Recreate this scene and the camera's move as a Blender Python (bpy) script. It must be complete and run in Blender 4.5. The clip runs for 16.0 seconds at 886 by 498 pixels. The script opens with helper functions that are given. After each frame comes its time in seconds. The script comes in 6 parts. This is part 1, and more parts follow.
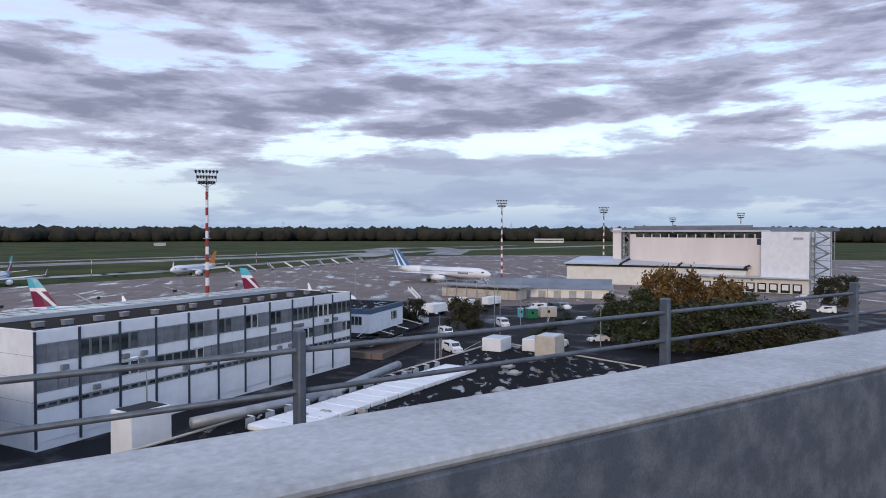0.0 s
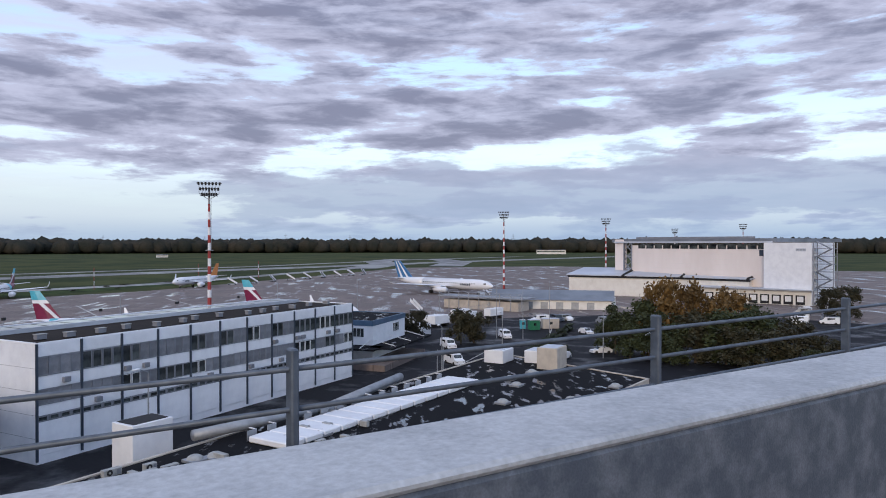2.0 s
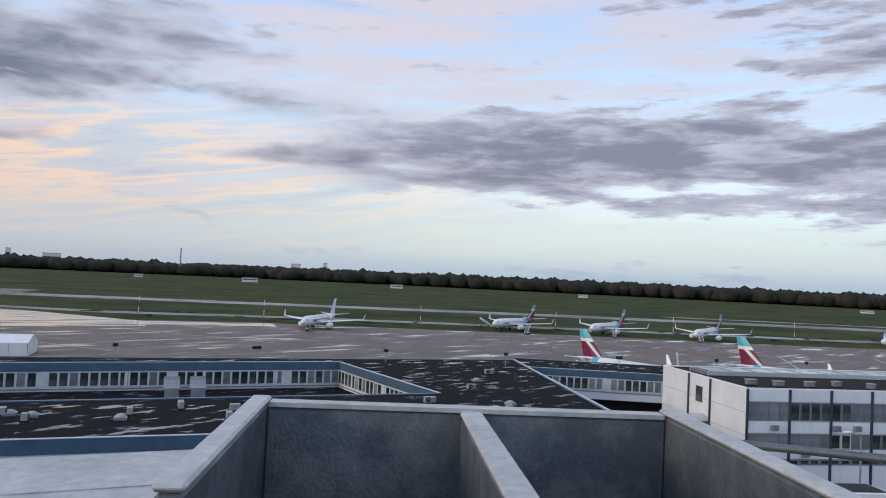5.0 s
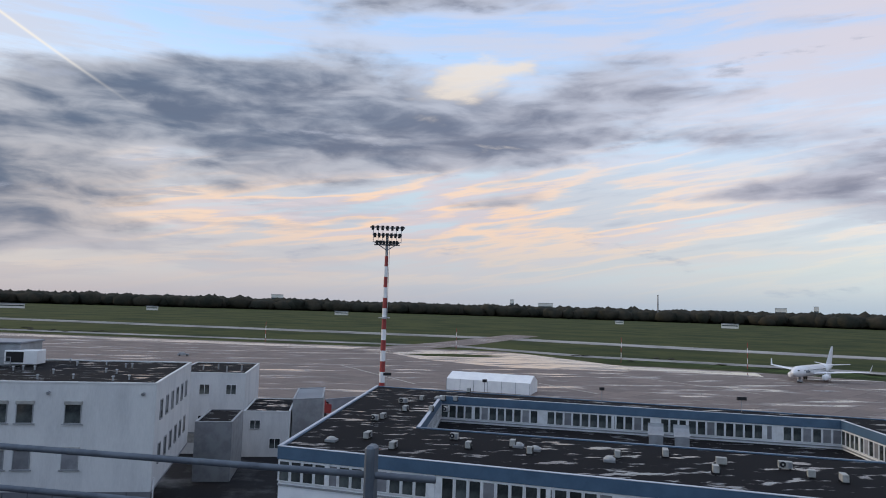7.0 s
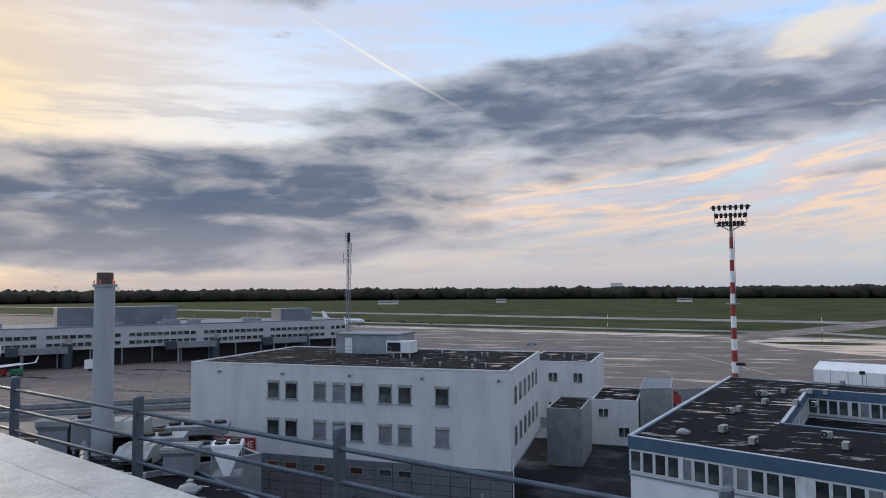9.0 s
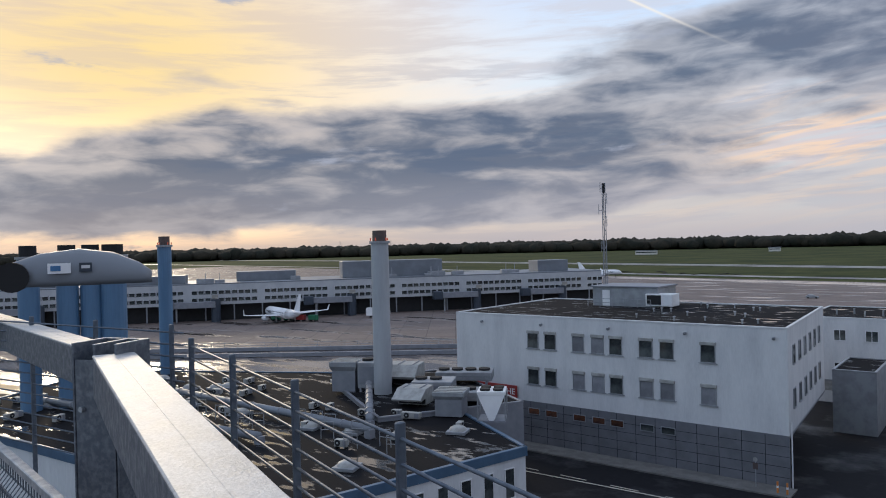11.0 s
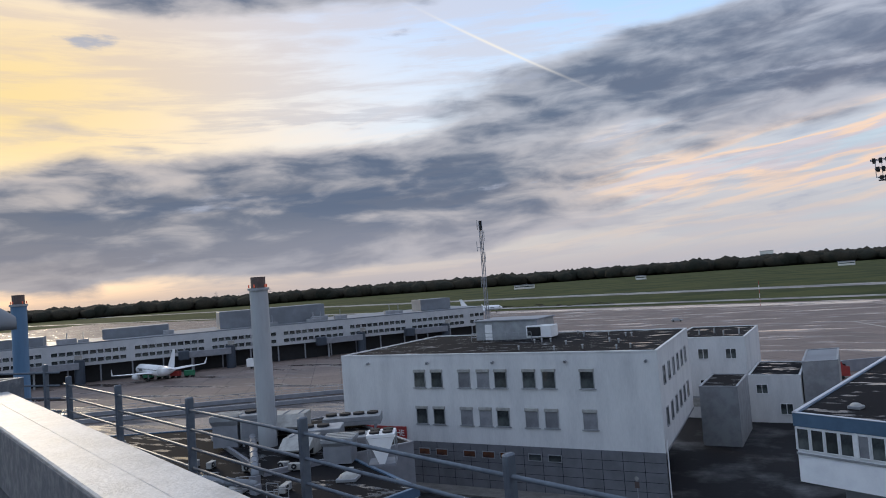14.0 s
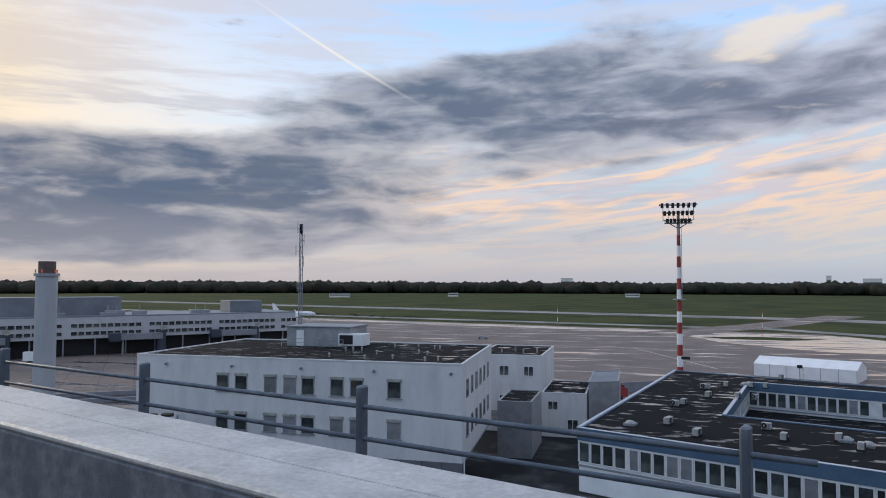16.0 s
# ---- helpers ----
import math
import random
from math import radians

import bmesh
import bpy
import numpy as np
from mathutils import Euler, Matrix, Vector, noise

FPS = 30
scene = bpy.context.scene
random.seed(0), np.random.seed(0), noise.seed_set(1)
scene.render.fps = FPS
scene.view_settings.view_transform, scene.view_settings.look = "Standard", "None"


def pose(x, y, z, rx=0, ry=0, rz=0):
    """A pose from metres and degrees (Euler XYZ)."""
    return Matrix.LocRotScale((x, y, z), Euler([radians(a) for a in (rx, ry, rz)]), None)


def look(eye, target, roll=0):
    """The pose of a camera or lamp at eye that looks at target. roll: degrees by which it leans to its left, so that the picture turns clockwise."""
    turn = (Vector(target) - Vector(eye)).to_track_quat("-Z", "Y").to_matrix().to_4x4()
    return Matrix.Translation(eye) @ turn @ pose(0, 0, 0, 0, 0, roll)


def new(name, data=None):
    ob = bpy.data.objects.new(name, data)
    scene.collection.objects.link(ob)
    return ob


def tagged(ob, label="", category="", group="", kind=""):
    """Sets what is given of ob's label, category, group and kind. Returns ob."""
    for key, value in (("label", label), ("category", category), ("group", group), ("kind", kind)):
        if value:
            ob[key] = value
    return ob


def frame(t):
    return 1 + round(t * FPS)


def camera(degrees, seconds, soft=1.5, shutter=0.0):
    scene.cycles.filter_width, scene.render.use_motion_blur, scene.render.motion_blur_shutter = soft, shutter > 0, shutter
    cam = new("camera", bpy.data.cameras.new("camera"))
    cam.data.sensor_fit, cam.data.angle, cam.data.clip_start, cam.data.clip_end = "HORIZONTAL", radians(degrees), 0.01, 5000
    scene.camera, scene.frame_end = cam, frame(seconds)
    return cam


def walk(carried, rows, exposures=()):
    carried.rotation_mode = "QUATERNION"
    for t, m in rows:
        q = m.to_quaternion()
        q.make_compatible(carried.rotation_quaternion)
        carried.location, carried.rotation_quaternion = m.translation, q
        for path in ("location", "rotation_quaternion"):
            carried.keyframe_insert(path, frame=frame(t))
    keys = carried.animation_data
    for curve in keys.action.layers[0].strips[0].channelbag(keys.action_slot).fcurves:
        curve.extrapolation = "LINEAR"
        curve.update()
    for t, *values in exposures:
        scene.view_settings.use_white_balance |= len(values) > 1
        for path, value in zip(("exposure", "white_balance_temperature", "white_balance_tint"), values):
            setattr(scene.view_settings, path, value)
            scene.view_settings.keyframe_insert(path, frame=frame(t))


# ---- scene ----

import collections
import functools

cam = camera(63.50, 16.0, 1.0)
PATH = [
    (0.0, pose(0.351, -1.259, 22.565, 88.62, -0.03, -97.03)),
    (0.5, pose(0.400, -1.275, 22.580, 88.79, 0.30, -96.85)),
    (1.0, pose(0.420, -1.285, 22.600, 88.95, 0.05, -96.72)),
    (1.5, pose(0.400, -1.285, 22.598, 89.16, 0.29, -96.76)),
    (2.0, pose(0.311, -1.281, 22.586, 89.54, 0.05, -96.86)),
    (2.5, pose(0.180, -1.290, 22.584, 90.24, -0.33, -95.60)),
    (3.0, pose(0.141, -1.290, 22.584, 91.18, -0.76, -91.19)),
    (3.5, pose(0.135, -1.080, 22.585, 91.85, -1.59, -82.77)),
    (4.0, pose(0.097, -0.469, 22.586, 92.05, -2.25, -71.66)),
    (4.5, pose(0.063, -0.151, 22.543, 92.00, -2.37, -58.72)),
    (5.0, pose(-0.030, -0.047, 22.539, 92.32, -2.76, -44.85)),
    (5.2, pose(-0.060, -0.030, 22.539, 92.88, -2.44, -39.64)),
    (7.3, pose(0.030, -0.050, 22.625, 94.15, -1.34, -2.82)),
    (7.5, pose(0.030, -0.052, 22.630, 93.86, -0.93, 0.89)),
    (8.0, pose(0.010, -0.050, 22.650, 93.56, -0.34, 8.59)),
    (8.5, pose(-0.010, -0.045, 22.668, 93.52, 0.31, 13.96)),
    (9.0, pose(0.030, -0.045, 22.682, 93.30, 0.40, 18.62)),
    (9.5, pose(0.070, -0.030, 22.705, 92.59, 0.12, 24.12)),
    (10.0, pose(-0.035, 0.150, 22.850, 91.14, -0.14, 31.07)),
    (10.2, pose(-0.060, 0.180, 22.872, 90.50, -0.14, 33.61)),
    (12.3, pose(-0.115, 0.110, 22.850, 90.00, 2.33, 41.12)),
    (12.5, pose(-0.110, 0.106, 22.847, 90.37, 2.67, 40.70)),
    (13.0, pose(-0.080, 0.096, 22.825, 91.30, 3.39, 38.44)),
    (13.5, pose(-0.047, 0.085, 22.800, 92.08, 3.98, 34.43)),
    (14.0, pose(-0.050, 0.030, 22.745, 92.58, 4.31, 29.42)),
    (14.5, pose(-0.065, -0.050, 22.692, 92.66, 4.08, 24.94)),
    (15.0, pose(-0.080, -0.100, 22.655, 92.49, 3.17, 21.54)),
    (15.5, pose(-0.088, -0.136, 22.631, 92.46, 1.57, 18.68)),
    (16.0, pose(-0.090, -0.150, 22.620, 92.79, -0.16, 14.80)),
]

walk(cam, PATH, [(0.0, 0.08, 6150, 15), (3.4, 0.06, 6150, 14), (4.8, 0.02, 6450, 10), (7.3, 0.0, 6500, 10), (16.0, 0.0, 6450, 10)])

# ---- world, sun ----
world = bpy.data.worlds.new("evening_sky")
scene.world = world
world.use_nodes = True
WN, WL = world.node_tree.nodes, world.node_tree.links
WN.clear()


def wnode(kind, **values):
    n = WN.new(kind)
    for key, value in values.items():
        n.inputs[int(key[1:])].default_value = value
    return n


def wmath(op, a, b=None, c=None, clamp=False):
    n = WN.new("ShaderNodeMath")
    n.operation, n.use_clamp = op, clamp
    for i, v in enumerate((a, b, c)):
        if v is None:
            continue
        if isinstance(v, (int, float)):
            n.inputs[i].default_value = v
        else:
            WL.new(v, n.inputs[i])
    return n.outputs[0]


def wramp(fac, stops, smooth=True):
    n = WN.new("ShaderNodeValToRGB")
    n.color_ramp.interpolation = "EASE" if smooth else "LINEAR"
    el = n.color_ramp.elements
    while len(el) < len(stops):
        el.new(0.5)
    for e, (p, c) in zip(el, stops):
        e.position = p
        e.color = (*c, 1) if isinstance(c, tuple) else (c, c, c, 1)
    WL.new(fac, n.inputs[0])
    return n.outputs[0]


def wmix(fac, a, b, kind="MIX"):
    n = WN.new("ShaderNodeMix")
    n.data_type, n.blend_type = "RGBA", kind
    for i, v in ((0, fac), (6, a), (7, b)):
        if isinstance(v, (int, float)):
            n.inputs[i].default_value = v
        elif isinstance(v, tuple):
            n.inputs[i].default_value = (*v, 1)
        else:
            WL.new(v, n.inputs[i])
    return n.outputs[2]


def wnoise(vec, scale, detail, rough, distort=0.0):
    n = WN.new("ShaderNodeTexNoise")
    n.inputs["Scale"].default_value, n.inputs["Detail"].default_value = scale, detail
    n.inputs["Roughness"].default_value, n.inputs["Distortion"].default_value = rough, distort
    WL.new(vec, n.inputs["Vector"])
    return n.outputs[0]


def wvec(x, y, z):
    n = WN.new("ShaderNodeCombineXYZ")
    for i, v in enumerate((x, y, z)):
        if isinstance(v, (int, float)):
            n.inputs[i].default_value = v
        else:
            WL.new(v, n.inputs[i])
    return n.outputs[0]


w_dir = WN.new("ShaderNodeTexCoord").outputs["Generated"]
w_sep = WN.new("ShaderNodeSeparateXYZ")
WL.new(w_dir, w_sep.inputs[0])
wx, wy, wz = w_sep.outputs
w_az = wmath("MULTIPLY", wmath("ARCTAN2", wmath("MULTIPLY", wx, -1.0), wy), 180 / math.pi)   # degrees to the left of +y
w_el = wmath("MULTIPLY", wmath("ARCSINE", wz), 180 / math.pi)
w_el0 = wmath("MAXIMUM", w_el, 0.0)


def wspot(az, el, raz, rel, tilt=0.0):
    """A soft hill of 1 at that place of the sky, falling to 0 at its radii."""
    da, de = wmath("SUBTRACT", w_az, az), wmath("SUBTRACT", w_el, el)
    ca, sa = math.cos(radians(tilt)), math.sin(radians(tilt))
    p = wmath("DIVIDE", wmath("ADD", wmath("MULTIPLY", da, ca), wmath("MULTIPLY", de, sa)), raz)
    q = wmath("DIVIDE", wmath("SUBTRACT", wmath("MULTIPLY", de, ca), wmath("MULTIPLY", da, sa)), rel)
    r2 = wmath("ADD", wmath("MULTIPLY", p, p), wmath("MULTIPLY", q, q))
    return wmath("EXPONENT", wmath("MULTIPLY", r2, -1.0))


# cloud banks and gaps: azimuth, height, their radii, tilt, strength
CLOUDS = ((46, 7.6, 26, 4.4, -3, 0.17), (26, 10.5, 16, 2.6, 0, 0.05), (8, 14.8, 20, 4.4, -12, 0.17), (60, 4.2, 22, 3.0, 0, 0.17), (-33, 8.5, 15, 2.6, -6, 0.10), (64, 25, 18, 4, 0, 0.10), (-18, 25, 20, 4, 0, 0.05), (-8, 10.5, 14, 1.4, -10, 0.05),
          (14, 21.5, 9, 4.5, 0, -0.20), (-4, 24, 8, 4, 0, -0.12), (44, 17, 13, 5, 0, -0.14), (64, 15, 12, 5, 0, -0.06), (2, 5.5, 34, 3.2, 0, -0.13), (-52, 3.4, 30, 2.0, 0, -0.18), (-58, 9.4, 24, 2.6, 0, 0.11), (-48, 17.5, 20, 4, 0, -0.10), (-28, 16, 14, 4, 0, -0.06), (-89, 7.2, 26, 1.2, 0, -0.10))
WEST = ((54, 6.8, 22, 3.6, -3, 0.62), (30, 8.2, 15, 3.6, 0, 0.66), (62, 3.6, 30, 2.2, 0, 0.46), (34, 4.4, 17, 2.2, 0, 0.46), (8, 15.2, 14, 4.4, -6, 0.78), (-10, 13.4, 14, 2.8, -8, 0.52), (24, 14.6, 8, 2.4, 0, 0.24), (14, 10.6, 9, 1.2, -8, -0.26), (34, 5.6, 12, 0.6, 4, -0.22), (46, 23.6, 22, 2.6, 0, 0.8), (-6, 25.0, 12, 2.6, 0, 0.60),
        (-22, 18.8, 9, 3.0, 0, 0.30), (-44, 9.4, 14, 2.2, 0, 0.50), (58, 13.0, 5, 0.9, 0, 0.3), (45, 17.5, 4, 0.9, 0, 0.3), (-28, 8.6, 9, 0.8, -4, 0.34), (-12, 8.3, 5, 0.7, -4, 0.36), (-34, 13, 10, 1.6, 0, 0.25), (15, 21.6, 10, 2.8, 0, -0.40), (46, 16.5, 18, 3.4, 0, -0.26), (2, 5.5, 22, 2.6, 0, -0.14))
# clear sky: physical sky, with the pale evening horizon
w_sky = WN.new("ShaderNodeTexSky")
w_sky.sky_type, w_sky.sun_disc = "NISHITA", False
w_sky.sun_elevation, w_sky.sun_rotation = radians(8), radians(-64)
w_sky.air_density, w_sky.dust_density, w_sky.ozone_density = 1.0, 1.2, 2.0
w_blue = wramp(wmath("DIVIDE", w_el0, 60.0), [(0.0, (0.52, 0.60, 0.68)), (0.05, (0.66, 0.74, 0.76)), (0.12, (0.66, 0.78, 0.86)), (0.22, (0.50, 0.68, 0.90)), (0.38, (0.34, 0.54, 0.88)), (0.75, (0.50, 0.64, 0.86)), (1.0, (0.56, 0.68, 0.88))])
w_side = wramp(wmath("DIVIDE", wmath("ADD", w_az, 60.0), 90.0), [(0.0, 0.0), (1.0, 1.0)])
w_clear = wmix(0.08, wmix(wmath("MULTIPLY", w_side, wspot(20, 2, 90, 9)), w_blue, (0.50, 0.53, 0.58)), w_sky.outputs[0], "ADD")
w_warm = wmath("ADD", wspot(64, 15, 30, 13), wmath("MULTIPLY", wspot(4, 5.8, 40, 4.2), 0.75), clamp=True)
w_clear = wmix(wmath("MULTIPLY", w_warm, 0.9), w_clear, wmix(wspot(64, 14, 36, 22), (0.80, 0.62, 0.52), (0.92, 0.68, 0.44)))
w_clear = wmix(wmath("MULTIPLY", wspot(62, 14, 16, 8), 0.8), w_clear, (1.0, 0.76, 0.33))

# cloud decks on a flat layer over the ground
w_den = wmath("ADD", wmath("MAXIMUM", wz, 0.0), 0.085)
w_u, w_v = wmath("DIVIDE", wx, w_den), wmath("DIVIDE", wy, w_den)
w_flat = wvec(w_u, w_v, 0.0)
w_big = wnoise(w_flat, 0.75, 3.0, 0.5, 0.1)
w_mid = wnoise(w_flat, 2.1, 9.0, 0.56, 0.12)
w_fine = wnoise(wvec(wmath("MULTIPLY", w_az, 0.11), wmath("MULTIPLY", w_el, 0.50), 4.0), 1.7, 9.0, 0.58, 0.3)
w_streak = wnoise(wvec(wmath("MULTIPLY", wmath("ADD", w_az, wmath("MULTIPLY", w_el, 1.5)), 0.035), wmath("MULTIPLY", w_el, 0.30), 1.7), 2.2, 9.0, 0.6, 0.25)
w_deck = wnoise(wvec(wmath("MULTIPLY", w_az, 0.060), wmath("MULTIPLY", wmath("ADD", w_el, wmath("MULTIPLY", w_az, 0.008)), 0.30), 1.0), 1.55, 11.0, 0.60, 0.15)
w_n = wmath("ADD", wmath("MULTIPLY", w_big, 0.35), wmath("ADD", wmath("MULTIPLY", w_mid, 0.06), wmath("MULTIPLY", w_deck, 0.59)))
w_bias = wmath("MULTIPLY", wspot(-97, 15, 46, 11), 0.085)
for az, el, raz, rel, tilt, k in CLOUDS:
    w_bias = wmath("ADD", w_bias, wmath("MULTIPLY", wspot(az, el, raz, rel, tilt), k))
w_cover = wmath("ADD", wmath("ADD", w_n, wmath("MULTIPLY", wmath("SUBTRACT", w_fine, 0.5), 0.30)), w_bias)
# western banks: soft broad masses, billowed at the rims
w_soft = wnoise(wvec(wmath("MULTIPLY", w_az, 0.055), wmath("MULTIPLY", wmath("ADD", w_el, wmath("MULTIPLY", w_az, 0.05)), 0.13), 5.0), 1.0, 9.0, 0.52, 0.25)
w_curl = wnoise(wvec(wmath("MULTIPLY", w_az, 0.17), wmath("MULTIPLY", wmath("ADD", w_el, wmath("MULTIPLY", w_az, 0.02)), 0.60), 9.0), 1.0, 9.0, 0.52, 0.3)
w_west = wramp(wmath("DIVIDE", wmath("ADD", w_az, 52.0), 26.0), [(0.0, 0.0), (1.0, 1.0)])
w_wb = wmath("ADD", wmath("MULTIPLY", wmath("SUBTRACT", w_soft, 0.5), 0.85), wmath("MULTIPLY", wmath("SUBTRACT", w_curl, 0.5), 0.38))
for az, el, raz, rel, tilt, k in WEST:
    w_wb = wmath("ADD", w_wb, wmath("MULTIPLY", wspot(az, el, raz, rel, tilt), k))
w_mask = wmix(w_west, wramp(w_cover, [(0.485, 0.0), (0.555, 1.0)]), wramp(w_wb, [(0.15, 0.0), (0.40, 1.0)]))
w_thick = wramp(wmath("ADD", w_cover, wmath("MULTIPLY", wmath("SUBTRACT", w_fine, 0.5), 0.34)), [(0.49, 0.0), (0.72, 1.0)])
w_thick = wmix(w_west, w_thick, wramp(wmath("ADD", w_wb, wmath("MULTIPLY", wmath("SUBTRACT", w_curl, 0.5), 1.6)), [(0.12, 0.0), (0.92, 1.0)]))
w_deep = wmix(w_side, (0.23, 0.24, 0.325), (0.105, 0.145, 0.225))
w_pale = wmix(w_side, (0.53, 0.55, 0.67), (0.44, 0.48, 0.56))
w_grey = wmix(w_thick, w_pale, w_deep)
w_lit = wmix(wmath("MULTIPLY", wmath("MULTIPLY", w_warm, 0.45), wmath("SUBTRACT", 1.0, w_thick)), w_grey, (0.78, 0.58, 0.42))
# thin high veil, and drawn-out evening streaks low in the west
w_veil = wmath("MULTIPLY", wramp(w_streak, [(0.40, 0.0), (0.62, 1.0)]), wramp(wmath("DIVIDE", w_el0, 30.0), [(0.2, 0.25), (0.6, 0.8)]))
w_clear = wmix(wmath("MULTIPLY", w_veil, 0.75), w_clear, wmix(w_warm, (0.66, 0.67, 0.76), (0.74, 0.60, 0.50)))
w_rose = wmath("MULTIPLY", wmath("MULTIPLY", wspot(-46, 20, 30, 9), 0.95), wramp(w_streak, [(0.32, 0.3), (0.56, 1.0)]))
w_clear = wmix(w_rose, w_clear, (0.70, 0.67, 0.76))
w_lines = wnoise(wvec(wmath("MULTIPLY", w_az, 0.045), wmath("MULTIPLY", wmath("ADD", w_el, wmath("MULTIPLY", w_az, 0.15)), 0.40), 2.0), 1.5, 7.0, 0.52, 0.2)
w_glow = wramp(w_lines, [(0.30, (0.36, 0.43, 0.56)), (0.41, (0.55, 0.60, 0.69)), (0.49, (0.98, 0.69, 0.50)), (0.55, (0.66, 0.60, 0.66)), (0.66, (0.54, 0.68, 0.80))])
w_clear = wmix(wmath("MULTIPLY", wspot(-6, 7.5, 36, 5.5), 0.85, clamp=True), w_clear, w_glow)
w_band = wmath("MULTIPLY", wramp(w_streak, [(0.47, 0.0), (0.58, 1.0)]), wspot(30, 7.5, 26, 5.5))
w_clear = wmix(wmath("MULTIPLY", w_band, 0.95), w_clear, (0.40, 0.44, 0.54))
w_open = wramp(wmath("DIVIDE", w_el0, 60.0), [(0.55, 0.95), (0.85, 0.45)])        # the deck thins out overhead
w_all = wmix(wmath("MULTIPLY", w_mask, w_open), w_clear, w_lit)
# sunlit cloud head and a contrail
w_head = wramp(wmath("ADD", wmath("ADD", wmath("MULTIPLY", w_soft, 0.45), wmath("MULTIPLY", w_curl, 0.58)), wmath("MULTIPLY", wspot(-10.6, 18.2, 7.0, 2.2, -15), 0.29)), [(0.66, 0.0), (0.80, 1.0)])
w_all = wmix(wmath("MULTIPLY", w_head, 0.85), w_all, (0.86, 0.78, 0.70))
w_trail = wspot(23.72, 17.95, 4.87, 0.10, 28.29)
w_all = wmix(wmath("MULTIPLY", w_trail, 0.85), w_all, (0.95, 0.90, 0.82))
# haze and low cloud bank towards the horizon
w_bank = wramp(wmath("ADD", wmath("MULTIPLY", wnoise(wvec(wmath("MULTIPLY", w_az, 0.055), wmath("MULTIPLY", w_el, 0.22), 3.0), 1.6, 8.0, 0.6), 0.8), wmath("MULTIPLY", wspot(-112, 4.0, 36, 2.2), 0.36)), [(0.50, 0.0), (0.58, 1.0)])
w_all = wmix(wmath("MULTIPLY", w_bank, 0.8), w_all, wmix(w_mid, (0.30, 0.36, 0.48), (0.50, 0.52, 0.62)))
w_haze = wramp(wmath("DIVIDE", w_el0, 7.0), [(0.0, 0.85), (0.35, 0.5), (1.0, 0.0)])
w_hazecol = wmix(wmath("MULTIPLY", wspot(26, 0, 48, 14), 0.9), wmix(wspot(-50, 4, 34, 3.0), (0.34, 0.47, 0.62), (0.60, 0.70, 0.70)), (0.50, 0.455, 0.49))
w_hazecol = wmix(wspot(62, 2, 26, 8), w_hazecol, (0.30, 0.29, 0.33))
w_all = wmix(w_haze, w_all, w_hazecol)
w_ground = wramp(wmath("ADD", wmath("MULTIPLY", w_el, 0.5), 0.5), [(0.0, 0.0), (0.5, 1.0)])
w_all = wmix(w_ground, (0.05, 0.05, 0.05), w_all)
w_bg = WN.new("ShaderNodeBackground")
w_bg.inputs[1].default_value = 1.0
WL.new(w_all, w_bg.inputs[0])
WL.new(w_bg.outputs[0], WN.new("ShaderNodeOutputWorld").inputs[0])

sun = new("sun", bpy.data.lights.new("sun", "SUN"))
sun.data.energy, sun.data.angle, sun.data.color = 1.15, radians(14), (1.0, 0.84, 0.62)
sun.matrix_world = look((0, 0, 0), (math.sin(radians(64)) * 10, -math.cos(radians(64)) * 10, -2.6))


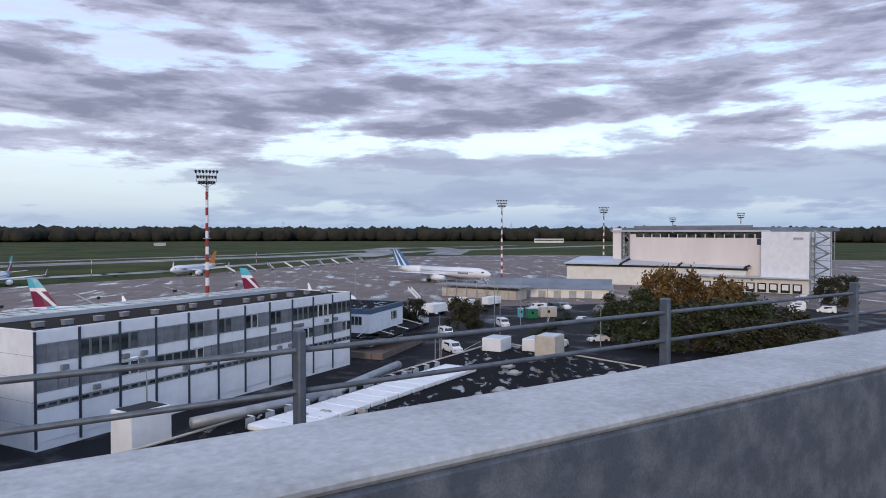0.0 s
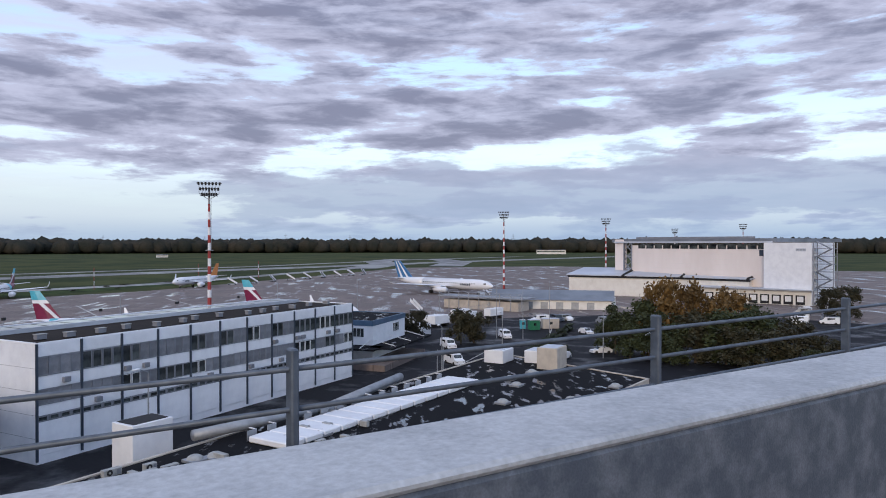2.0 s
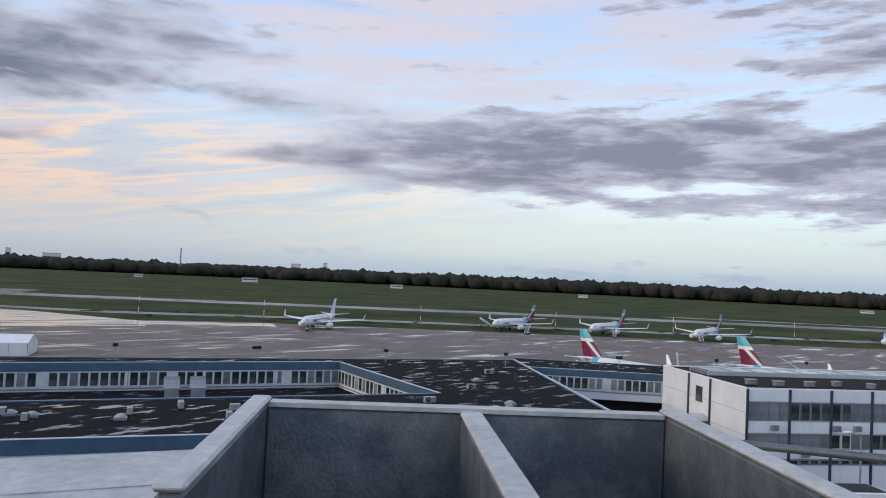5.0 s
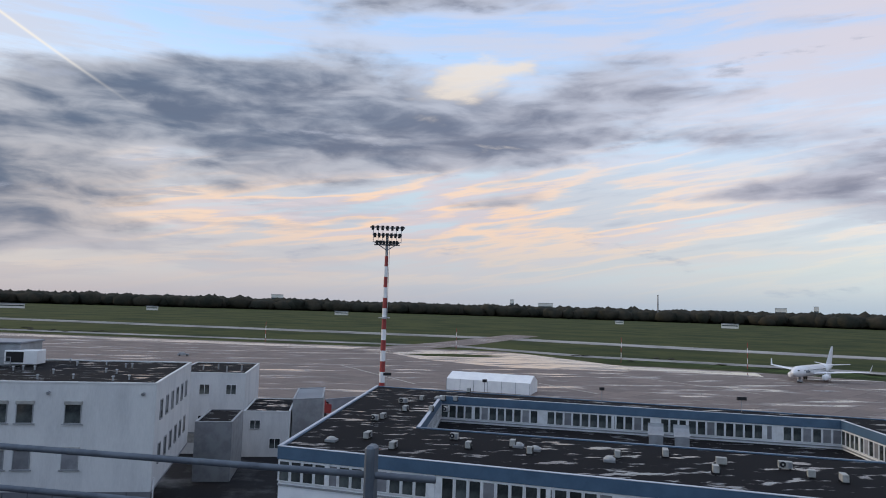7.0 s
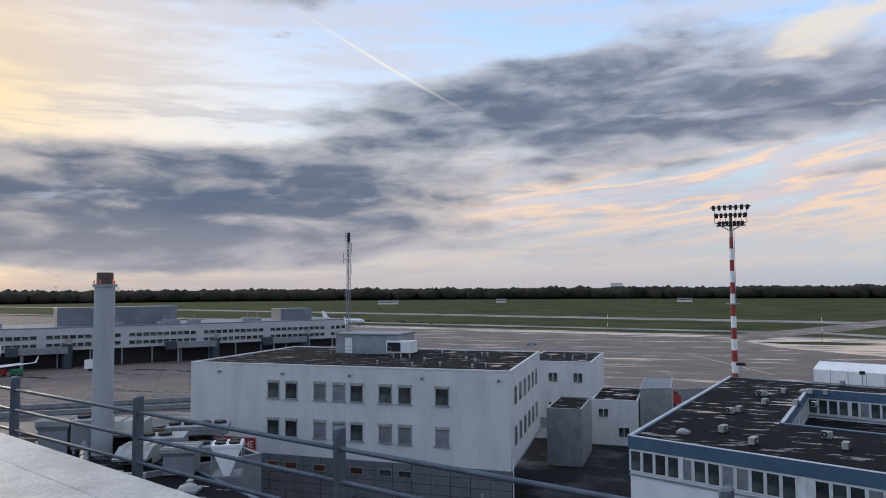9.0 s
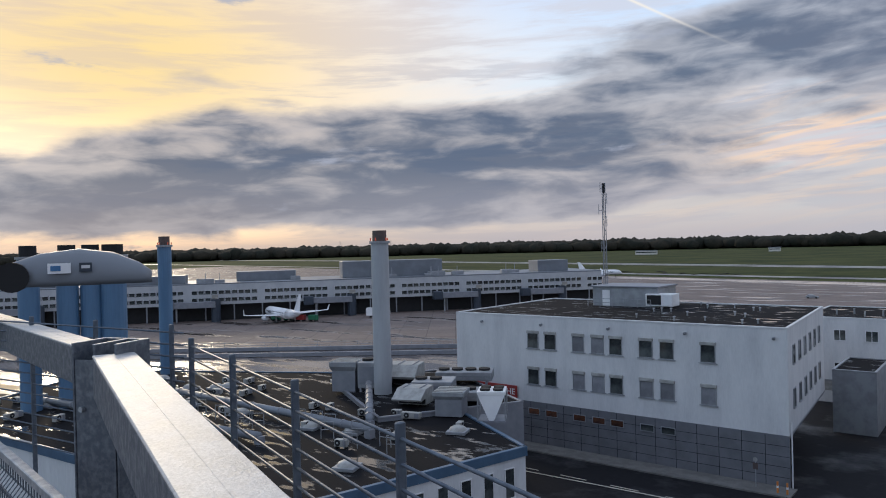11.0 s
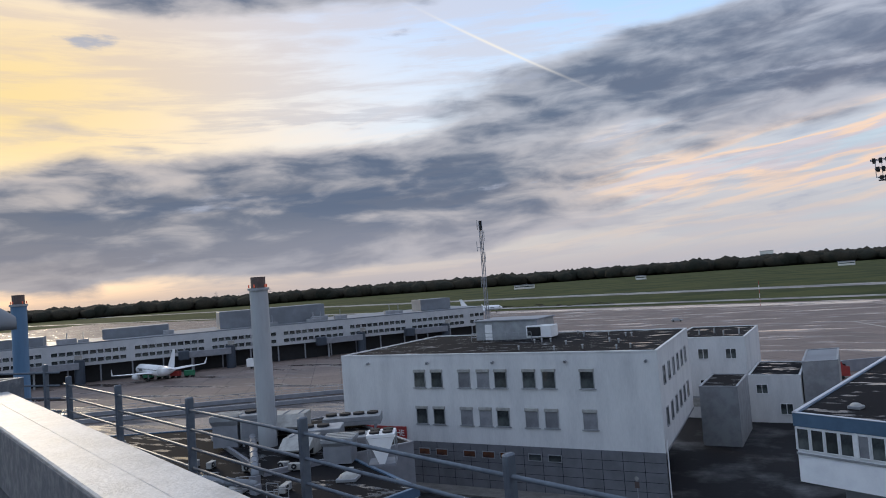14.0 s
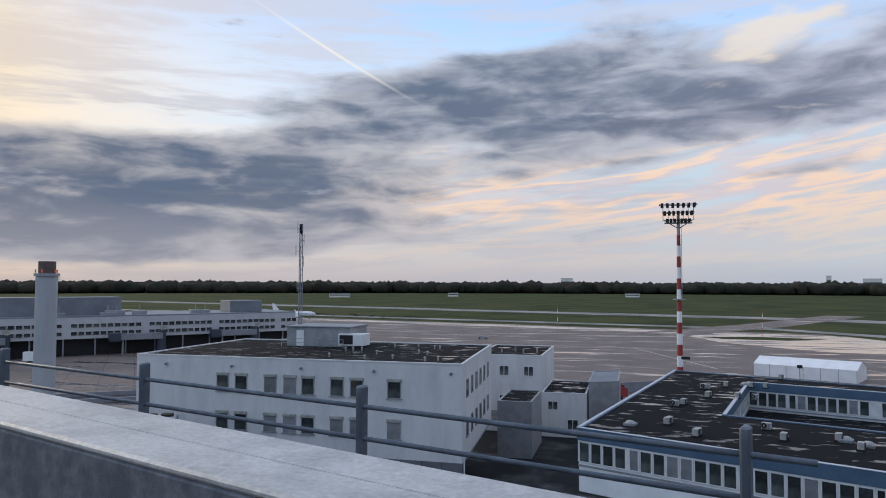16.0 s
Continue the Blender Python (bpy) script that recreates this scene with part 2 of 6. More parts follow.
# ---- materials ----
def mat(name, color, rough=0.6, metal=0.0, second=None, scale=1.0, spread=(0.4, 0.6), fine=0.0, bump=0.0, rough2=None, vary=0.0, stretch=None, detail=5.0, gloss=0.5, slab=0.0, gloss2=None):
    """A procedural surface: colour drifting to a second one over patches of 1/scale metres, fine grain, and relief."""
    m = bpy.data.materials.new(name)
    m.use_nodes = True
    N, L = m.node_tree.nodes, m.node_tree.links
    b = N["Principled BSDF"]
    b.inputs["Roughness"].default_value, b.inputs["Metallic"].default_value = rough, metal
    b.inputs["Specular IOR Level"].default_value = gloss
    second = second or tuple(c * 0.82 for c in color)
    co = N.new("ShaderNodeTexCoord").outputs["Object"]
    if stretch:
        mp = N.new("ShaderNodeMapping")
        mp.inputs["Scale"].default_value = stretch
        L.new(co, mp.inputs[0])
        co = mp.outputs[0]
    n = N.new("ShaderNodeTexNoise")
    n.inputs["Scale"].default_value, n.inputs["Detail"].default_value, n.inputs["Roughness"].default_value = scale, detail, 0.6
    L.new(co, n.inputs["Vector"])
    r = N.new("ShaderNodeMapRange")
    r.inputs["From Min"].default_value, r.inputs["From Max"].default_value = spread
    L.new(n.outputs[0], r.inputs[0])
    mx = N.new("ShaderNodeMix")
    mx.data_type = "RGBA"
    mx.inputs[6].default_value, mx.inputs[7].default_value = (*color, 1), (*second, 1)
    L.new(r.outputs[0], mx.inputs[0])
    out = mx.outputs[2]
    if rough2 is not None:
        rr = N.new("ShaderNodeMapRange")
        rr.inputs["To Min"].default_value, rr.inputs["To Max"].default_value = rough, rough2
        L.new(r.outputs[0], rr.inputs[0])
        L.new(rr.outputs[0], b.inputs["Roughness"])
    if gloss2 is not None:
        rr = N.new("ShaderNodeMapRange")
        rr.inputs["To Min"].default_value, rr.inputs["To Max"].default_value = gloss, gloss2
        L.new(r.outputs[0], rr.inputs[0])
        L.new(rr.outputs[0], b.inputs["Specular IOR Level"])
    if fine or bump:
        f = N.new("ShaderNodeTexNoise")
        f.inputs["Scale"].default_value, f.inputs["Detail"].default_value = scale * 14, 4.0
        L.new(co, f.inputs["Vector"])
        if fine:
            g = N.new("ShaderNodeMix")
            g.data_type, g.blend_type = "RGBA", "OVERLAY"
            g.inputs[0].default_value = fine
            L.new(out, g.inputs[6])
            L.new(f.outputs[0], g.inputs[7])
            out = g.outputs[2]
        if bump:
            bp = N.new("ShaderNodeBump")
            bp.inputs["Strength"].default_value, bp.inputs["Distance"].default_value = bump, 0.02
            L.new(f.outputs[0], bp.inputs["Height"])
            L.new(bp.outputs[0], b.inputs["Normal"])
    if slab:
        br = N.new("ShaderNodeTexBrick")
        br.offset, br.squash = 0.0, 1.0
        br.inputs["Color1"].default_value, br.inputs["Color2"].default_value, br.inputs["Mortar"].default_value = (0.82, 0.82, 0.82, 1), (1.12, 1.1, 1.08, 1), (0.45, 0.45, 0.45, 1)
        br.inputs["Scale"].default_value, br.inputs["Mortar Size"].default_value = 1.0, 0.10
        br.inputs["Brick Width"].default_value, br.inputs["Row Height"].default_value = slab, slab
        rot = N.new("ShaderNodeMapping")
        rot.inputs["Rotation"].default_value = (0, 0, radians(-38))
        L.new(N.new("ShaderNodeTexCoord").outputs["Object"], rot.inputs[0])
        L.new(rot.outputs[0], br.inputs["Vector"])
        sm = N.new("ShaderNodeMix")
        sm.data_type, sm.blend_type = "RGBA", "MULTIPLY"
        sm.inputs[0].default_value = 0.9
        L.new(out, sm.inputs[6])
        L.new(br.outputs[0], sm.inputs[7])
        out = sm.outputs[2]
    if vary:
        oi = N.new("ShaderNodeObjectInfo")
        hv = N.new("ShaderNodeHueSaturation")
        mr = N.new("ShaderNodeMapRange")
        mr.inputs["To Min"].default_value, mr.inputs["To Max"].default_value = 1 - vary, 1 + vary
        L.new(oi.outputs["Random"], mr.inputs[0])
        L.new(mr.outputs[0], hv.inputs["Value"])
        L.new(out, hv.inputs["Color"])
        out = hv.outputs[0]
    L.new(out, b.inputs["Base Color"])
    return m


GALV = mat("galvanised_steel", (0.46, 0.48, 0.50), 0.42, 0.75, (0.30, 0.32, 0.35), 16.0, (0.35, 0.65), 0.25, 0.08, 0.6)
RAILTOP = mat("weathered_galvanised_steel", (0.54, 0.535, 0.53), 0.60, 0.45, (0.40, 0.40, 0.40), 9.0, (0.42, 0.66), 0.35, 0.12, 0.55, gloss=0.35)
# mottled zinc, its colour darkened for the shade on sides turned from the sky
SHADEGALV = mat("weathered_dark_zinc", (0.10, 0.115, 0.14), 0.5, 0.35, (0.19, 0.205, 0.23), 26.0, (0.42, 0.66), 0.35, 0.1, 0.4)
BARS = mat("painted_rail_steel", (0.13, 0.155, 0.19), 0.5, 0.3, (0.09, 0.11, 0.14), 20.0)
CONCRETE = mat("wet_concrete_apron", (0.185, 0.148, 0.134), 0.75, 0.0, (0.115, 0.094, 0.088), 0.10, (0.535, 0.63), 0.35, 0.0, 0.08, detail=11.0, gloss=0.2, stretch=(0.35, 1.3, 1), slab=7.5, gloss2=0.5)
PUDDLE = mat("standing_water", (0.06, 0.06, 0.065), 0.06, 0.0, (0.10, 0.10, 0.10), 0.3)
RUNWAY = mat("wet_runway_asphalt", (0.13, 0.125, 0.12), 0.6, 0.0, (0.20, 0.19, 0.18), 0.03, rough2=0.35, gloss=0.35)
ASPHALT = mat("wet_asphalt", (0.017, 0.017, 0.020), 0.75, 0.0, (0.026, 0.026, 0.030), 0.12, (0.5, 0.7), 0.3, 0.0, 0.3, detail=8.0, gloss=0.08, gloss2=0.3)
GRASS = mat("airfield_grass", (0.068, 0.076, 0.030), 1.0, 0.0, (0.034, 0.045, 0.020), 0.018, (0.42, 0.62), 0.35, detail=9.0, gloss=0.05)
ROUGHGRASS = mat("rough_grass", (0.055, 0.080, 0.026), 0.95, 0.0, (0.026, 0.038, 0.015), 0.09, (0.42, 0.58), 0.4, detail=8.0, gloss=0.05)
WHITEPANEL = mat("white_metal_panel", (0.82, 0.83, 0.86), 0.45, 0.0, (0.70, 0.71, 0.75), 0.5, (0.4, 0.75), 0.12, vary=0.04)
WARMPANEL = mat("cream_panel", (0.74, 0.71, 0.66), 0.5, 0.0, (0.64, 0.60, 0.55), 0.4, (0.4, 0.75), 0.1)
PIERWALL = mat("dull_white_panel", (0.45, 0.46, 0.48), 0.5, 0.0, (0.37, 0.38, 0.41), 0.4, (0.4, 0.75), 0.15)
RENDER = mat("white_render", (0.61, 0.615, 0.625), 0.85, 0.0, (0.47, 0.48, 0.50), 0.5, (0.42, 0.78), 0.15, 0.15, stretch=(1, 1, 0.25))
GREYCLAD = mat("grey_cladding", (0.24, 0.25, 0.28), 0.5, 0.2, (0.20, 0.21, 0.24), 0.8)
BITUMEN = mat("wet_bitumen_roof", (0.013, 0.013, 0.015), 0.9, 0.0, (0.024, 0.024, 0.026), 0.55, (0.575, 0.62), 0.45, 0.0, 0.07, detail=11.0, gloss=0.06, stretch=(0.6, 1.5, 1), gloss2=0.9)
BASEGREY = mat("dark_grey_cladding", (0.15, 0.155, 0.175), 0.5, 0.1, (0.12, 0.125, 0.14), 0.6, vary=0.1)
CONCRETEPALE = mat("footway_concrete", (0.17, 0.165, 0.16), 0.8, 0.0, (0.12, 0.117, 0.113), 0.8, fine=0.3)
RUSTY = mat("reddish_weathered_steel", (0.13, 0.085, 0.075), 0.6, 0.2, (0.09, 0.07, 0.065), 2.0)
ACGREY = mat("dull_pale_casing", (0.36, 0.36, 0.35), 0.55, 0.0, (0.27, 0.27, 0.26), 1.5)
BROWNPANE = mat("brown_lit_glass", (0.13, 0.055, 0.03), 0.12, 0.0, (0.05, 0.025, 0.02), 0.9, vary=0.4)
GRAVELROOF = mat("gravel_roof", (0.035, 0.029, 0.026), 1.0, 0.0, (0.03, 0.026, 0.024), 0.5, fine=0.5, gloss=0.1)
BLUE = mat("blue_fascia", (0.075, 0.135, 0.215), 0.4, 0.1, (0.06, 0.11, 0.18), 0.4, fine=0.1)
DARKBLUE = mat("dark_blue_steel", (0.045, 0.060, 0.085), 0.45, 0.2)
FRAME = mat("white_window_frame", (0.72, 0.73, 0.75), 0.45)
GLASS = mat("dark_window_glass", (0.012, 0.015, 0.018), 0.06, 0.0, (0.075, 0.085, 0.085), 0.4, vary=0.5)
BLIND = mat("grey_blind", (0.22, 0.225, 0.245), 0.7, 0.0, (0.16, 0.165, 0.185), 0.8, vary=0.25)
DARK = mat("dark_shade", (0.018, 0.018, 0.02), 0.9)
HANGAR = mat("pale_hangar_sheet", (0.78, 0.70, 0.66), 0.6, 0.0, (0.68, 0.60, 0.56), 0.05, (0.4, 0.7), 0.1, stretch=(1, 1, 0.3))
SHEETROOF = mat("pale_sheet_roof", (0.55, 0.58, 0.64), 0.4, 0.2, (0.44, 0.47, 0.53), 0.05)
SLATE = mat("grey_sheet_roof", (0.20, 0.22, 0.25), 0.5, 0.2, (0.15, 0.165, 0.19), 0.15)
GREYSTEEL = mat("grey_steel", (0.33, 0.345, 0.37), 0.5, 0.4, (0.26, 0.27, 0.29), 0.7)
CHIMNEY = mat("pale_grey_flue", (0.42, 0.44, 0.47), 0.5, 0.3, (0.34, 0.36, 0.39), 0.5, stretch=(1, 1, 0.2))
STACK = mat("blue_painted_flue", (0.10, 0.20, 0.33), 0.5, 0.1, (0.08, 0.16, 0.27), 0.5, stretch=(1, 1, 0.2))
RED = mat("signal_red", (0.33, 0.035, 0.03), 0.55, 0.0, (0.25, 0.03, 0.03), 1.0)
ORANGE = mat("weathered_orange", (0.62, 0.22, 0.05), 0.5)
WHITE = mat("white_paint", (0.80, 0.80, 0.81), 0.35, 0.0, (0.72, 0.72, 0.74), 0.4)
PLANEWHITE = mat("airliner_white", (0.80, 0.80, 0.82), 0.25, 0.0, (0.74, 0.74, 0.77), 0.2)
BURGUNDY = mat("burgundy_paint", (0.19, 0.015, 0.055), 0.3)
TEAL = mat("light_blue_paint", (0.10, 0.46, 0.58), 0.3)
DEEPBLUE = mat("deep_blue_paint", (0.05, 0.17, 0.36), 0.3)
TYRE = mat("black_rubber", (0.018, 0.018, 0.018), 0.8)
LEAF = mat("dark_green_leaves", (0.022, 0.034, 0.012), 0.8, 0.0, (0.042, 0.052, 0.016), 0.6, fine=0.4, vary=0.25)
AUTUMN = mat("golden_autumn_leaves", (0.15, 0.082, 0.018), 0.8, 0.0, (0.10, 0.062, 0.02), 0.6, fine=0.4, vary=0.2)
BROWNLEAF = mat("brownish_leaves", (0.042, 0.036, 0.016), 0.8, 0.0, (0.024, 0.026, 0.013), 0.6, fine=0.4, vary=0.2)
BARK = mat("bark", (0.07, 0.055, 0.04), 0.9, 0.0, (0.04, 0.032, 0.025), 3.0)
FARWOOD = mat("far_woodland", (0.030, 0.032, 0.026), 0.95, 0.0, (0.050, 0.044, 0.034), 0.03, fine=0.4, gloss=0.05)
WETCONC = mat("soaked_concrete", (0.16, 0.13, 0.118), 0.4, 0.0, (0.10, 0.085, 0.08), 0.16, (0.43, 0.50), 0.3, 0.0, 0.05, detail=10.0, gloss=0.3, stretch=(0.22, 1.0, 1), gloss2=1.0)
YELLOWLINE = mat("worn_marking_paint", (0.55, 0.52, 0.45), 0.6, 0.0, (0.3, 0.29, 0.27), 0.5)
GREEN = mat("green_container_paint", (0.02, 0.16, 0.08), 0.5)
BEIGE = mat("beige_render", (0.52, 0.46, 0.39), 0.7, 0.0, (0.42, 0.37, 0.32), 0.6)
LAMPGLOW = bpy.data.materials.new("obstruction_light")
LAMPGLOW.use_nodes = True
LAMPGLOW.node_tree.nodes["Principled BSDF"].inputs["Base Color"].default_value = (0.6, 0.1, 0.05, 1)
LAMPGLOW.node_tree.nodes["Principled BSDF"].inputs["Emission Color"].default_value = (1, 0.16, 0.06, 1)
LAMPGLOW.node_tree.nodes["Principled BSDF"].inputs["Emission Strength"].default_value = 0.15


# ---- building blocks ----
def to_mesh(bm, name, material, smooth=False):
    me = bpy.data.meshes.new(name)
    bmesh.ops.recalc_face_normals(bm, faces=bm.faces)
    bm.to_mesh(me)
    bm.free()
    for m in (material if isinstance(material, (list, tuple)) else [material]):
        me.materials.append(m)
    if smooth:
        me.polygons.foreach_set("use_smooth", [True] * len(me.polygons))
    return me


def part(name, bm, material, parent=None, label="", m=None, smooth=False):
    """Link a bmesh (or a mesh that is shared) as one object, under a thing where one is given."""
    me = bm if isinstance(bm, bpy.types.Mesh) else to_mesh(bm, name, material, smooth)
    ob = new(name, me)
    if parent:
        ob.parent = parent
    if m is not None:
        ob.matrix_basis = m
    return tagged(ob, label)


def thing(name, label, category, m=None, group="", kind=""):
    ob = new(name)
    ob.empty_display_size = 0.2
    if m is not None:
        ob.matrix_basis = m
    return tagged(ob, label, category, group, kind)


def box(bm, x0, x1, y0, y1, z0, z1, bevel=0.0, m=None):
    vs = [bm.verts.new((x, y, z)) for z in (z0, z1) for x, y in ((x0, y0), (x1, y0), (x1, y1), (x0, y1))]
    fs = [bm.faces.new([vs[i] for i in q]) for q in ((3, 2, 1, 0), (4, 5, 6, 7), (0, 1, 5, 4), (1, 2, 6, 5), (2, 3, 7, 6), (3, 0, 4, 7))]
    if bevel:
        bmesh.ops.bevel(bm, geom=list({e for f in fs for e in f.edges}), offset=bevel, segments=1, affect="EDGES")
    if m is not None:
        bmesh.ops.transform(bm, matrix=m, verts=[v for v in vs if v.is_valid])
    return vs


def prism(bm, pts, z0, z1):
    lo, hi = [bm.verts.new((*p[:2], z0)) for p in pts], [bm.verts.new((*p[:2], z1)) for p in pts]
    n = len(pts)
    for i in range(n):
        bm.faces.new((lo[i], lo[(i + 1) % n], hi[(i + 1) % n], hi[i]))
    bm.faces.new(hi)
    bm.faces.new(lo[::-1])


def tube(bm, a, b, r, r2=None, n=8):
    a, b = Vector(a), Vector(b)
    r2 = r if r2 is None else r2
    q = (b - a).to_track_quat("Z", "Y")
    ring = [[bm.verts.new(p + q @ Vector((math.cos(k * math.tau / n) * s, math.sin(k * math.tau / n) * s, 0))) for k in range(n)] for p, s in ((a, r), (b, r2))]
    for k in range(n):
        bm.faces.new((ring[0][k], ring[0][(k + 1) % n], ring[1][(k + 1) % n], ring[1][k]))
    bm.faces.new(ring[0][::-1])
    bm.faces.new(ring[1])


def loft(bm, rings, close=True):
    """Skin rings of points, all of one length."""
    vs = [[bm.verts.new(p) for p in r] for r in rings]
    n = len(rings[0])
    for a, b in zip(vs, vs[1:]):
        for k in range(n):
            bm.faces.new((a[k], a[(k + 1) % n], b[(k + 1) % n], b[k]))
    if close:
        bm.faces.new(vs[0][::-1])
        bm.faces.new(vs[-1])


def B(f, *args, **kw):
    bm = bmesh.new()
    f(bm, *args, **kw)
    return bm


def along(a, b):
    """Frame of a wall that runs from a to b (seen from outside, left to right): x along, -y outward, z up; and its length."""
    d = Vector((b[0] - a[0], b[1] - a[1]))
    return pose(a[0], a[1], 0, 0, 0, math.degrees(math.atan2(d.y, d.x))), d.length


@functools.lru_cache(None)
def window_meshes(w, h, bars, glass, frame_material=None):
    f = bmesh.new()
    t = 0.07
    box(f, -w / 2, w / 2, -0.07, 0.02, h / 2 - t, h / 2)
    box(f, -w / 2, w / 2, -0.11, 0.02, -h / 2, -h / 2 + t)
    for i in range(bars + 2):
        x = -w / 2 + (w - t) * i / (bars + 1)
        box(f, x, x + t, -0.07, 0.02, -h / 2 + t, h / 2 - t)
    p = bmesh.new()
    box(p, -w / 2 + 0.02, w / 2 - 0.02, -0.03, 0.01, -h / 2 + 0.02, h / 2 - 0.02)
    return to_mesh(f, "window_frame", frame_material or FRAME), to_mesh(p, "pane", BLIND if glass == "blind" else GLASS)


def window(parent, base, x, z, w, h, bars=0, glass="glass", frame_material=None):
    f, p = window_meshes(round(w, 3), round(h, 3), bars, glass, frame_material)
    win = part("window", f, None, parent, "", base @ pose(x, 0, z))
    part("pane", p, None, win, "")
    return win


def swing_angle(x, y):
    """Degrees by which the eastern side stands further round than the first plan: none before the tent hall, all of it past the link bridge."""
    az = -math.degrees(math.atan2(x, y))
    return -5.5 * min(max((-15.0 - az) / 40.0, 0.0), 1.0) if az > -150 else 0.0


def swing(p):
    a = radians(swing_angle(p[0], p[1]))
    return (p[0] * math.cos(a) - p[1] * math.sin(a), p[0] * math.sin(a) + p[1] * math.cos(a))


# ---- ground ----
SHEETS = {"ground", "apron_pavement", "runway", "taxiway_parallel", "taxiway_link", "taxiway_far", "taxiway_bend", "rough_verge", "grass_island", "yard_pavement", "service_road", "road_marking", "stand_marking", "wet_stand_pavement", "wet_taxiway_edge", "wet_apron_corner", "far_woodland", "wooded_ridge", "kerb_pavement"}
bm = bmesh.new()
ring = [bm.verts.new((4700 * math.cos(k * math.tau / 96), 4700 * math.sin(k * math.tau / 96), -0.10)) for k in range(96)]
bm.faces.new(ring)
tagged(part("ground", bm, GRASS), "mown green airfield grass reaching the horizon", "ground", kind="structure")

apron_outline = [(-900, -40), (-900, 620), (-520, 520), (-151, 424), (40, 374), (84, 362), (108, 292), (150, 276), (250, 205), (345, 132), (443, 94), (663, 19), (700, -120), (520, -420), (120, -200), (60, -90), (-300, -80)]
tagged(part("apron_pavement", B(prism, [swing(p) for p in apron_outline], -0.4, -0.05), CONCRETE), "wet brown-grey concrete apron with puddles", "pavement", kind="structure")


def strip(name, line, width, z, material, label, category):
    """A flat paved band along a line of points."""
    b = bmesh.new()
    prev = None
    line = [swing(p) for p in line]
    for i, p in enumerate(line):
        q0, q1 = line[max(i - 1, 0)], line[min(i + 1, len(line) - 1)]
        d = Vector((q1[0] - q0[0], q1[1] - q0[1])).normalized()
        n = Vector((-d.y, d.x)) * width / 2
        cur = [b.verts.new((p[0] + s * n.x, p[1] + s * n.y, z)) for s in (-1, 1)]
        if prev:
            b.faces.new((prev[0], cur[0], cur[1], prev[1]))
        prev = cur
    return tagged(part(name, b, material), label, category, kind="structure")


strip("runway", [(-1800, 1080), (-900, 860), (-230, 640), (112, 516), (388, 332), (590, 185), (900, -60), (1300, -420)], 36, 0.0, RUNWAY, "long wet asphalt runway across the grass", "runway")
strip("taxiway_parallel", [(-1500, 760), (-700, 590), (-180, 462), (70, 396), (118, 338), (190, 300), (300, 225), (400, 152), (520, 108), (720, 40), (900, -30)], 15, 0.02, RUNWAY, "wet taxiway beside the apron", "taxiway")
strip("taxiway_link", [(10, 340), (70, 430), (118, 520), (150, 580)], 26, 0.04, CONCRETE, "wet taxiway leading to the runway", "taxiway")
strip("taxiway_far", [(500, 330), (700, 170), (980, 20), (1200, -160)], 16, 0.04, RUNWAY, "far wet taxiway bend", "taxiway")
strip("taxiway_bend", [(640, 60), (760, 40), (900, 60), (1010, 40), (1000, -20), (860, -40), (700, -20)], 34, 0.06, RUNWAY, "wet grey taxiway loop beyond the apron", "taxiway")
rng = random.Random(5)
for line in ([(-850, 590), (-500, 500), (-150, 412), (40, 364)], [(118, 284), (250, 196), (345, 124), (440, 86)]):
    strip("rough_verge", [(x, y + 40) for x, y in line], 22, -0.02, ROUGHGRASS, "rough darker grass verge", "grass")
tagged(part("grass_island", B(prism, [swing(p) for p in [(28, 330), (52, 338), (78, 330), (60, 318), (38, 320)]], -0.3, -0.02), GRASS), "small grass island in the apron", "grass", kind="structure")

# the dark yards and roads among the near buildings
tagged(part("yard_pavement", B(prism, [swing(p) for p in [(-68, 69.5), (-28, 69.5), (-28, 119), (60, 122), (128, 58), (165, 26), (215, -20), (232, -90), (190, -130), (60, -90), (-10, -30), (-140, -30), (-160, 40), (-75, 60)]], -0.3, -0.01), ASPHALT),
       "dark wet asphalt yard and service road between the buildings", "pavement", kind="structure")
strip("service_road", [(20, 20), (60, 22), (100, 2), (150, -18), (215, -45)], 9, 0.02, ASPHALT, "wet dark access road with markings", "road")
for i, (a, b) in enumerate((((68, 26), (118, -2)), ((118, -2), (150, -14)), ((150, -26), (205, -38)), ((-60, 60), (-10, 62)))):
    strip("road_marking", [a, b], 0.25, 0.045, YELLOWLINE, "worn pale line painted on the road", "marking")
for i in range(9):
    a = (-230 + 46 * i, 250 + 8 * (i % 3))
    strip("stand_marking", [a, (a[0] + 22, a[1] - 60)], 0.6, -0.03, YELLOWLINE, "worn pale stand line on the apron", "marking")
for i in range(7):
    a = (190 + 34 * i, 120 - 20 * i)
    strip("stand_marking", [a, (a[0] + 40, a[1] + 26)], 0.6, -0.03, YELLOWLINE, "worn pale stand line on the apron", "marking")

tagged(part("wet_stand_pavement", B(prism, [(-175, 60), (-150, 40), (-95, 46), (-60, 66), (-66, 118), (-84, 134), (-140, 96)], -0.3, -0.03), WETCONC), "soaked concrete stand mirroring the evening sky", "pavement", kind="structure")
strip("wet_taxiway_edge", [(-420, 478), (-151, 408), (40, 356), (80, 346), (106, 280), (150, 262)], 16, -0.035, WETCONC, "wet shining strip along the grass edge", "pavement")
tagged(part("wet_apron_corner", B(prism, [swing(p) for p in [(20, 345), (34, 300), (62, 268), (104, 262), (112, 286), (90, 350)]], -0.3, -0.032), WETCONC), "wet shining concrete at the taxiway mouth", "pavement", kind="structure")

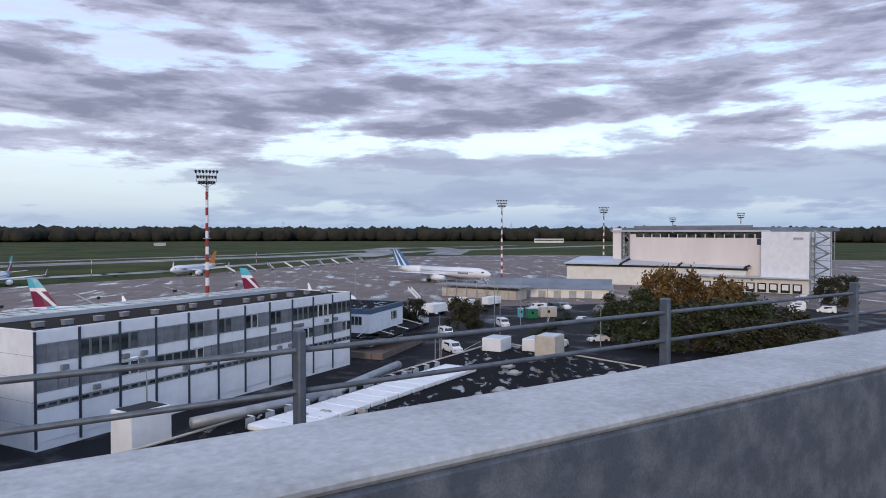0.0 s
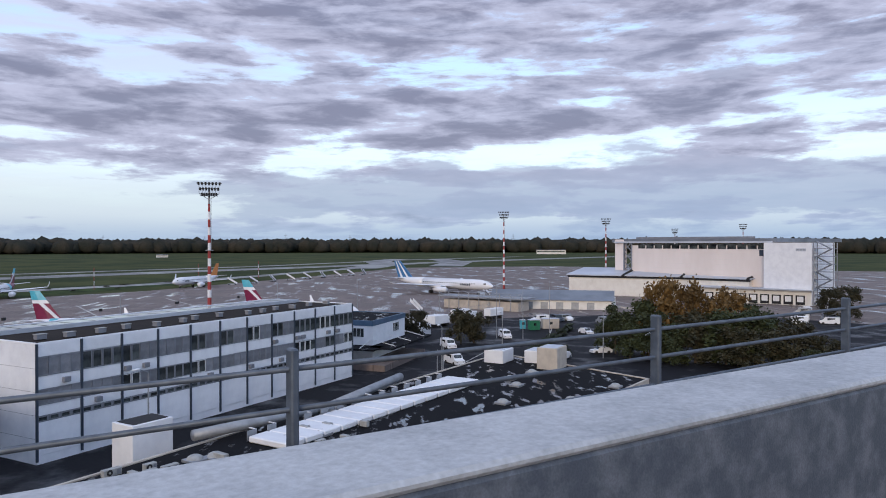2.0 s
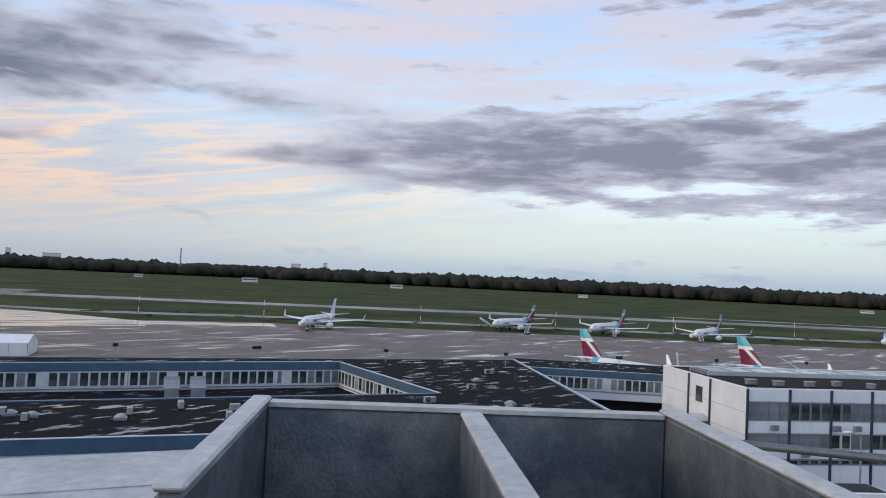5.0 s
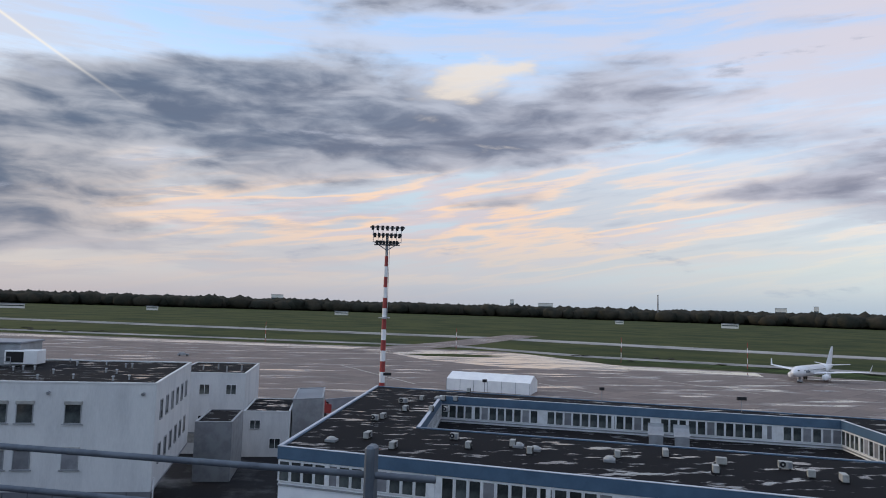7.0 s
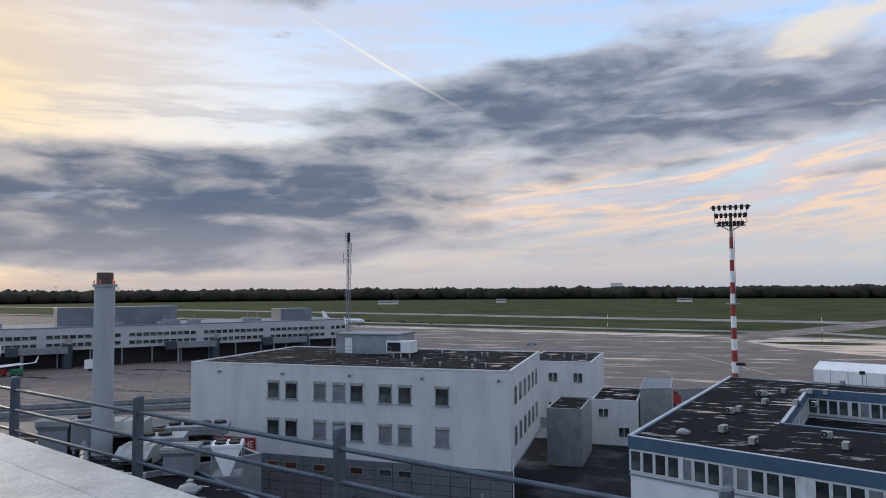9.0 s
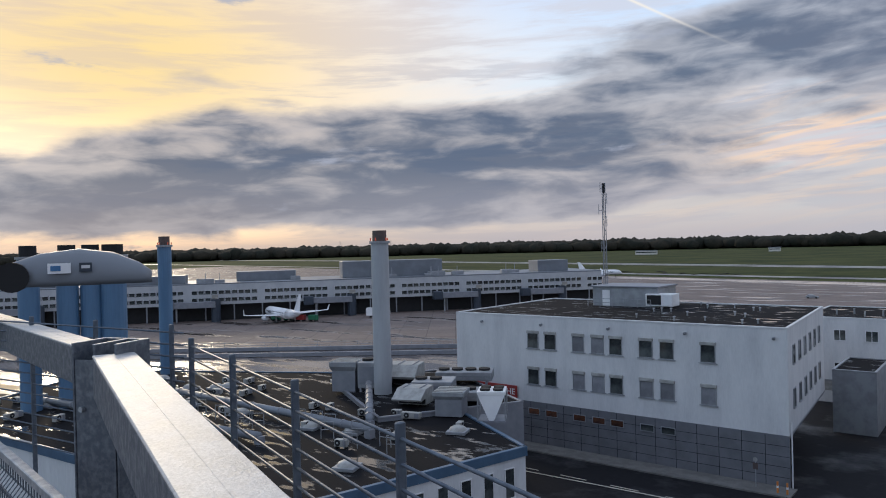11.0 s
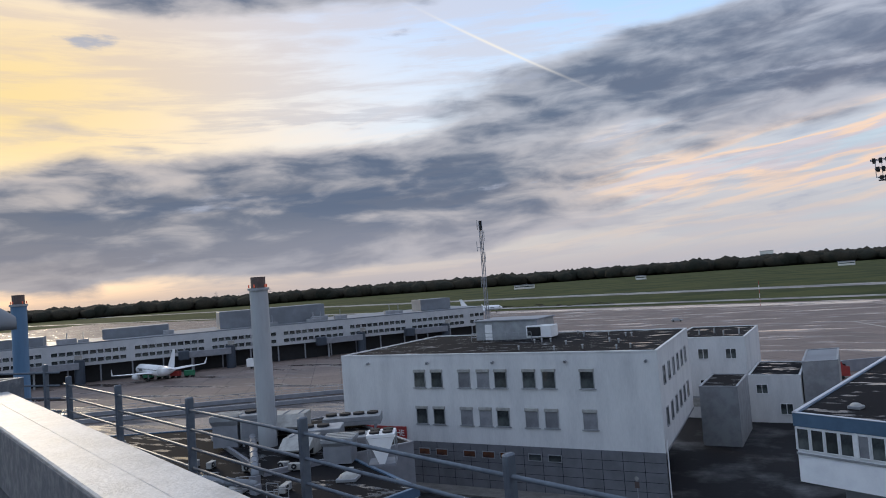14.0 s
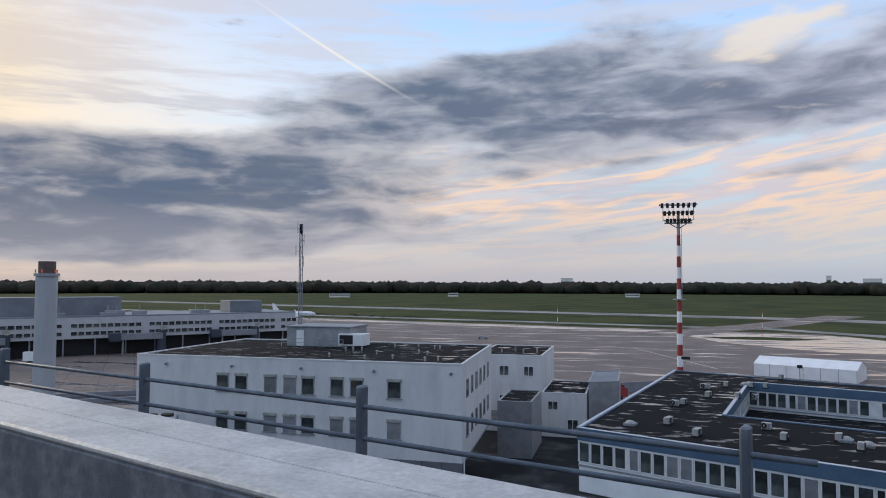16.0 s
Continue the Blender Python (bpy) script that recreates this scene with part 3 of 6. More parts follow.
# ---- far woods ----
def woods(name, r0, r1, count, hmin, hmax, az0, az1, seed, label):
    """A belt of many rough crowns, taller in clumps, standing on a gentle rise towards the east."""
    rg = np.random.default_rng(seed)
    ico = bmesh.new()
    bmesh.ops.create_icosphere(ico, subdivisions=1, radius=1.0)
    base = np.array([v.co[:] for v in ico.verts])
    faces = np.array([[v.index for v in f.verts] for f in ico.faces])
    ico.free()
    V, F = [], []
    for k in range(count):
        az, r = math.radians(rg.uniform(az0, az1)), rg.uniform(r0, r1)
        rise = min(max((-10 - math.degrees(az)) / 40, 0.0), 1.0)
        lump = 0.5 + 0.5 * math.sin(az * 37 + 2.3 * math.sin(az * 83))
        h = hmin + 6 * rise + (hmax - hmin) * (0.45 * lump * rg.random() + 0.55 * rg.random() ** 5)
        w = rg.uniform(14, 30)
        p = base * np.array([w, w, h * 0.55]) * (1 + rg.normal(0, 0.12, (len(base), 1)))
        p += np.array([-math.sin(az) * r, math.cos(az) * r, h * 0.45])
        F.append(faces + len(V) * len(base))
        V.append(p)
    me = bpy.data.meshes.new(name)
    me.from_pydata(np.concatenate(V).tolist(), [], np.concatenate(F).tolist())
    me.materials.append(FARWOOD)
    me.polygons.foreach_set("use_smooth", np.ones(len(me.polygons), dtype=bool))
    return tagged(new(name, me), label, "woodland", kind="stuff")


woods("far_woodland", 1750, 2350, 13000, 23, 33, -150, 110, 3, "dark far belt of trees along the horizon")
bm = bmesh.new()
for k in range(140):
    a0 = math.radians(-170 + 2 * k)
    tube(bm, (-math.sin(a0) * 2600, math.cos(a0) * 2600, -6), (-math.sin(a0) * 2600, math.cos(a0) * 2600, 25 + 6 * noise.noise((k * 0.3, 0, 0))), 80, 55, 7)
tagged(part("wooded_ridge", bm, FARWOOD), "dark wooded rise behind the tree belt", "woodland", kind="stuff")


# ---- near guard rail ----
RZ = 22.4                                   # top of the steel beams
TA = Vector((0.458, -0.889))
CORNER = Vector((0.289, 0.228))
AS = Vector((0.154, 0.228))                # start of the eastern beam


def beam(name, a, b, width, depth, label, seam=True):
    """A hollow steel handrail beam between two posts, with rolled lips along its top."""
    m, n = along(a, b)
    w = width / 2
    root = thing(name, label, "guard rail", m)
    body = bmesh.new()
    box(body, 0, n, -w, w, RZ - depth, RZ - 0.012, 0.004)
    # shade on the sides is in their colour; only the top stays pale
    part("beam_body", body, SHADEGALV, root, "mottled galvanised beam sides with shade put into their colour")
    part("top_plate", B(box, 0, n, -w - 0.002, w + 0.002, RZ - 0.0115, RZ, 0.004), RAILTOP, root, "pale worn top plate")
    if seam:
        part("weld_seam", B(box, 0, n, -0.0012, 0.0012, RZ - 0.002, RZ + 0.0008), RAILTOP, root, "thin weld seam along the beam")
    return root


def rail_post(c, angle, label, half=0.132):
    """The flanged head of a steel post: two flanges, a back plate and a web, open at the top."""
    m = pose(c[0], c[1], 0, 0, 0, angle)
    root = thing("rail_post", label, "post", m, "posts of the guard rail")
    top = RZ + 0.047
    for x in (-half, half - 0.012):
        # backlit plate faces are coloured dark, their upper edges are pale strips
        part("flange", B(box, x, x + 0.012, -0.11, 0.11, RZ - 1.1, top - 0.002, 0.002), SHADEGALV, root)
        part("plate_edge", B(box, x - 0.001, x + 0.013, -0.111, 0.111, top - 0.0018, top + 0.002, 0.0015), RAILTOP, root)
    part("back_plate", B(box, 0.0115 - half, half - 0.0115, 0.098, 0.110, RZ - 0.42, top - 0.004, 0.002), SHADEGALV, root)
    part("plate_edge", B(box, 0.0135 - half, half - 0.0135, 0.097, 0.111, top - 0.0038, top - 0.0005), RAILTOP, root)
    part("web", B(box, -0.007, 0.007, -0.108, 0.097, RZ - 1.1, top - 0.006, 0.002), SHADEGALV, root)
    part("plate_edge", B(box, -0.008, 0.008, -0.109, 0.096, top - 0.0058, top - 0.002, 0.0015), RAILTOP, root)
    part("stiffener", B(box, 0.017 - half, half - 0.017, -0.105, 0.097, RZ - 0.235, RZ - 0.22), SHADEGALV, root)
    part("front_plate", B(box, 0.02 - half, half - 0.02, -0.110, -0.100, RZ - 1.1, RZ - 0.03), SHADEGALV, root)
    for x in (-0.07, 0.07):
        part("bolt", B(tube, (x, -0.112, RZ - 0.26), (x, -0.128, RZ - 0.26), 0.014, n=6), GALV, root)
    return root


rail_post(CORNER, -40.4, "galvanised flanged post head with a web, where two beams meet", 0.156)
JB = Vector((-3.51, 1.833))
rail_post(JB, 20.5, "galvanised flanged post at the joint of two beams")
BS = Vector((0.279, 0.357))
dB = (JB - BS).normalized()
beam("guard_beam", BS + dB * 0.08, JB - dB * 0.12, 0.18, 0.2, "weathered galvanised steel guard beam with a pale worn top")
dC = Vector((-0.985, 0.17))
beam("guard_beam", JB + dC * 0.13, JB + dC * 5.2, 0.15, 0.2, "galvanised steel guard beam with a pale worn top")
beam("guard_beam", AS + TA * 0.22, AS + TA * 9.0, 0.142, 0.24, "weathered galvanised steel guard beam with a pale worn top", False)


def bar_fence(name, o, d, first, step, count, ztop, bars, gap, label, lead=0.8, slim=1.0):
    """Upright flats with round bars through them."""
    d = d.normalized()
    root = thing(name, label, "railing")
    ang = math.degrees(math.atan2(d.y, d.x))
    pb = bmesh.new()
    box(pb, -0.011 * slim, 0.011 * slim, -0.02 * slim, 0.02 * slim, -1.15, 0, 0.004)
    pm = to_mesh(pb, "post", BARS)
    L = step * (count - 1) + 2 * lead
    rb = bmesh.new()
    tube(rb, (0, 0, 0), (L, 0, 0), 0.0075 * slim, n=8)
    rm = to_mesh(rb, "bar", BARS, True)
    for k in range(count):
        p = o + d * (first + step * k)
        part("post", pm, None, root, "", pose(p.x, p.y, ztop, 0, 0, ang))
    s = o + d * (first - lead)
    for k in range(bars):
        part("bar", rm, None, root, "", pose(s.x, s.y, ztop - 0.045 - gap * k, 0, 0, ang))
    return root


bar_fence("bar_railing", Vector((0.333, 0.980)), Vector((-0.9469, 0.3216)), 0.268, 0.779, 6, RZ, 13, 0.068, "dark steel railing of posts and round bars outside the beam", 0.1, 0.72)
bar_fence("bar_railing", Vector((1.569, -0.545)), Vector((0.4779, -0.8784)), 0.679 - 1.23, 1.23, 9, RZ - 0.042, 8, 0.088, "dark steel railing of posts and round bars outside the beam", 0.8, 0.85)
bar_fence("bar_railing", Vector((-3.69, 2.35)), Vector((-0.97, -0.12)), 0.14, 0.72, 9, RZ + 0.06, 13, 0.068, "dark steel railing of posts and round bars on the ramp", 0.1, 0.72)

# parking deck under the camera
deck = bmesh.new()
prism(deck, [(0.2, 0.3), (-3.05, 1.52), (-9, 2.5), (-14, -12), (6, -14), (4.9, -7.6)], RZ - 1.35, RZ - 1.12)
tagged(part("parking_deck_floor", deck, CONCRETE), "grey concrete parking deck behind the guard rail", "floor", kind="structure")
deck = bmesh.new()
prism(deck, [(-0.4, -0.8), (-3.3, 0.3), (-8.6, 1.2), (-13, -11), (5, -13), (4.0, -7.8)], 0, RZ - 1.36)
tagged(part("parking_deck_wall", deck, CONCRETE), "grey concrete parking building below the deck", "wall", kind="structure")


# ---- large buildings ----
def building(name, pts, z1, wall, roof, label, parapet=0.35, fascia=None, fh=0.0, z0=0.0):
    """A block on a footprint (counter-clockwise from above), with a sunk flat roof behind a parapet, and a fascia band where it has one."""
    root = thing(name, label, "building")
    part("wall", B(prism, pts, z0, z1 - (fh if fascia else 0.0)), wall, root)
    c = Vector((sum(p[0] for p in pts) / len(pts), sum(p[1] for p in pts) / len(pts)))
    for i in range(len(pts)):
        a, b = pts[i], pts[(i + 1) % len(pts)]
        m, n = along(a, b)
        if fascia:
            part("fascia", B(box, -0.12, n + 0.12, -0.12, 0.2, z1 - fh, z1, 0.02), fascia, root, "", m)
        else:
            part("parapet", B(box, 0.0, n, -0.04, 0.25, z1 - 0.02, z1 + parapet * 0.4, 0.02), wall, root, "", m)
    ins = [(Vector(p) + (c - Vector(p)).normalized() * 0.3) for p in pts]
    part("roof", B(prism, ins, z1 - 0.4, z1 - 0.12 if fascia else z1 + 0.02), roof, root)
    return root


# white panelled office block, three storeys
rng = random.Random(11)
OFF = [(74.1, 38.4), (122.0, 11.3), (131.4, 27.8), (83.5, 54.9)]
office = building("office_block", OFF, 12.3, WHITEPANEL, GRAVELROOF, "white panelled flat-roofed office block with dark blue mullions")
M, N = along(OFF[0], OFF[1])
bays = 11
fin = to_mesh(B(box, -0.13, 0.13, -0.16, 0.0, 0.3, 12.35, 0.01), "mullion", DARKBLUE)
band = N / bays
dark1 = to_mesh(B(box, 0.14, band - 0.14, -0.035, 0.02, 9.0, 11.0), "window_band", GREYCLAD)
dark2 = to_mesh(B(box, 0.14, band - 0.14, -0.035, 0.02, 6.0, 7.65), "window_band", GREYCLAD)
strip_mesh = to_mesh(B(box, 0.14, band - 0.14, -0.03, 0.02, 4.3, 4.95), "window_band", GREYCLAD)
panel = to_mesh(B(box, 0.15, band - 0.15, -0.06, 0.02, 7.7, 8.95, 0.02), "panel", WHITEPANEL)
panel2 = to_mesh(B(box, 0.15, band - 0.15, -0.06, 0.02, 4.99, 5.96, 0.02), "panel", WHITEPANEL)
panel3 = to_mesh(B(box, 0.15, band - 0.15, -0.06, 0.02, 0.9, 4.26, 0.02), "panel", WHITEPANEL)
panel4 = to_mesh(B(box, 0.15, band - 0.15, -0.06, 0.02, 11.04, 12.3, 0.02), "panel", WHITEPANEL)
aircon = to_mesh(B(box, -0.4, 0.4, -0.42, 0.0, -0.28, 0.28, 0.04), "wall_unit", GREYCLAD)
for k in range(bays + 1):
    part("mullion", fin, None, office, "", M @ pose(N * k / bays, 0, 0))
for k in range(bays):
    P0 = M @ pose(band * k, 0, 0)
    for me in (dark1, dark2, strip_mesh, panel, panel2, panel3, panel4):
        part(me.name.split(".")[0], me, None, office, "", P0)
    for j in range(4):
        x = band * (k + (j + 0.5) / 4)
        base = M @ pose(0, -0.03, 0)
        if j % 2 == 0:
            high_blind, low_blind = rng.random() < (0.62 if k < 8 else 0.1), rng.random() < 0.6
        window(office, base, x, 10.0, band / 4 - (0.06 if high_blind else 0.12), 1.9, 0, "blind" if high_blind else "glass", GREYCLAD if high_blind or k % 3 else None)
        window(office, base, x, 6.83, band / 4 - (0.06 if low_blind else 0.12), 1.56, 0, "blind" if low_blind else "glass", GREYCLAD if low_blind or k % 2 else None)
        window(office, base, x, 4.63, band / 4 - 0.24, 0.5, 0, "glass", GREYCLAD)
        if rng.random() < 0.3:
            part("wall_unit", aircon, None, office, "", M @ pose(x, -0.06, 8.3 if rng.random() < 0.6 else 5.5))
M2, N2 = along(OFF[3], OFF[0])
for x in (N2 * 0.36, N2 * 0.62):
    part("mullion", fin, None, office, "", M2 @ pose(x, 0, 0))
window(office, M2, N2 * 0.49, 10.2, 1.7, 2.0)
for k in range(4):
    part("joint", B(box, 0.1, N2 - 0.1, -0.012, 0.02, 2.6 + 2.4 * k, 2.63 + 2.4 * k), GREYCLAD, office, "", M2)
for k in range(14):
    p = Vector(OFF[0]).lerp(Vector(OFF[1]), 0.03 + k * 0.069 + rng.uniform(-0.012, 0.012)) + Vector((0.49, 0.87)) * rng.uniform(1.6, 4.2)
    u = thing("roof_vent", "small dark vent box on the office roof", "vent", pose(p.x, p.y, 12.3, 0, 0, -29 + rng.choice((0, 90))), "vents on the office roof")
    w = rng.uniform(0.35, 0.6)
    part("vent_body", B(box, -w, w, -0.3, 0.3, 0.12, 0.62, 0.03), GREYCLAD, u)
    part("cap", B(box, -w - 0.06, w + 0.06, -0.36, 0.36, 0.63, 0.70, 0.02), ACGREY, u)
    for e in (-0.8, 0.8):
        part("foot", B(box, e * w - 0.05, e * w + 0.05, -0.3, 0.3, 0, 0.12), DARK, u)
M3, N3 = along(OFF[0], OFF[1])
ridge = thing("roof_light_strip", "long low dark roof light with pale edges along the office roof", "roof light", M3)
part("kerb", B(box, 1.5, N3 - 1.5, 10.5, 14.5, 12.3, 12.75, 0.03), SLATE, ridge)
for y in (10.35, 14.51):
    part("edge_trim", B(box, 1.4, N3 - 1.4, y, y + 0.14, 12.32, 12.86, 0.02), SHEETROOF, ridge)
for k in range(16):
    part("pane", B(box, 2.0 + k * (N3 - 4) / 16, 2.0 + (k + 0.9) * (N3 - 4) / 16, 10.8, 14.2, 12.76, 12.82), GLASS, ridge)

# fire station
FW = [(-54.5, 70.0), (-16.6, 70.0), (-18.2, 93.5), (-54.5, 93.5)]
fire = building("fire_station", FW, 14.5, RENDER, BITUMEN, "white rendered fire station with a dark wet flat roof", z0=4.8)
part("ground_floor", B(prism, [(-54.45, 70.25), (-20.6, 70.25), (-22.2, 93.4), (-54.45, 93.4)], 0, 4.8), BASEGREY, fire, "recessed grey ground floor")
part("entrance_door", B(box, -20.9, -20.45, 76.0, 77.6, 0.1, 2.3), BLUE, fire, "blue entrance door")
for k in range(5):
    part("stair", B(box, -20.5, -17.6, 72.2 + k * 0.32, 72.55 + k * 0.32, 0, 0.17 * (k + 1)), CONCRETEPALE, fire)
M, N = along(FW[0], FW[1])
part("base_cladding", B(box, 0.0, N, -0.05, 0.2, 0, 4.79), BASEGREY, fire, "grey clad ground floor", M)
for k in range(18):
    part("joint", B(box, k * N / 18, k * N / 18 + 0.05, -0.06, 0, 0, 4.78), DARK, fire, "", M)
for k in range(1, 5):
    part("joint", B(box, 0, N, -0.06, 0, k * 0.95, k * 0.95 + 0.04), DARK, fire, "", M)
base = M @ pose(0, -0.02, 0)
for i, x in enumerate((-43.5, -41.25, -37.75, -35.45, -33.35, -30.05, -27.85, -23.75)):
    for z in (11.85, 7.75):
        window(fire, base, x + 54.5, z, 1.45, 1.95, 0, "blind" if (i > 4 and z < 8) or i in (2, 3) else "glass", GREYSTEEL)
        part("shutter_box", B(box, x + 53.72, x + 55.28, -0.2, 0.02, z + 0.72, z + 1.06, 0.04), ACGREY, fire, "grey roller shutter box", M)
        part("sill", B(box, x + 53.6, x + 55.4, -0.16, 0.02, z - 1.06, z - 0.98), GREYSTEEL, fire, "", M)
    if i < 7:
        w = window(fire, M @ pose(0, -0.06, 0), x + 54.5, 3.7, 1.5, 0.75, 0, "glass", GREYSTEEL)
        part("pane", B(box, -0.66, 0.66, -0.045, -0.03, -0.3, 0.3), BROWNPANE if i < 5 else GLASS, w, "brown-tinted pane")
for k in range(5):
    part("wall_lamp", B(tube, (4 + k * 8.2, -0.35, 13.6), (4 + k * 8.2, 0, 13.7), 0.16, 0.10), GREYSTEEL, fire, "", M)
M2, N2 = along(FW[1], FW[2])
for k in range(6):
    for z in (11.85, 7.75):
        window(fire, M2 @ pose(0, -0.02, 0), 3.0 + k * 3.3, z, 1.3, 1.9, 0, "glass", GREYSTEEL)
part("soffit_beam", B(box, 0.0, N2, 0.0, 0.25, 4.55, 4.8), GREYCLAD, fire, "", M2)
part("downpipe", B(tube, (0.3, -0.15, 0), (0.3, -0.15, 6), 0.07), WHITE, fire, "", M2)
tagged(part("kerb_pavement", B(prism, [(-54.5, 66.9), (-16.0, 67.3), (-16.0, 69.9), (-54.5, 69.9)], -0.2, 0.14), CONCRETEPALE), "raised concrete footway along the fire station wall", "pavement", kind="structure")
for k in range(7):
    x = -46.2 + k * 5.3
    tagged(part("road_marking", B(box, x, x + 2.8, 61.7, 61.86, 0.02, 0.035), YELLOWLINE), "worn white dash painted on the dark road", "marking", kind="structure")
for x in (-17.2, -16.4):
    u = thing("bollard", "orange and white banded bollard on the footway", "bollard", pose(x, 68.0, 0.14))
    part("post", B(tube, (0, 0, 0), (0, 0, 1.0), 0.09, n=10), ORANGE, u)
    part("band", B(tube, (0, 0, 0.45), (0, 0, 0.65), 0.095, n=10), WHITE, u)
u = thing("sign_post", "small orange notice on a grey pole beside the wall", "sign", pose(-19.2, 68.6, 0.14))
part("pole", B(tube, (0, 0, 0), (0, 0, 2.6), 0.04, n=8), GREYSTEEL, u)
part("plate", B(box, -0.22, 0.22, -0.08, -0.04, 1.6, 2.2, 0.01), RUSTY, u)
part("disc", B(tube, (0, -0.08, 2.5), (0, -0.04, 2.5), 0.2, n=14), ACGREY, u)
sign = thing("wall_sign", "red sign board with white capital letters on the fire station wall", "sign", pose(-49.6, 69.9, 5.65))
part("board", B(box, -3.9, 3.9, -0.12, 0.0, -0.75, 0.75, 0.02), RED, sign)


def lettering(text, size, material, parent, m, name="lettering"):
    cu = bpy.data.curves.new(name, "FONT")
    cu.body, cu.size, cu.align_x, cu.align_y, cu.extrude = text, size, "CENTER", "CENTER", 0.01
    tmp = bpy.data.objects.new(name, cu)
    scene.collection.objects.link(tmp)
    me = bpy.data.meshes.new_from_object(tmp.evaluated_get(bpy.context.evaluated_depsgraph_get()))
    bpy.data.objects.remove(tmp)
    me.materials.clear()
    me.materials.append(material)
    return part(name, me, None, parent, "", m)


lettering("FEUERWACHE", 0.98, WHITE, sign, pose(0.5, -0.14, 0.0, 90, 0, 0))
part("emblem", B(tube, (-3.1, -0.15, 0), (-3.1, -0.12, 0), 0.36, n=12), WHITE, sign)
pent = thing("roof_plant_house", "grey plant house with railings on the fire station roof", "plant room", pose(-39.4, 88.5, 14.45))
part("wall", B(box, -4.4, 4.4, -3, 3, 0, 2.5, 0.05), GREYSTEEL, pent)
part("roof", B(box, -4.6, 4.6, -3.2, 3.2, 2.5, 2.68, 0.03), GREYCLAD, pent)
part("door", B(box, -3.0, -2.0, -3.06, -2.9, 0.1, 2.1), WHITE, pent)
for k in range(6):
    part("rail_post", B(tube, (-4.5 + k * 1.7, -4.2, 0), (-4.5 + k * 1.7, -4.2, 1.1), 0.04), GREYSTEEL, pent)
for z in (0.6, 1.1):
    part("rail", B(tube, (-4.5, -4.2, z), (4.0, -4.2, z), 0.035), GREYSTEEL, pent)
cab = thing("roof_cabinet", "pale cabinet with a dark vent on the fire station roof", "cabinet", pose(-34.6, 86.0, 14.45))
part("cabinet_body", B(box, -1.7, 1.7, -1.2, 1.2, 0.3, 1.8, 0.05), WHITE, cab)
part("vent_grille", B(box, -1.5, 0.3, -1.24, -1.1, 0.5, 1.65), DARK, cab)
for k in range(22):
    x, y = rng.uniform(-52, -20), rng.uniform(72, 91)
    if -48 < x < -32 and y > 82:
        continue
    v = thing("roof_vent", "small pipe vent on the wet flat roof", "vent", pose(x, y, 14.45), "vents on the fire station roof")
    part("pipe", B(tube, (0, 0, 0), (0, 0, 0.45), 0.09), GREYSTEEL, v)
    part("cap", B(tube, (0, 0, 0.45), (0, 0, 0.55), 0.17, 0.1), GREYSTEEL, v)

# lattice antenna mast behind the fire station
ant = thing("antenna_mast", "slender dark lattice antenna mast", "antenna", pose(-43.6, 88.9, 14.4))
for a in (0, 120, 240):
    part("leg", B(tube, (0.28 * math.cos(radians(a)), 0.28 * math.sin(radians(a)), 0), (0.22 * math.cos(radians(a)), 0.22 * math.sin(radians(a)), 16.3), 0.06), GREYCLAD, ant)
for k in range(20):
    a, z = k * 120, k * 0.8
    part("brace", B(tube, (0.27 * math.cos(radians(a)), 0.27 * math.sin(radians(a)), z), (0.25 * math.cos(radians(a + 120)), 0.25 * math.sin(radians(a + 120)), z + 0.8), 0.03, n=5), GREYCLAD, ant)
for z, s in ((15.6, -0.5), (14.0, 0.45), (12.6, -0.75), (11.0, 0.4), (7.6, -0.5)):
    part("bracket", B(box, min(0, s), max(0, s), -0.03, 0.03, z, z + 0.06), GREYCLAD, ant)
    part("aerial", B(tube, (s, 0, z - 0.5), (s, 0, z + 0.9), 0.045), GREYSTEEL, ant)
part("cap", B(box, -0.16, 0.16, -0.16, 0.16, 15.0, 16.3, 0.05), DARK, ant)

# white house and low buildings behind the fire station
AX = [(-24, 110), (-13.6, 110), (-13.6, 128), (-24, 128)]
ax = building("white_house", AX, 11.6, RENDER, BITUMEN, "white two-storey flat-roofed house behind the fire station")
M, N = along(AX[0], AX[1])
for x in (4.6, 8.4):
    window(ax, M, x, 9.3, 1.5, 1.5, 1)
    window(ax, M, x, 4.8, 1.5, 1.5, 1)
for x in (2.2, 6.4):
    part("shutter", B(box, x, x + 2.2, -0.06, 0.02, 1.6, 2.9, 0.02), ACGREY, ax, "pale roller shutter", M)
    part("shutter_box", B(box, x - 0.05, x + 2.25, -0.14, 0.02, 2.92, 3.15, 0.02), GREYSTEEL, ax, "", M)
for k in range(5):
    part("roof_pipe", B(tube, (1.5 + 1.9 * k, 3 + (k % 3) * 2, 11.6), (1.5 + 1.9 * k, 3 + (k % 3) * 2, 12.4), 0.12), GREYSTEEL, ax, "", M)
low = building("grey_annex", [(-17.4, 93.5), (-12.9, 93.5), (-12.9, 104), (-17.4, 104)], 7.2, GREYSTEEL, BITUMEN, "grey windowless annex with stained walls")
low = building("low_store", [(-13.4, 108), (-6.8, 108), (-6.8, 122), (-13.4, 122)], 6.4, RENDER, BITUMEN, "low white store with a flat roof")
M, N = along((-13.4, 108), (-6.8, 108))
window(low, M, 1.7, 4.6, 1.5, 1.3, 1)
window(low, M, 4.6, 1.9, 1.6, 1.5, 1)
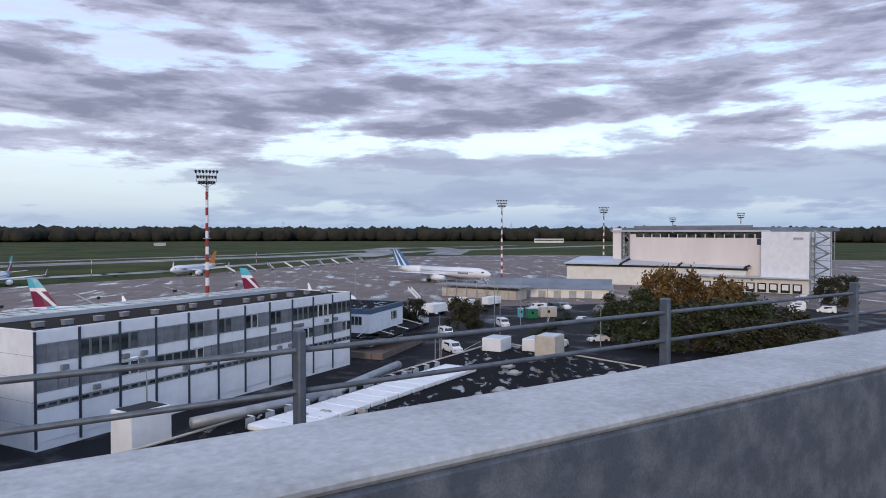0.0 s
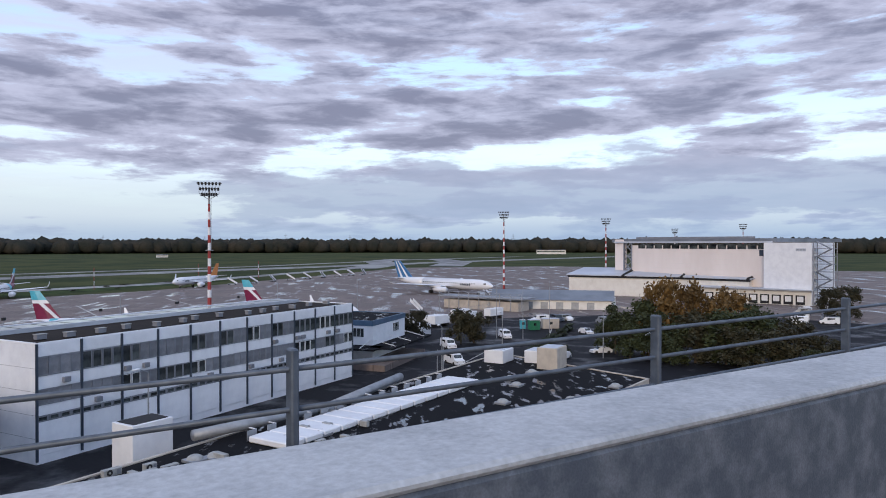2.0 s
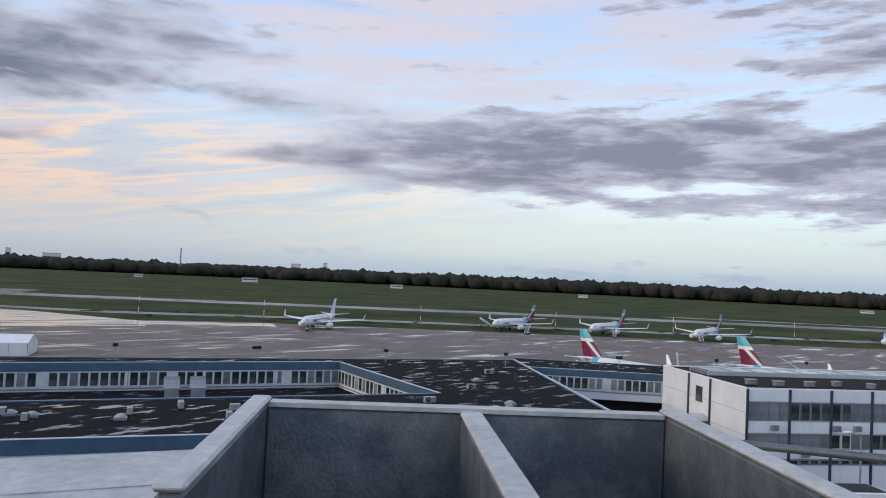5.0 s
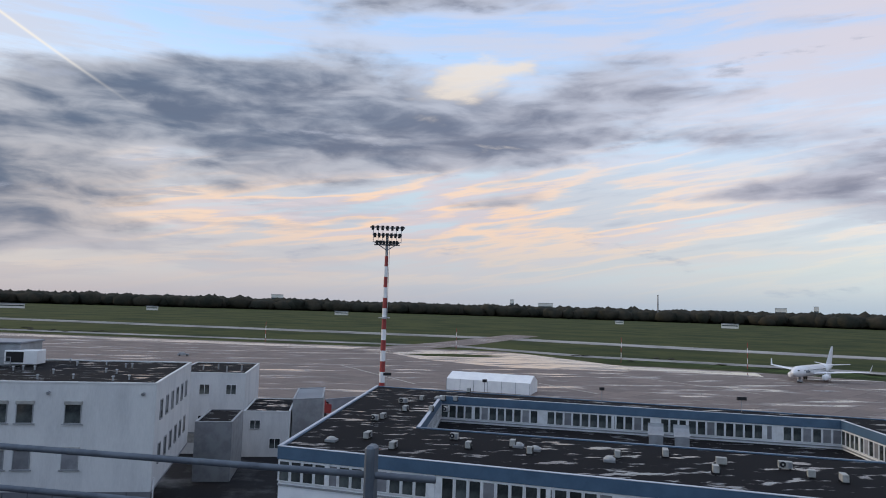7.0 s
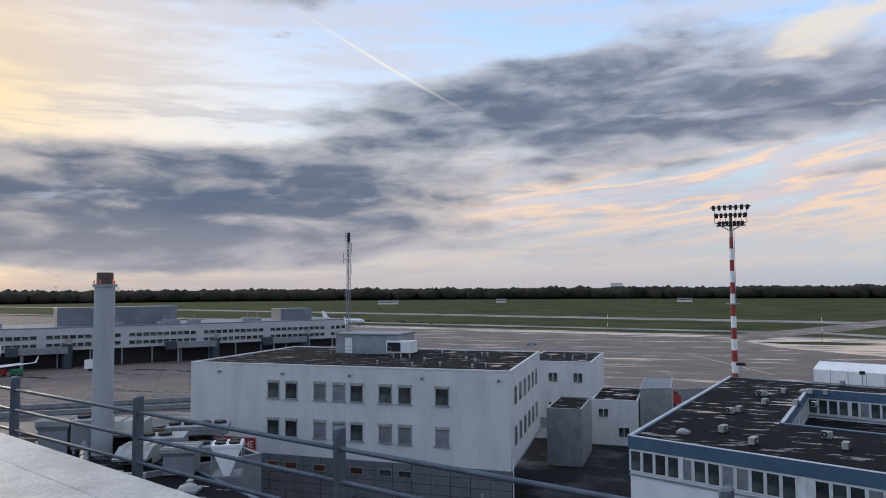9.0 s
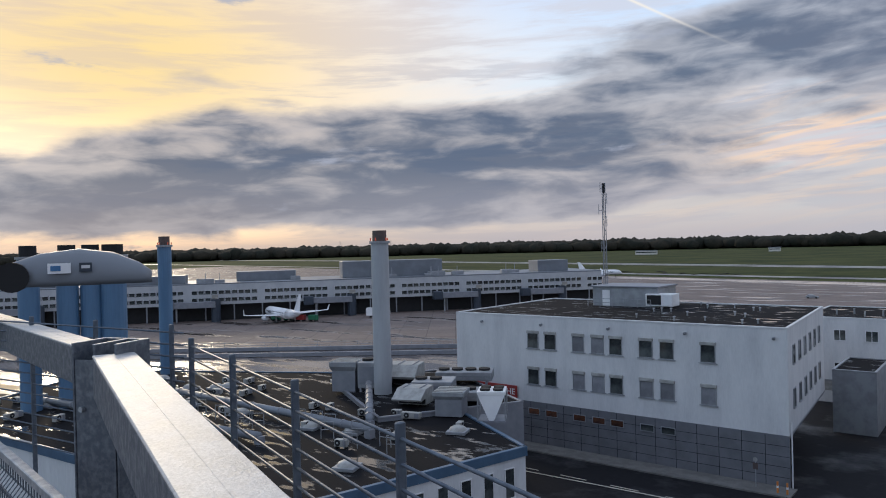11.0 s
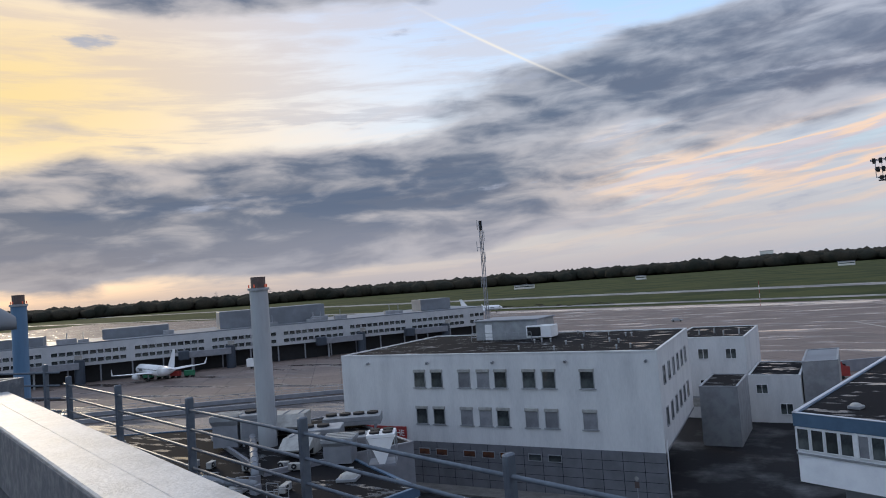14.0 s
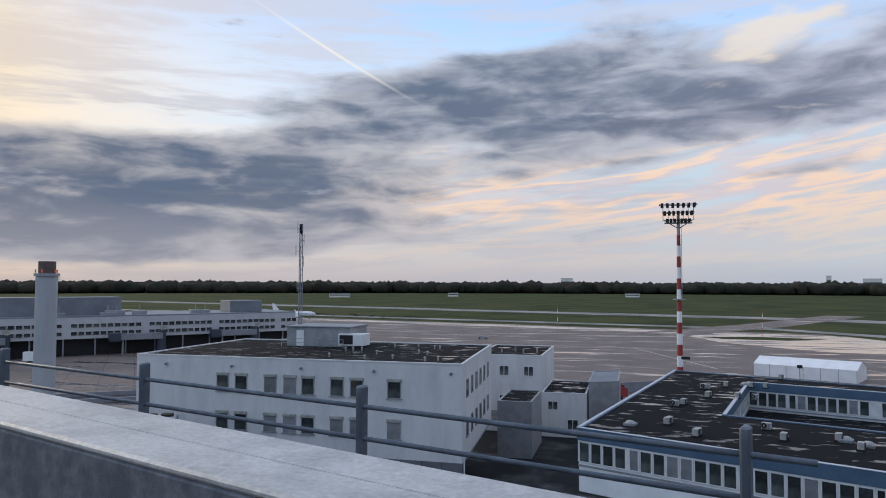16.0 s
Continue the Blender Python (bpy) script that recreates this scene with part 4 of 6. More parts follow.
low = building("tank_house", [(-6.6, 110), (-2.2, 112), (-2.2, 126), (-6.6, 124)], 7.9, GREYSTEEL, SLATE, "grey metal-clad plant block")

# blue-edged office complex round a courtyard
LC, RC, RB_, LB = (-4.6, 62.1), (54.1, 38.4), (81.0, 77.0), (5.7, 107.1)
ibl, ibr, itr, itl = (8.1, 71.9), (49.9, 56.7), (55.6, 81.4), (13.8, 96.6)
comp = thing("courtyard_offices", "low office ring with blue fascia and wet black roof", "building")
ZR = 10.5
for quad in ((LC, RC, ibr, ibl), (RC, RB_, itr, ibr), (RB_, LB, itl, itr), (LB, LC, ibl, itl)):
    quad = [swing(p) for p in quad]
    part("wall", B(prism, quad, 5.2, ZR - 1.0), WHITEPANEL, comp)
    part("roof", B(prism, quad, ZR - 0.98, ZR - 0.1), BITUMEN, comp)
cx, cy = 32.5, 76
inner_base = [(Vector((cx, cy)) + (Vector(p) - Vector((cx, cy))) * 0.92)[:] for p in (LC, RC, RB_, LB)]
part("ground_floor", B(prism, [swing(p) for p in inner_base], 0, 5.19), GREYCLAD, comp, "recessed dark ground floor")
part("courtyard_roof", B(prism, [swing(p) for p in (ibl, ibr, itr, itl)], 5.2, 7.1), BITUMEN, comp, "lower wet black roof in the courtyard")


def blue_facade(a, b, inner=False, step=1.08):
    m, n = along(swing(a), swing(b))
    part("fascia", B(box, -0.1, n + 0.1, -0.15, 0.25, ZR - 1.02, ZR, 0.02), BLUE, comp, "", m)
    k = int(n / step)
    part("window_strip", B(box, 0.2, n - 0.2, -0.02, 0.1, ZR - 2.95, ZR - 1.04), FRAME, comp, "", m)
    for i in range(k):
        x = (i + 0.5) * n / k
        if i % 13 == 12:
            continue
        window(comp, m @ pose(0, -0.03, 0), x, ZR - 1.98, n / k - 0.10, 1.7, 0, "blind" if rng.random() < 0.22 else "glass")
    part("coping", B(box, -0.1, n + 0.1, -0.18, 0.14, ZR + 0.002, ZR + 0.06, 0.01), SHEETROOF, comp, "", m)
    for q in range(int(n / 9)):
        part("pier", B(box, 9 * q + 4.3, 9 * q + 4.65, -0.13, 0.0, ZR - 2.95, ZR - 1.04, 0.01), FRAME, comp, "", m)
    part("gutter", B(box, 0, n, -0.10, 0.0, ZR - 3.2, ZR - 3.05), GREYSTEEL, comp, "", m)


blue_facade(LC, RC)
blue_facade(RC, RB_)
blue_facade(LB, LC)
blue_facade(itl, itr, inner=True)
blue_facade(itr, ibr, inner=True)
blue_facade(ibl, itl, inner=True)
part("fascia", B(box, 0, along(swing(RB_), swing(LB))[1], -0.15, 0.25, ZR - 1.02, ZR), BLUE, comp, "", along(swing(RB_), swing(LB))[0])
part("fascia", B(box, 0, along(swing(ibr), swing(ibl))[1], -0.15, 0.25, ZR - 0.4, ZR), BLUE, comp, "", along(swing(ibr), swing(ibl))[0])
# rear wing
RW = [(81.3, 76.6), (128.5, 31.0), (137.0, 40.0), (90.0, 85.5)]
ZR, high = 9.5, ZR
rear = thing("rear_wing", "long blue-edged wing with a wet black roof behind the office block", "building")
part("wall", B(prism, [swing(p) for p in RW], 5.2, ZR - 1.0), WHITEPANEL, rear)
# the shade below the overhang is put into this floor's near-black colour
part("ground_floor", B(prism, [swing(p) for p in ((82, 78.5), (128.5, 33.5), (136, 40.3), (90.0, 84.8))], 0, 5.18), DARK, rear, "recessed ground floor coloured near-black for its shade")
part("roof", B(prism, [swing(p) for p in RW], ZR - 0.98, ZR - 0.1), BITUMEN, rear)
comp, keep = rear, comp
blue_facade(RW[0], RW[1])
part("fascia", B(box, 0, along(swing(RW[2]), swing(RW[3]))[1], -0.15, 0.25, ZR - 1.02, ZR), BLUE, rear, "", along(swing(RW[2]), swing(RW[3]))[0])
comp, ZR = keep, high
m, n = along(swing(LC), swing(RC))
awn = thing("entrance_canopy", "dark flat canopy along the blue-edged offices", "canopy", m)
part("canopy_roof", B(box, 16, n - 2, -4.2, -0.2, 4.2, 4.5, 0.03), BITUMEN, awn)
for k in range(9):
    part("stay", B(tube, (18 + k * 5, -3.8, 4.5), (18 + k * 5, -0.1, 5.7), 0.05), WHITE, awn)
    part("column", B(tube, (18 + k * 5, -3.8, 0), (18 + k * 5, -3.8, 4.2), 0.09), GREYSTEEL, awn)


def ac_unit(p, ang, w, label):
    u = thing("rooftop_unit", label, "air conditioner", pose(*p, 0, 0, ang) @ Matrix.Scale(0.78, 4), "units on the flat roofs")
    part("casing", B(box, -w / 2, w / 2, -0.3, 0.3, 0.15, 0.85, 0.04), ACGREY, u)
    part("fan_guard", B(tube, (-w * 0.2, -0.36, 0.55), (-w * 0.2, -0.40, 0.55), 0.3, n=14), DARK, u)
    part("hub", B(tube, (-w * 0.2, -0.40, 0.55), (-w * 0.2, -0.43, 0.55), 0.1, n=8), ACGREY, u)
    part("side_grille", B(box, w * 0.2, w * 0.42, -0.315, -0.29, 0.25, 0.75), GREYCLAD, u)
    part("pipe", B(tube, (w / 2, 0, 0.3), (w / 2 + 0.35, 0.05, 0.05), 0.05, n=6), DARK, u)
    for s in (-1, 1):
        part("foot", B(box, s * w * 0.35 - 0.06, s * w * 0.35 + 0.06, -0.4, 0.4, 0, 0.15), DARK, u)
    return u


def skylight(p, ang, w=0.95):
    u = thing("roof_dome", "pale domed skylight on a kerb", "skylight", pose(*p, 0, 0, ang), "skylights on the flat roofs")
    part("kerb", B(box, -w / 2, w / 2, -w / 2, w / 2, 0, 0.25, 0.03), GREYSTEEL, u)
    b = bmesh.new()
    bmesh.ops.create_uvsphere(b, u_segments=12, v_segments=6, radius=w * 0.46)
    bmesh.ops.delete(b, geom=[v for v in b.verts if v.co.z < -0.01], context="VERTS")
    bmesh.ops.scale(b, vec=(1, 1, 0.5), verts=b.verts)
    bmesh.ops.translate(b, vec=(0, 0, 0.25), verts=b.verts)
    part("dome", b, ACGREY, u, smooth=True)
    return u


U, V = (Vector(RC) - Vector(LC)).normalized(), Vector((0.36, 0.93))
for s, tt in ((3, 4), (5.5, 6.5), (9, 3), (13, 9), (15, 5.5), (19, 8), (20.5, 7), (26, 5), (30, 9), (33, 4), (38, 8), (41, 5), (47, 4.5), (50, 10), (54, 5), (57, 9), (3, 16), (4, 24), (2, 30), (5, 36), (57, 18), (60, 24), (64, 30)):
    p = Vector(LC) + U * s + V * tt
    if rng.random() < 0.72:
        ac_unit((p.x, p.y, ZR - 0.1), -21 + rng.choice((0, 90)), rng.uniform(0.9, 1.7), "grey air conditioning unit on the wet black roof")
    else:
        skylight((p.x, p.y, ZR - 0.1), -21)
for s, tt in ((14, 20), (26, 24), (38, 22), (44, 28)):
    p = Vector(LC) + U * s + V * tt
    skylight((p.x, p.y, 7.1), -21) if s % 4 else ac_unit((p.x, p.y, 7.1), -21, 1.5, "grey air conditioning unit in the courtyard")
for k in range(9):
    s, tt = rng.uniform(1.5, 61), rng.uniform(1.2, 11.5)
    p = Vector(LC) + U * s + V * tt
    ac_unit((p.x, p.y, ZR - 0.1), -21 + rng.choice((0, 0, 90, 180)), rng.uniform(0.7, 1.1), "small pale air conditioning unit on the wet black roof")
for k in range(7):
    s, tt = rng.uniform(0.5, 8), rng.uniform(13, 42)
    p = Vector(LC) + U * s + V * tt + Vector((4, 2)) * (tt / 45)
    ac_unit((p.x, p.y, ZR - 0.1), -21 + rng.choice((0, 90)), rng.uniform(0.7, 1.2), "small pale air conditioning unit on the wet black roof")
# curved vent cowls in the courtyard
for dx in (0, 2.4):
    u = thing("vent_cowl", "curved grey metal vent cowl", "vent", pose(36 + dx, 83 - dx * 0.39, 7.1, 0, 0, -21))
    b = bmesh.new()
    loft(b, [[(x, -1.0 + 1.6 * math.sin(a * 1.4), 1.0 + 1.2 * (1 - math.cos(a * 1.4))) if x < 9 else 0 for x in (-0.9, 0.9)] + [(x, -0.9 + 1.6 * math.sin(a * 1.4), 0.9 + 1.2 * (1 - math.cos(a * 1.4))) for x in (0.9, -0.9)] for a in (0, 0.3, 0.6, 0.9, 1.15)])
    part("cowl", b, GREYSTEEL, u)
    part("duct", B(box, -0.8, 0.8, -1.1, -0.3, 0, 1.1), GREYSTEEL, u)

# glazed link bridge
A_, B_ = Vector((63.3, 51.0)), Vector((78.5, 46.0))
m, n = along(swing(A_), swing(B_))
br = thing("link_bridge", "white tubular footbridge with curved glazing linking two buildings", "footbridge", m)
b = bmesh.new()
loft(b, [[(x, 1.9 * math.cos(k * math.tau / 18), 6.3 + 1.75 * math.sin(k * math.tau / 18)) for k in range(18)] for x in (0, n)])
part("tube_shell", b, WHITE, br, smooth=True)
for k in range(6):
    b = bmesh.new()
    pts = [(1.95 * math.cos(a), 6.3 + 1.8 * math.sin(a)) for a in np.linspace(math.pi * 0.78, math.pi * 1.08, 5)]
    x0, x1 = 0.6 + k * n / 6.2, 0.6 + (k + 0.84) * n / 6.2
    for p, q in zip(pts, pts[1:]):
        b.faces.new([b.verts.new(c) for c in ((x0, -abs(p[0]), p[1]), (x1, -abs(p[0]), p[1]), (x1, -abs(q[0]), q[1]), (x0, -abs(q[0]), q[1]))])
    part("glazing", b, GLASS, br)

# low flat-roofed workshop between the deck and the office block
WS = [(38.4, 10.4), (92, -30), (114, -13), (48.3, 28.3)]
ws = building("workshop", WS, 5.0, BEIGE, BITUMEN, "low workshop with a wet black roof and white roof ribs")
m, n = along((62.5, 12.5), (91, -6))
sk = thing("ribbed_skylight", "row of white ribbed roof lights with end frames", "skylight", m)
for k in range(14):
    part("rib", B(box, k * n / 14, (k + 0.93) * n / 14, -2.3, 2.3, 5.05, 5.6, 0.1), WHITE, sk)
    part("end_frame", B(box, k * n / 14 + 0.1, (k + 0.5) * n / 14, 2.5, 2.58, 5.1, 6.0), GREYSTEEL, sk)
    part("end_frame", B(box, (k + 0.45) * n / 14, (k + 0.5) * n / 14, 2.5, 3.4, 5.93, 6.0), WHITE, sk)
for k in range(24):
    s, q = rng.uniform(0.02, 0.45), rng.uniform(0.40, 0.97)
    p = Vector(WS[0]).lerp(Vector(WS[1]), s) + (Vector(WS[3]) - Vector(WS[0])) * q
    if k % 3 == 0:
        skylight((p.x, p.y, 5.02), -36, 1.5)
    else:
        ac_unit((p.x, p.y, 5.02), -36 + rng.choice((0, 90)), rng.uniform(0.9, 2.0), "pale ventilation unit on the workshop roof")
for k in range(6):
    s, q = rng.uniform(0.5, 0.97), rng.uniform(0.05, 0.95)
    p = Vector(WS[0]).lerp(Vector(WS[1]), s) + (Vector(WS[3]) - Vector(WS[0])) * q
    skylight((p.x, p.y, 5.02), -36, 1.4)
pipe = thing("roof_duct", "thick pale insulated duct over the workshop roof", "duct", pose(0, 0, 0))
part("duct_pipe", B(tube, (63, 19, 5.9), (74, 8.5, 5.9), 0.5, n=12), GREYSTEEL, pipe, smooth=True)
part("duct_pipe", B(tube, (74, 8.5, 5.9), (90, 2, 5.9), 0.5, n=12), GREYSTEEL, pipe, smooth=True)
part("duct_support", B(box, 73.5, 74.5, 8, 9, 5, 5.6), GREYSTEEL, pipe)
for (x, y, a, w, h, lab) in ((66, 24.5, -33, 4.2, 1.6, "white plant box with a dark open top"), (106.7, -12.1, -30, 4, 1.9, "white container on the workshop roof"), (106.4, -18, -30, 4, 1.8, "white container on the workshop roof"), (101, -19, -30, 4, 3.0, "beige stair head on the workshop roof")):
    u = thing("roof_box", lab, "roof structure", pose(x, y, 5.0, 0, 0, a))
    part("box_wall", B(box, -w / 2, w / 2, -1.5, 1.5, -5 if h == 1.6 else 0, h, 0.05), BEIGE if h == 3.0 else WHITE, u)
    part("box_top", B(box, -w / 2 + 0.3, w / 2 - 0.3, -1.2, 1.2, h, h + 0.06), DARK if h == 1.6 else SHEETROOF, u)

# white house with blue edge and canopy
WH = [(133.5, 8.7), (149.0, 3.2), (154.0, 16.0), (138.5, 21.5)]
wh = building("gate_house", WH, 8.2, WHITEPANEL, BITUMEN, "small white house with a blue roof edge", fascia=BLUE, fh=1.0)
for a, b, xs in ((WH[0], WH[1], (11.5,)), (WH[3], WH[0], (2.5, 6.5, 10.5))):
    m, n = along(a, b)
    for x in xs:
        window(wh, m, min(x, n - 1.8), 5.9, 3.0, 1.7, 3)
    part("canopy", B(box, -2.5, n + 2.5, -5.0, 0.0, 3.3, 3.6), BITUMEN, wh, "dark flat canopy", m)
    for x in (0.5, n * 0.5, n - 0.5):
        part("stay", B(tube, (x, -4.5, 3.6), (x, 0, 4.6), 0.06), WHITE, wh, "", m)
tagged(part("loading_ramp", B(prism, [(126, 6), (146, -1), (148, 5), (129, 13)], 0, 1.1), CONCRETE), "low concrete loading ramp", "ramp")

# hangar
HW = [(316.7, -92.9), (268.5, -131.8), (306, -178), (354, -139)]
hg = thing("hangar", "large pale aircraft hangar with a strip of windows under its roof", "hangar")
part("wall", B(prism, HW, 0, 21.6), HANGAR, hg)
m, n = along(HW[0], HW[1])
part("roof", B(prism, [(325, -86), (266, -133), (304, -180), (362, -133)], 22.9, 24.4), SLATE, hg)
part("roof_edge", B(box, -9, n + 1, -1.2, 0.3, 22.6, 23.3), SHEETROOF, hg, "", m)
part("roof_edge", B(box, 0, n - 8, 3, 4, 24.4, 25.2), GREYCLAD, hg, "", m)
for k in range(14):
    x = 3 + k * (n - 4) / 14
    part("window", B(box, x + 0.2, x + (n - 4) / 14 - 0.3, -0.06, 0.1, 20.2, 22.2), GLASS, hg, "", m)
for k in range(9):
    part("seam", B(box, 0, n, -0.05, 0.02, 2 + k * 2.0, 2.06 + k * 2.0), WARMPANEL, hg, "", m)
part("door_leaf", B(box, -9, -4.2, -0.2, 2, 0, 24.2), HANGAR, hg, "tall pale end wall", m)
for k in range(5):
    for s in (0, 1):
        z = 2 + k * 4.2
        part("truss_brace", B(tube, (-4.2 + 4.0 * s, -0.1, z), (-4.2 + 4.0 * (1 - s), -0.1, z + 4.2), 0.22, n=5), GREYCLAD, hg, "", m)
for x in (-4.2, -0.2):
    part("truss_post", B(box, x - 0.25, x + 0.25, -0.4, 0.3, 0, 22.6), GREYCLAD, hg, "", m)
part("number_bar", B(box, n - 4.4, n - 2.8, -0.12, -0.06, 17.6, 20.0), DARKBLUE, hg, "", m)
BKW = [(265.4, -127.6), (253.2, -139.2), (268, -156), (281, -143)]
bk = thing("hangar_wing", "tall plain pale block beside the hangar with a stair tower", "building")
part("wall", B(prism, BKW, 0, 22.7), WHITEPANEL, bk)
m, n = along(BKW[0], BKW[1])
part("panel_seam", B(box, 0, n, -0.04, 0, 5.4, 5.5), GREYCLAD, bk, "", m)
part("plate", B(box, n - 5.5, n - 2, -0.08, 0, 19.6, 20.6), SHEETROOF, bk, "pale sign plate with unreadable marks", m)
for k in range(3):
    part("sign_bar", B(box, n - 5.2 + k * 1.1, n - 4.4 + k * 1.1, -0.1, -0.08, 19.9, 20.3), GREYSTEEL, bk, "", m)
st = thing("stair_tower", "open steel stair tower with railings", "stairs", m @ pose(n + 0.6, 0, 0))
for x in (0, 6.5):
    for y in (0, 4):
        part("column", B(box, x - 0.15, x + 0.15, y - 0.15, y + 0.15, 0, 22.6), GREYSTEEL, st)
for k in range(8):
    z = 1.2 + k * 2.75
    part("landing", B(box, 0, 6.5, 0, 4, z, z + 0.18), GREYCLAD, st)
    part("handrail", B(box, 0, 6.5, -0.05, 0.05, z + 1.05, z + 1.15), GREYSTEEL, st)
    part("flight", B(tube, (0.6 + 5 * (k % 2), 1, z), (5.6 - 5 * (k % 2), 1, z + 2.75), 0.25, n=4), GREYSTEEL, st)
LOWH = [(315.5, -64.5), (292.2, -106.4), (310, -118), (336, -76)]
lw = thing("low_hall", "long low hall with pale walls and stepped sheet roofs", "hall")
part("wall", B(prism, LOWH, 0, 7.6), WARMPANEL, lw)
for i, (a, b) in enumerate(((LOWH[0], LOWH[1]), ((292.2, -106.4), (272, -125)))):
    m, n = along(a, b)
    if i:
        part("wall", B(box, 0, n, 0, 18, 0, 8.4), WARMPANEL, lw, "", m)
    part("eave", B(box, -0.5, n + 0.5, -0.5, 0.4, 7.7, 8.5), DARK, lw, "", m)
    b2 = bmesh.new()
    z = 8.5
    vs = [b2.verts.new(c) for c in ((-1, -0.8, z), (n + 1, -0.8, z), (n + 1, 26, z + 2.2), (-1, 26, z + 2.2), (-1, -0.8, z + 0.4), (n + 1, -0.8, z + 0.4), (n + 1, 26, z + 2.7), (-1, 26, z + 2.7))]
    for q in ((3, 2, 1, 0), (4, 5, 6, 7), (0, 1, 5, 4), (1, 2, 6, 5), (2, 3, 7, 6), (3, 0, 4, 7)):
        b2.faces.new([vs[j] for j in q])
    part("roof", b2, SHEETROOF, lw, "", m)
    for f in ((0.5, 1.0) if i == 0 else (1.0,)):
        part("verge", B(tube, (f * n, -1.0, 8.7), (f * n, 26, 11.4), 0.75, n=4), DARK, lw, "dark thick roof verge", m)
DK = [(281.2, -104.6), (253.4, -139.0), (262, -146), (290, -111)]
dk = thing("loading_dock", "pale loading dock with a row of dark bay doors", "building")
part("wall", B(prism, DK, 0, 5.4), WARMPANEL, dk)
m, n = along(DK[0], DK[1])
part("roof", B(box, -1, n + 1, -2.2, 6, 5.42, 5.8), SHEETROOF, dk, "", m)
for k in range(10):
    x = 3 + k * (n - 4) / 10
    part("bay_door", B(box, x, x + 3.1, -0.1, 0.1, 0.2, 3.6), DARK, dk, "", m)
    part("door_leaf", B(box, x + 0.5, x + 2.6, -0.16, -0.1, 1.2, 3.2), WHITE, dk, "", m)
SHD = [(250, -24), (239.5, -63.5), (258, -70), (268, -30)]
sh = thing("long_shed", "long low shed with a grey sheet roof and pale walls", "shed")
part("wall", B(prism, SHD, 0, 3.1), WARMPANEL, sh)
m, n = along(SHD[0], SHD[1])
b2 = bmesh.new()
loft(b2, [[(x, -0.8, 3.1), (x, 9.5, 6.0), (x, 19.5, 3.4), (x, 19.5, 3.1)] for x in (-1, n + 1)])
part("roof", b2, SLATE, sh, "", m)
for k in range(5):
    part("door", B(box, 12 + k * 5.2, 14.5 + k * 5.2, -0.08, 0.05, 0, 2.4), GREYSTEEL, sh, "", m)

# steel gantry by the apron
gt = thing("apron_gantry", "open steel gantry with lattice rails and lamps beside the apron", "gantry")
m, n = along((252, -7), (234, -31))
part("low_wall", B(box, 0, n, 1, 8, 0, 3.0), BEIGE, gt, "", m)
part("deck", B(box, -2, n + 2, 0, 9, 4.0, 4.3), GREYSTEEL, gt, "", m)
for k in range(9):
    x = -1.5 + k * (n + 3) / 8
    part("upright", B(tube, (x, 0.2, 0), (x, 0.2, 5.8), 0.12), GREYSTEEL, gt, "", m)
    part("lattice", B(tube, (x, 0.2, 4.3), (x + (n + 3) / 8, 0.2, 5.8), 0.07, n=5), GREYSTEEL, gt, "", m)
for z in (5.0, 5.8):
    part("rail", B(tube, (-1.5, 0.2, z), (n + 1.5, 0.2, z), 0.09), GREYSTEEL, gt, "", m)

# terminal pier
TL_, TR_ = Vector((-310.0, 2.0)), Vector((-121.0, 243.5))
td = (TR_ - TL_).normalized()
tn = Vector((-td.y, td.x))
TP = [TL_[:], TR_[:], (TR_ + tn * 30)[:], (TL_ + tn * 30)[:]]
tm = thing("terminal_pier", "long white terminal pier with two rows of windows", "terminal")
# near-black colour stands for the shade under the pier's upper floors
part("ground_floor", B(prism, [(Vector(p) + tn * (2.5 if i < 2 else 0))[:] for i, p in enumerate(TP)], 0, 5.3), DARK, tm, "recessed ground floor coloured near-black for its shade")
part("wall", B(prism, TP, 5.3, 11.9), PIERWALL, tm)
part("roof", B(prism, TP, 11.92, 12.3), SLATE, tm)
m, n = along(TL_, TR_)
for z in (9.3, 6.9):
    for k in range(int(n / 23.1)):
        part("window_band", B(box, 0.6 + k * 23.1, 21.4 + k * 23.1, -0.012, 0.03, z - 0.72, z + 0.66), GREYCLAD, tm, "dark window ribbon", m)
    for k in range(int(n / 2.1)):
        if k % 11 == 10:
            continue
        window(tm, m @ pose(0, -0.02, 0), 1.5 + k * 2.1, z, 1.8, 1.3)
for k in range(34):
    part("pillar", B(box, 4 + k * n / 34, 4.4 + k * n / 34, 0.3, 0.7, 0, 5.3), GREYCLAD, tm, "", m)
for x0, x1, y0, y1, z in ((212, 248, 8, 20, 18.0), (284, 296, 6, 16, 16.4), (20, 60, 6, 20, 17.0), (90, 120, 8, 22, 16.5), (130, 160, 4, 12, 15), (176, 196, 10, 20, 15.5)):
    part("plant_room", B(box, x0, x1, y0, y1, 12.3, z, 0.1), SLATE, tm, "grey plant room on the roof", m)
for k in range(16):
    u = thing("roof_unit", "grey ventilation unit on the terminal roof", "vent", m @ pose(rng.uniform(20, n - 10), rng.uniform(3, 8), 12.3), "units on the terminal roof")
    w = rng.uniform(1, 3)
    part("casing", B(box, -w, w, -1, 1, 0, rng.uniform(0.8, 2.2), 0.06), GREYSTEEL, u)
    part("pipe", B(tube, (0, 0, 0.5), (0, 0, 3.2), 0.12), GREYSTEEL, u)
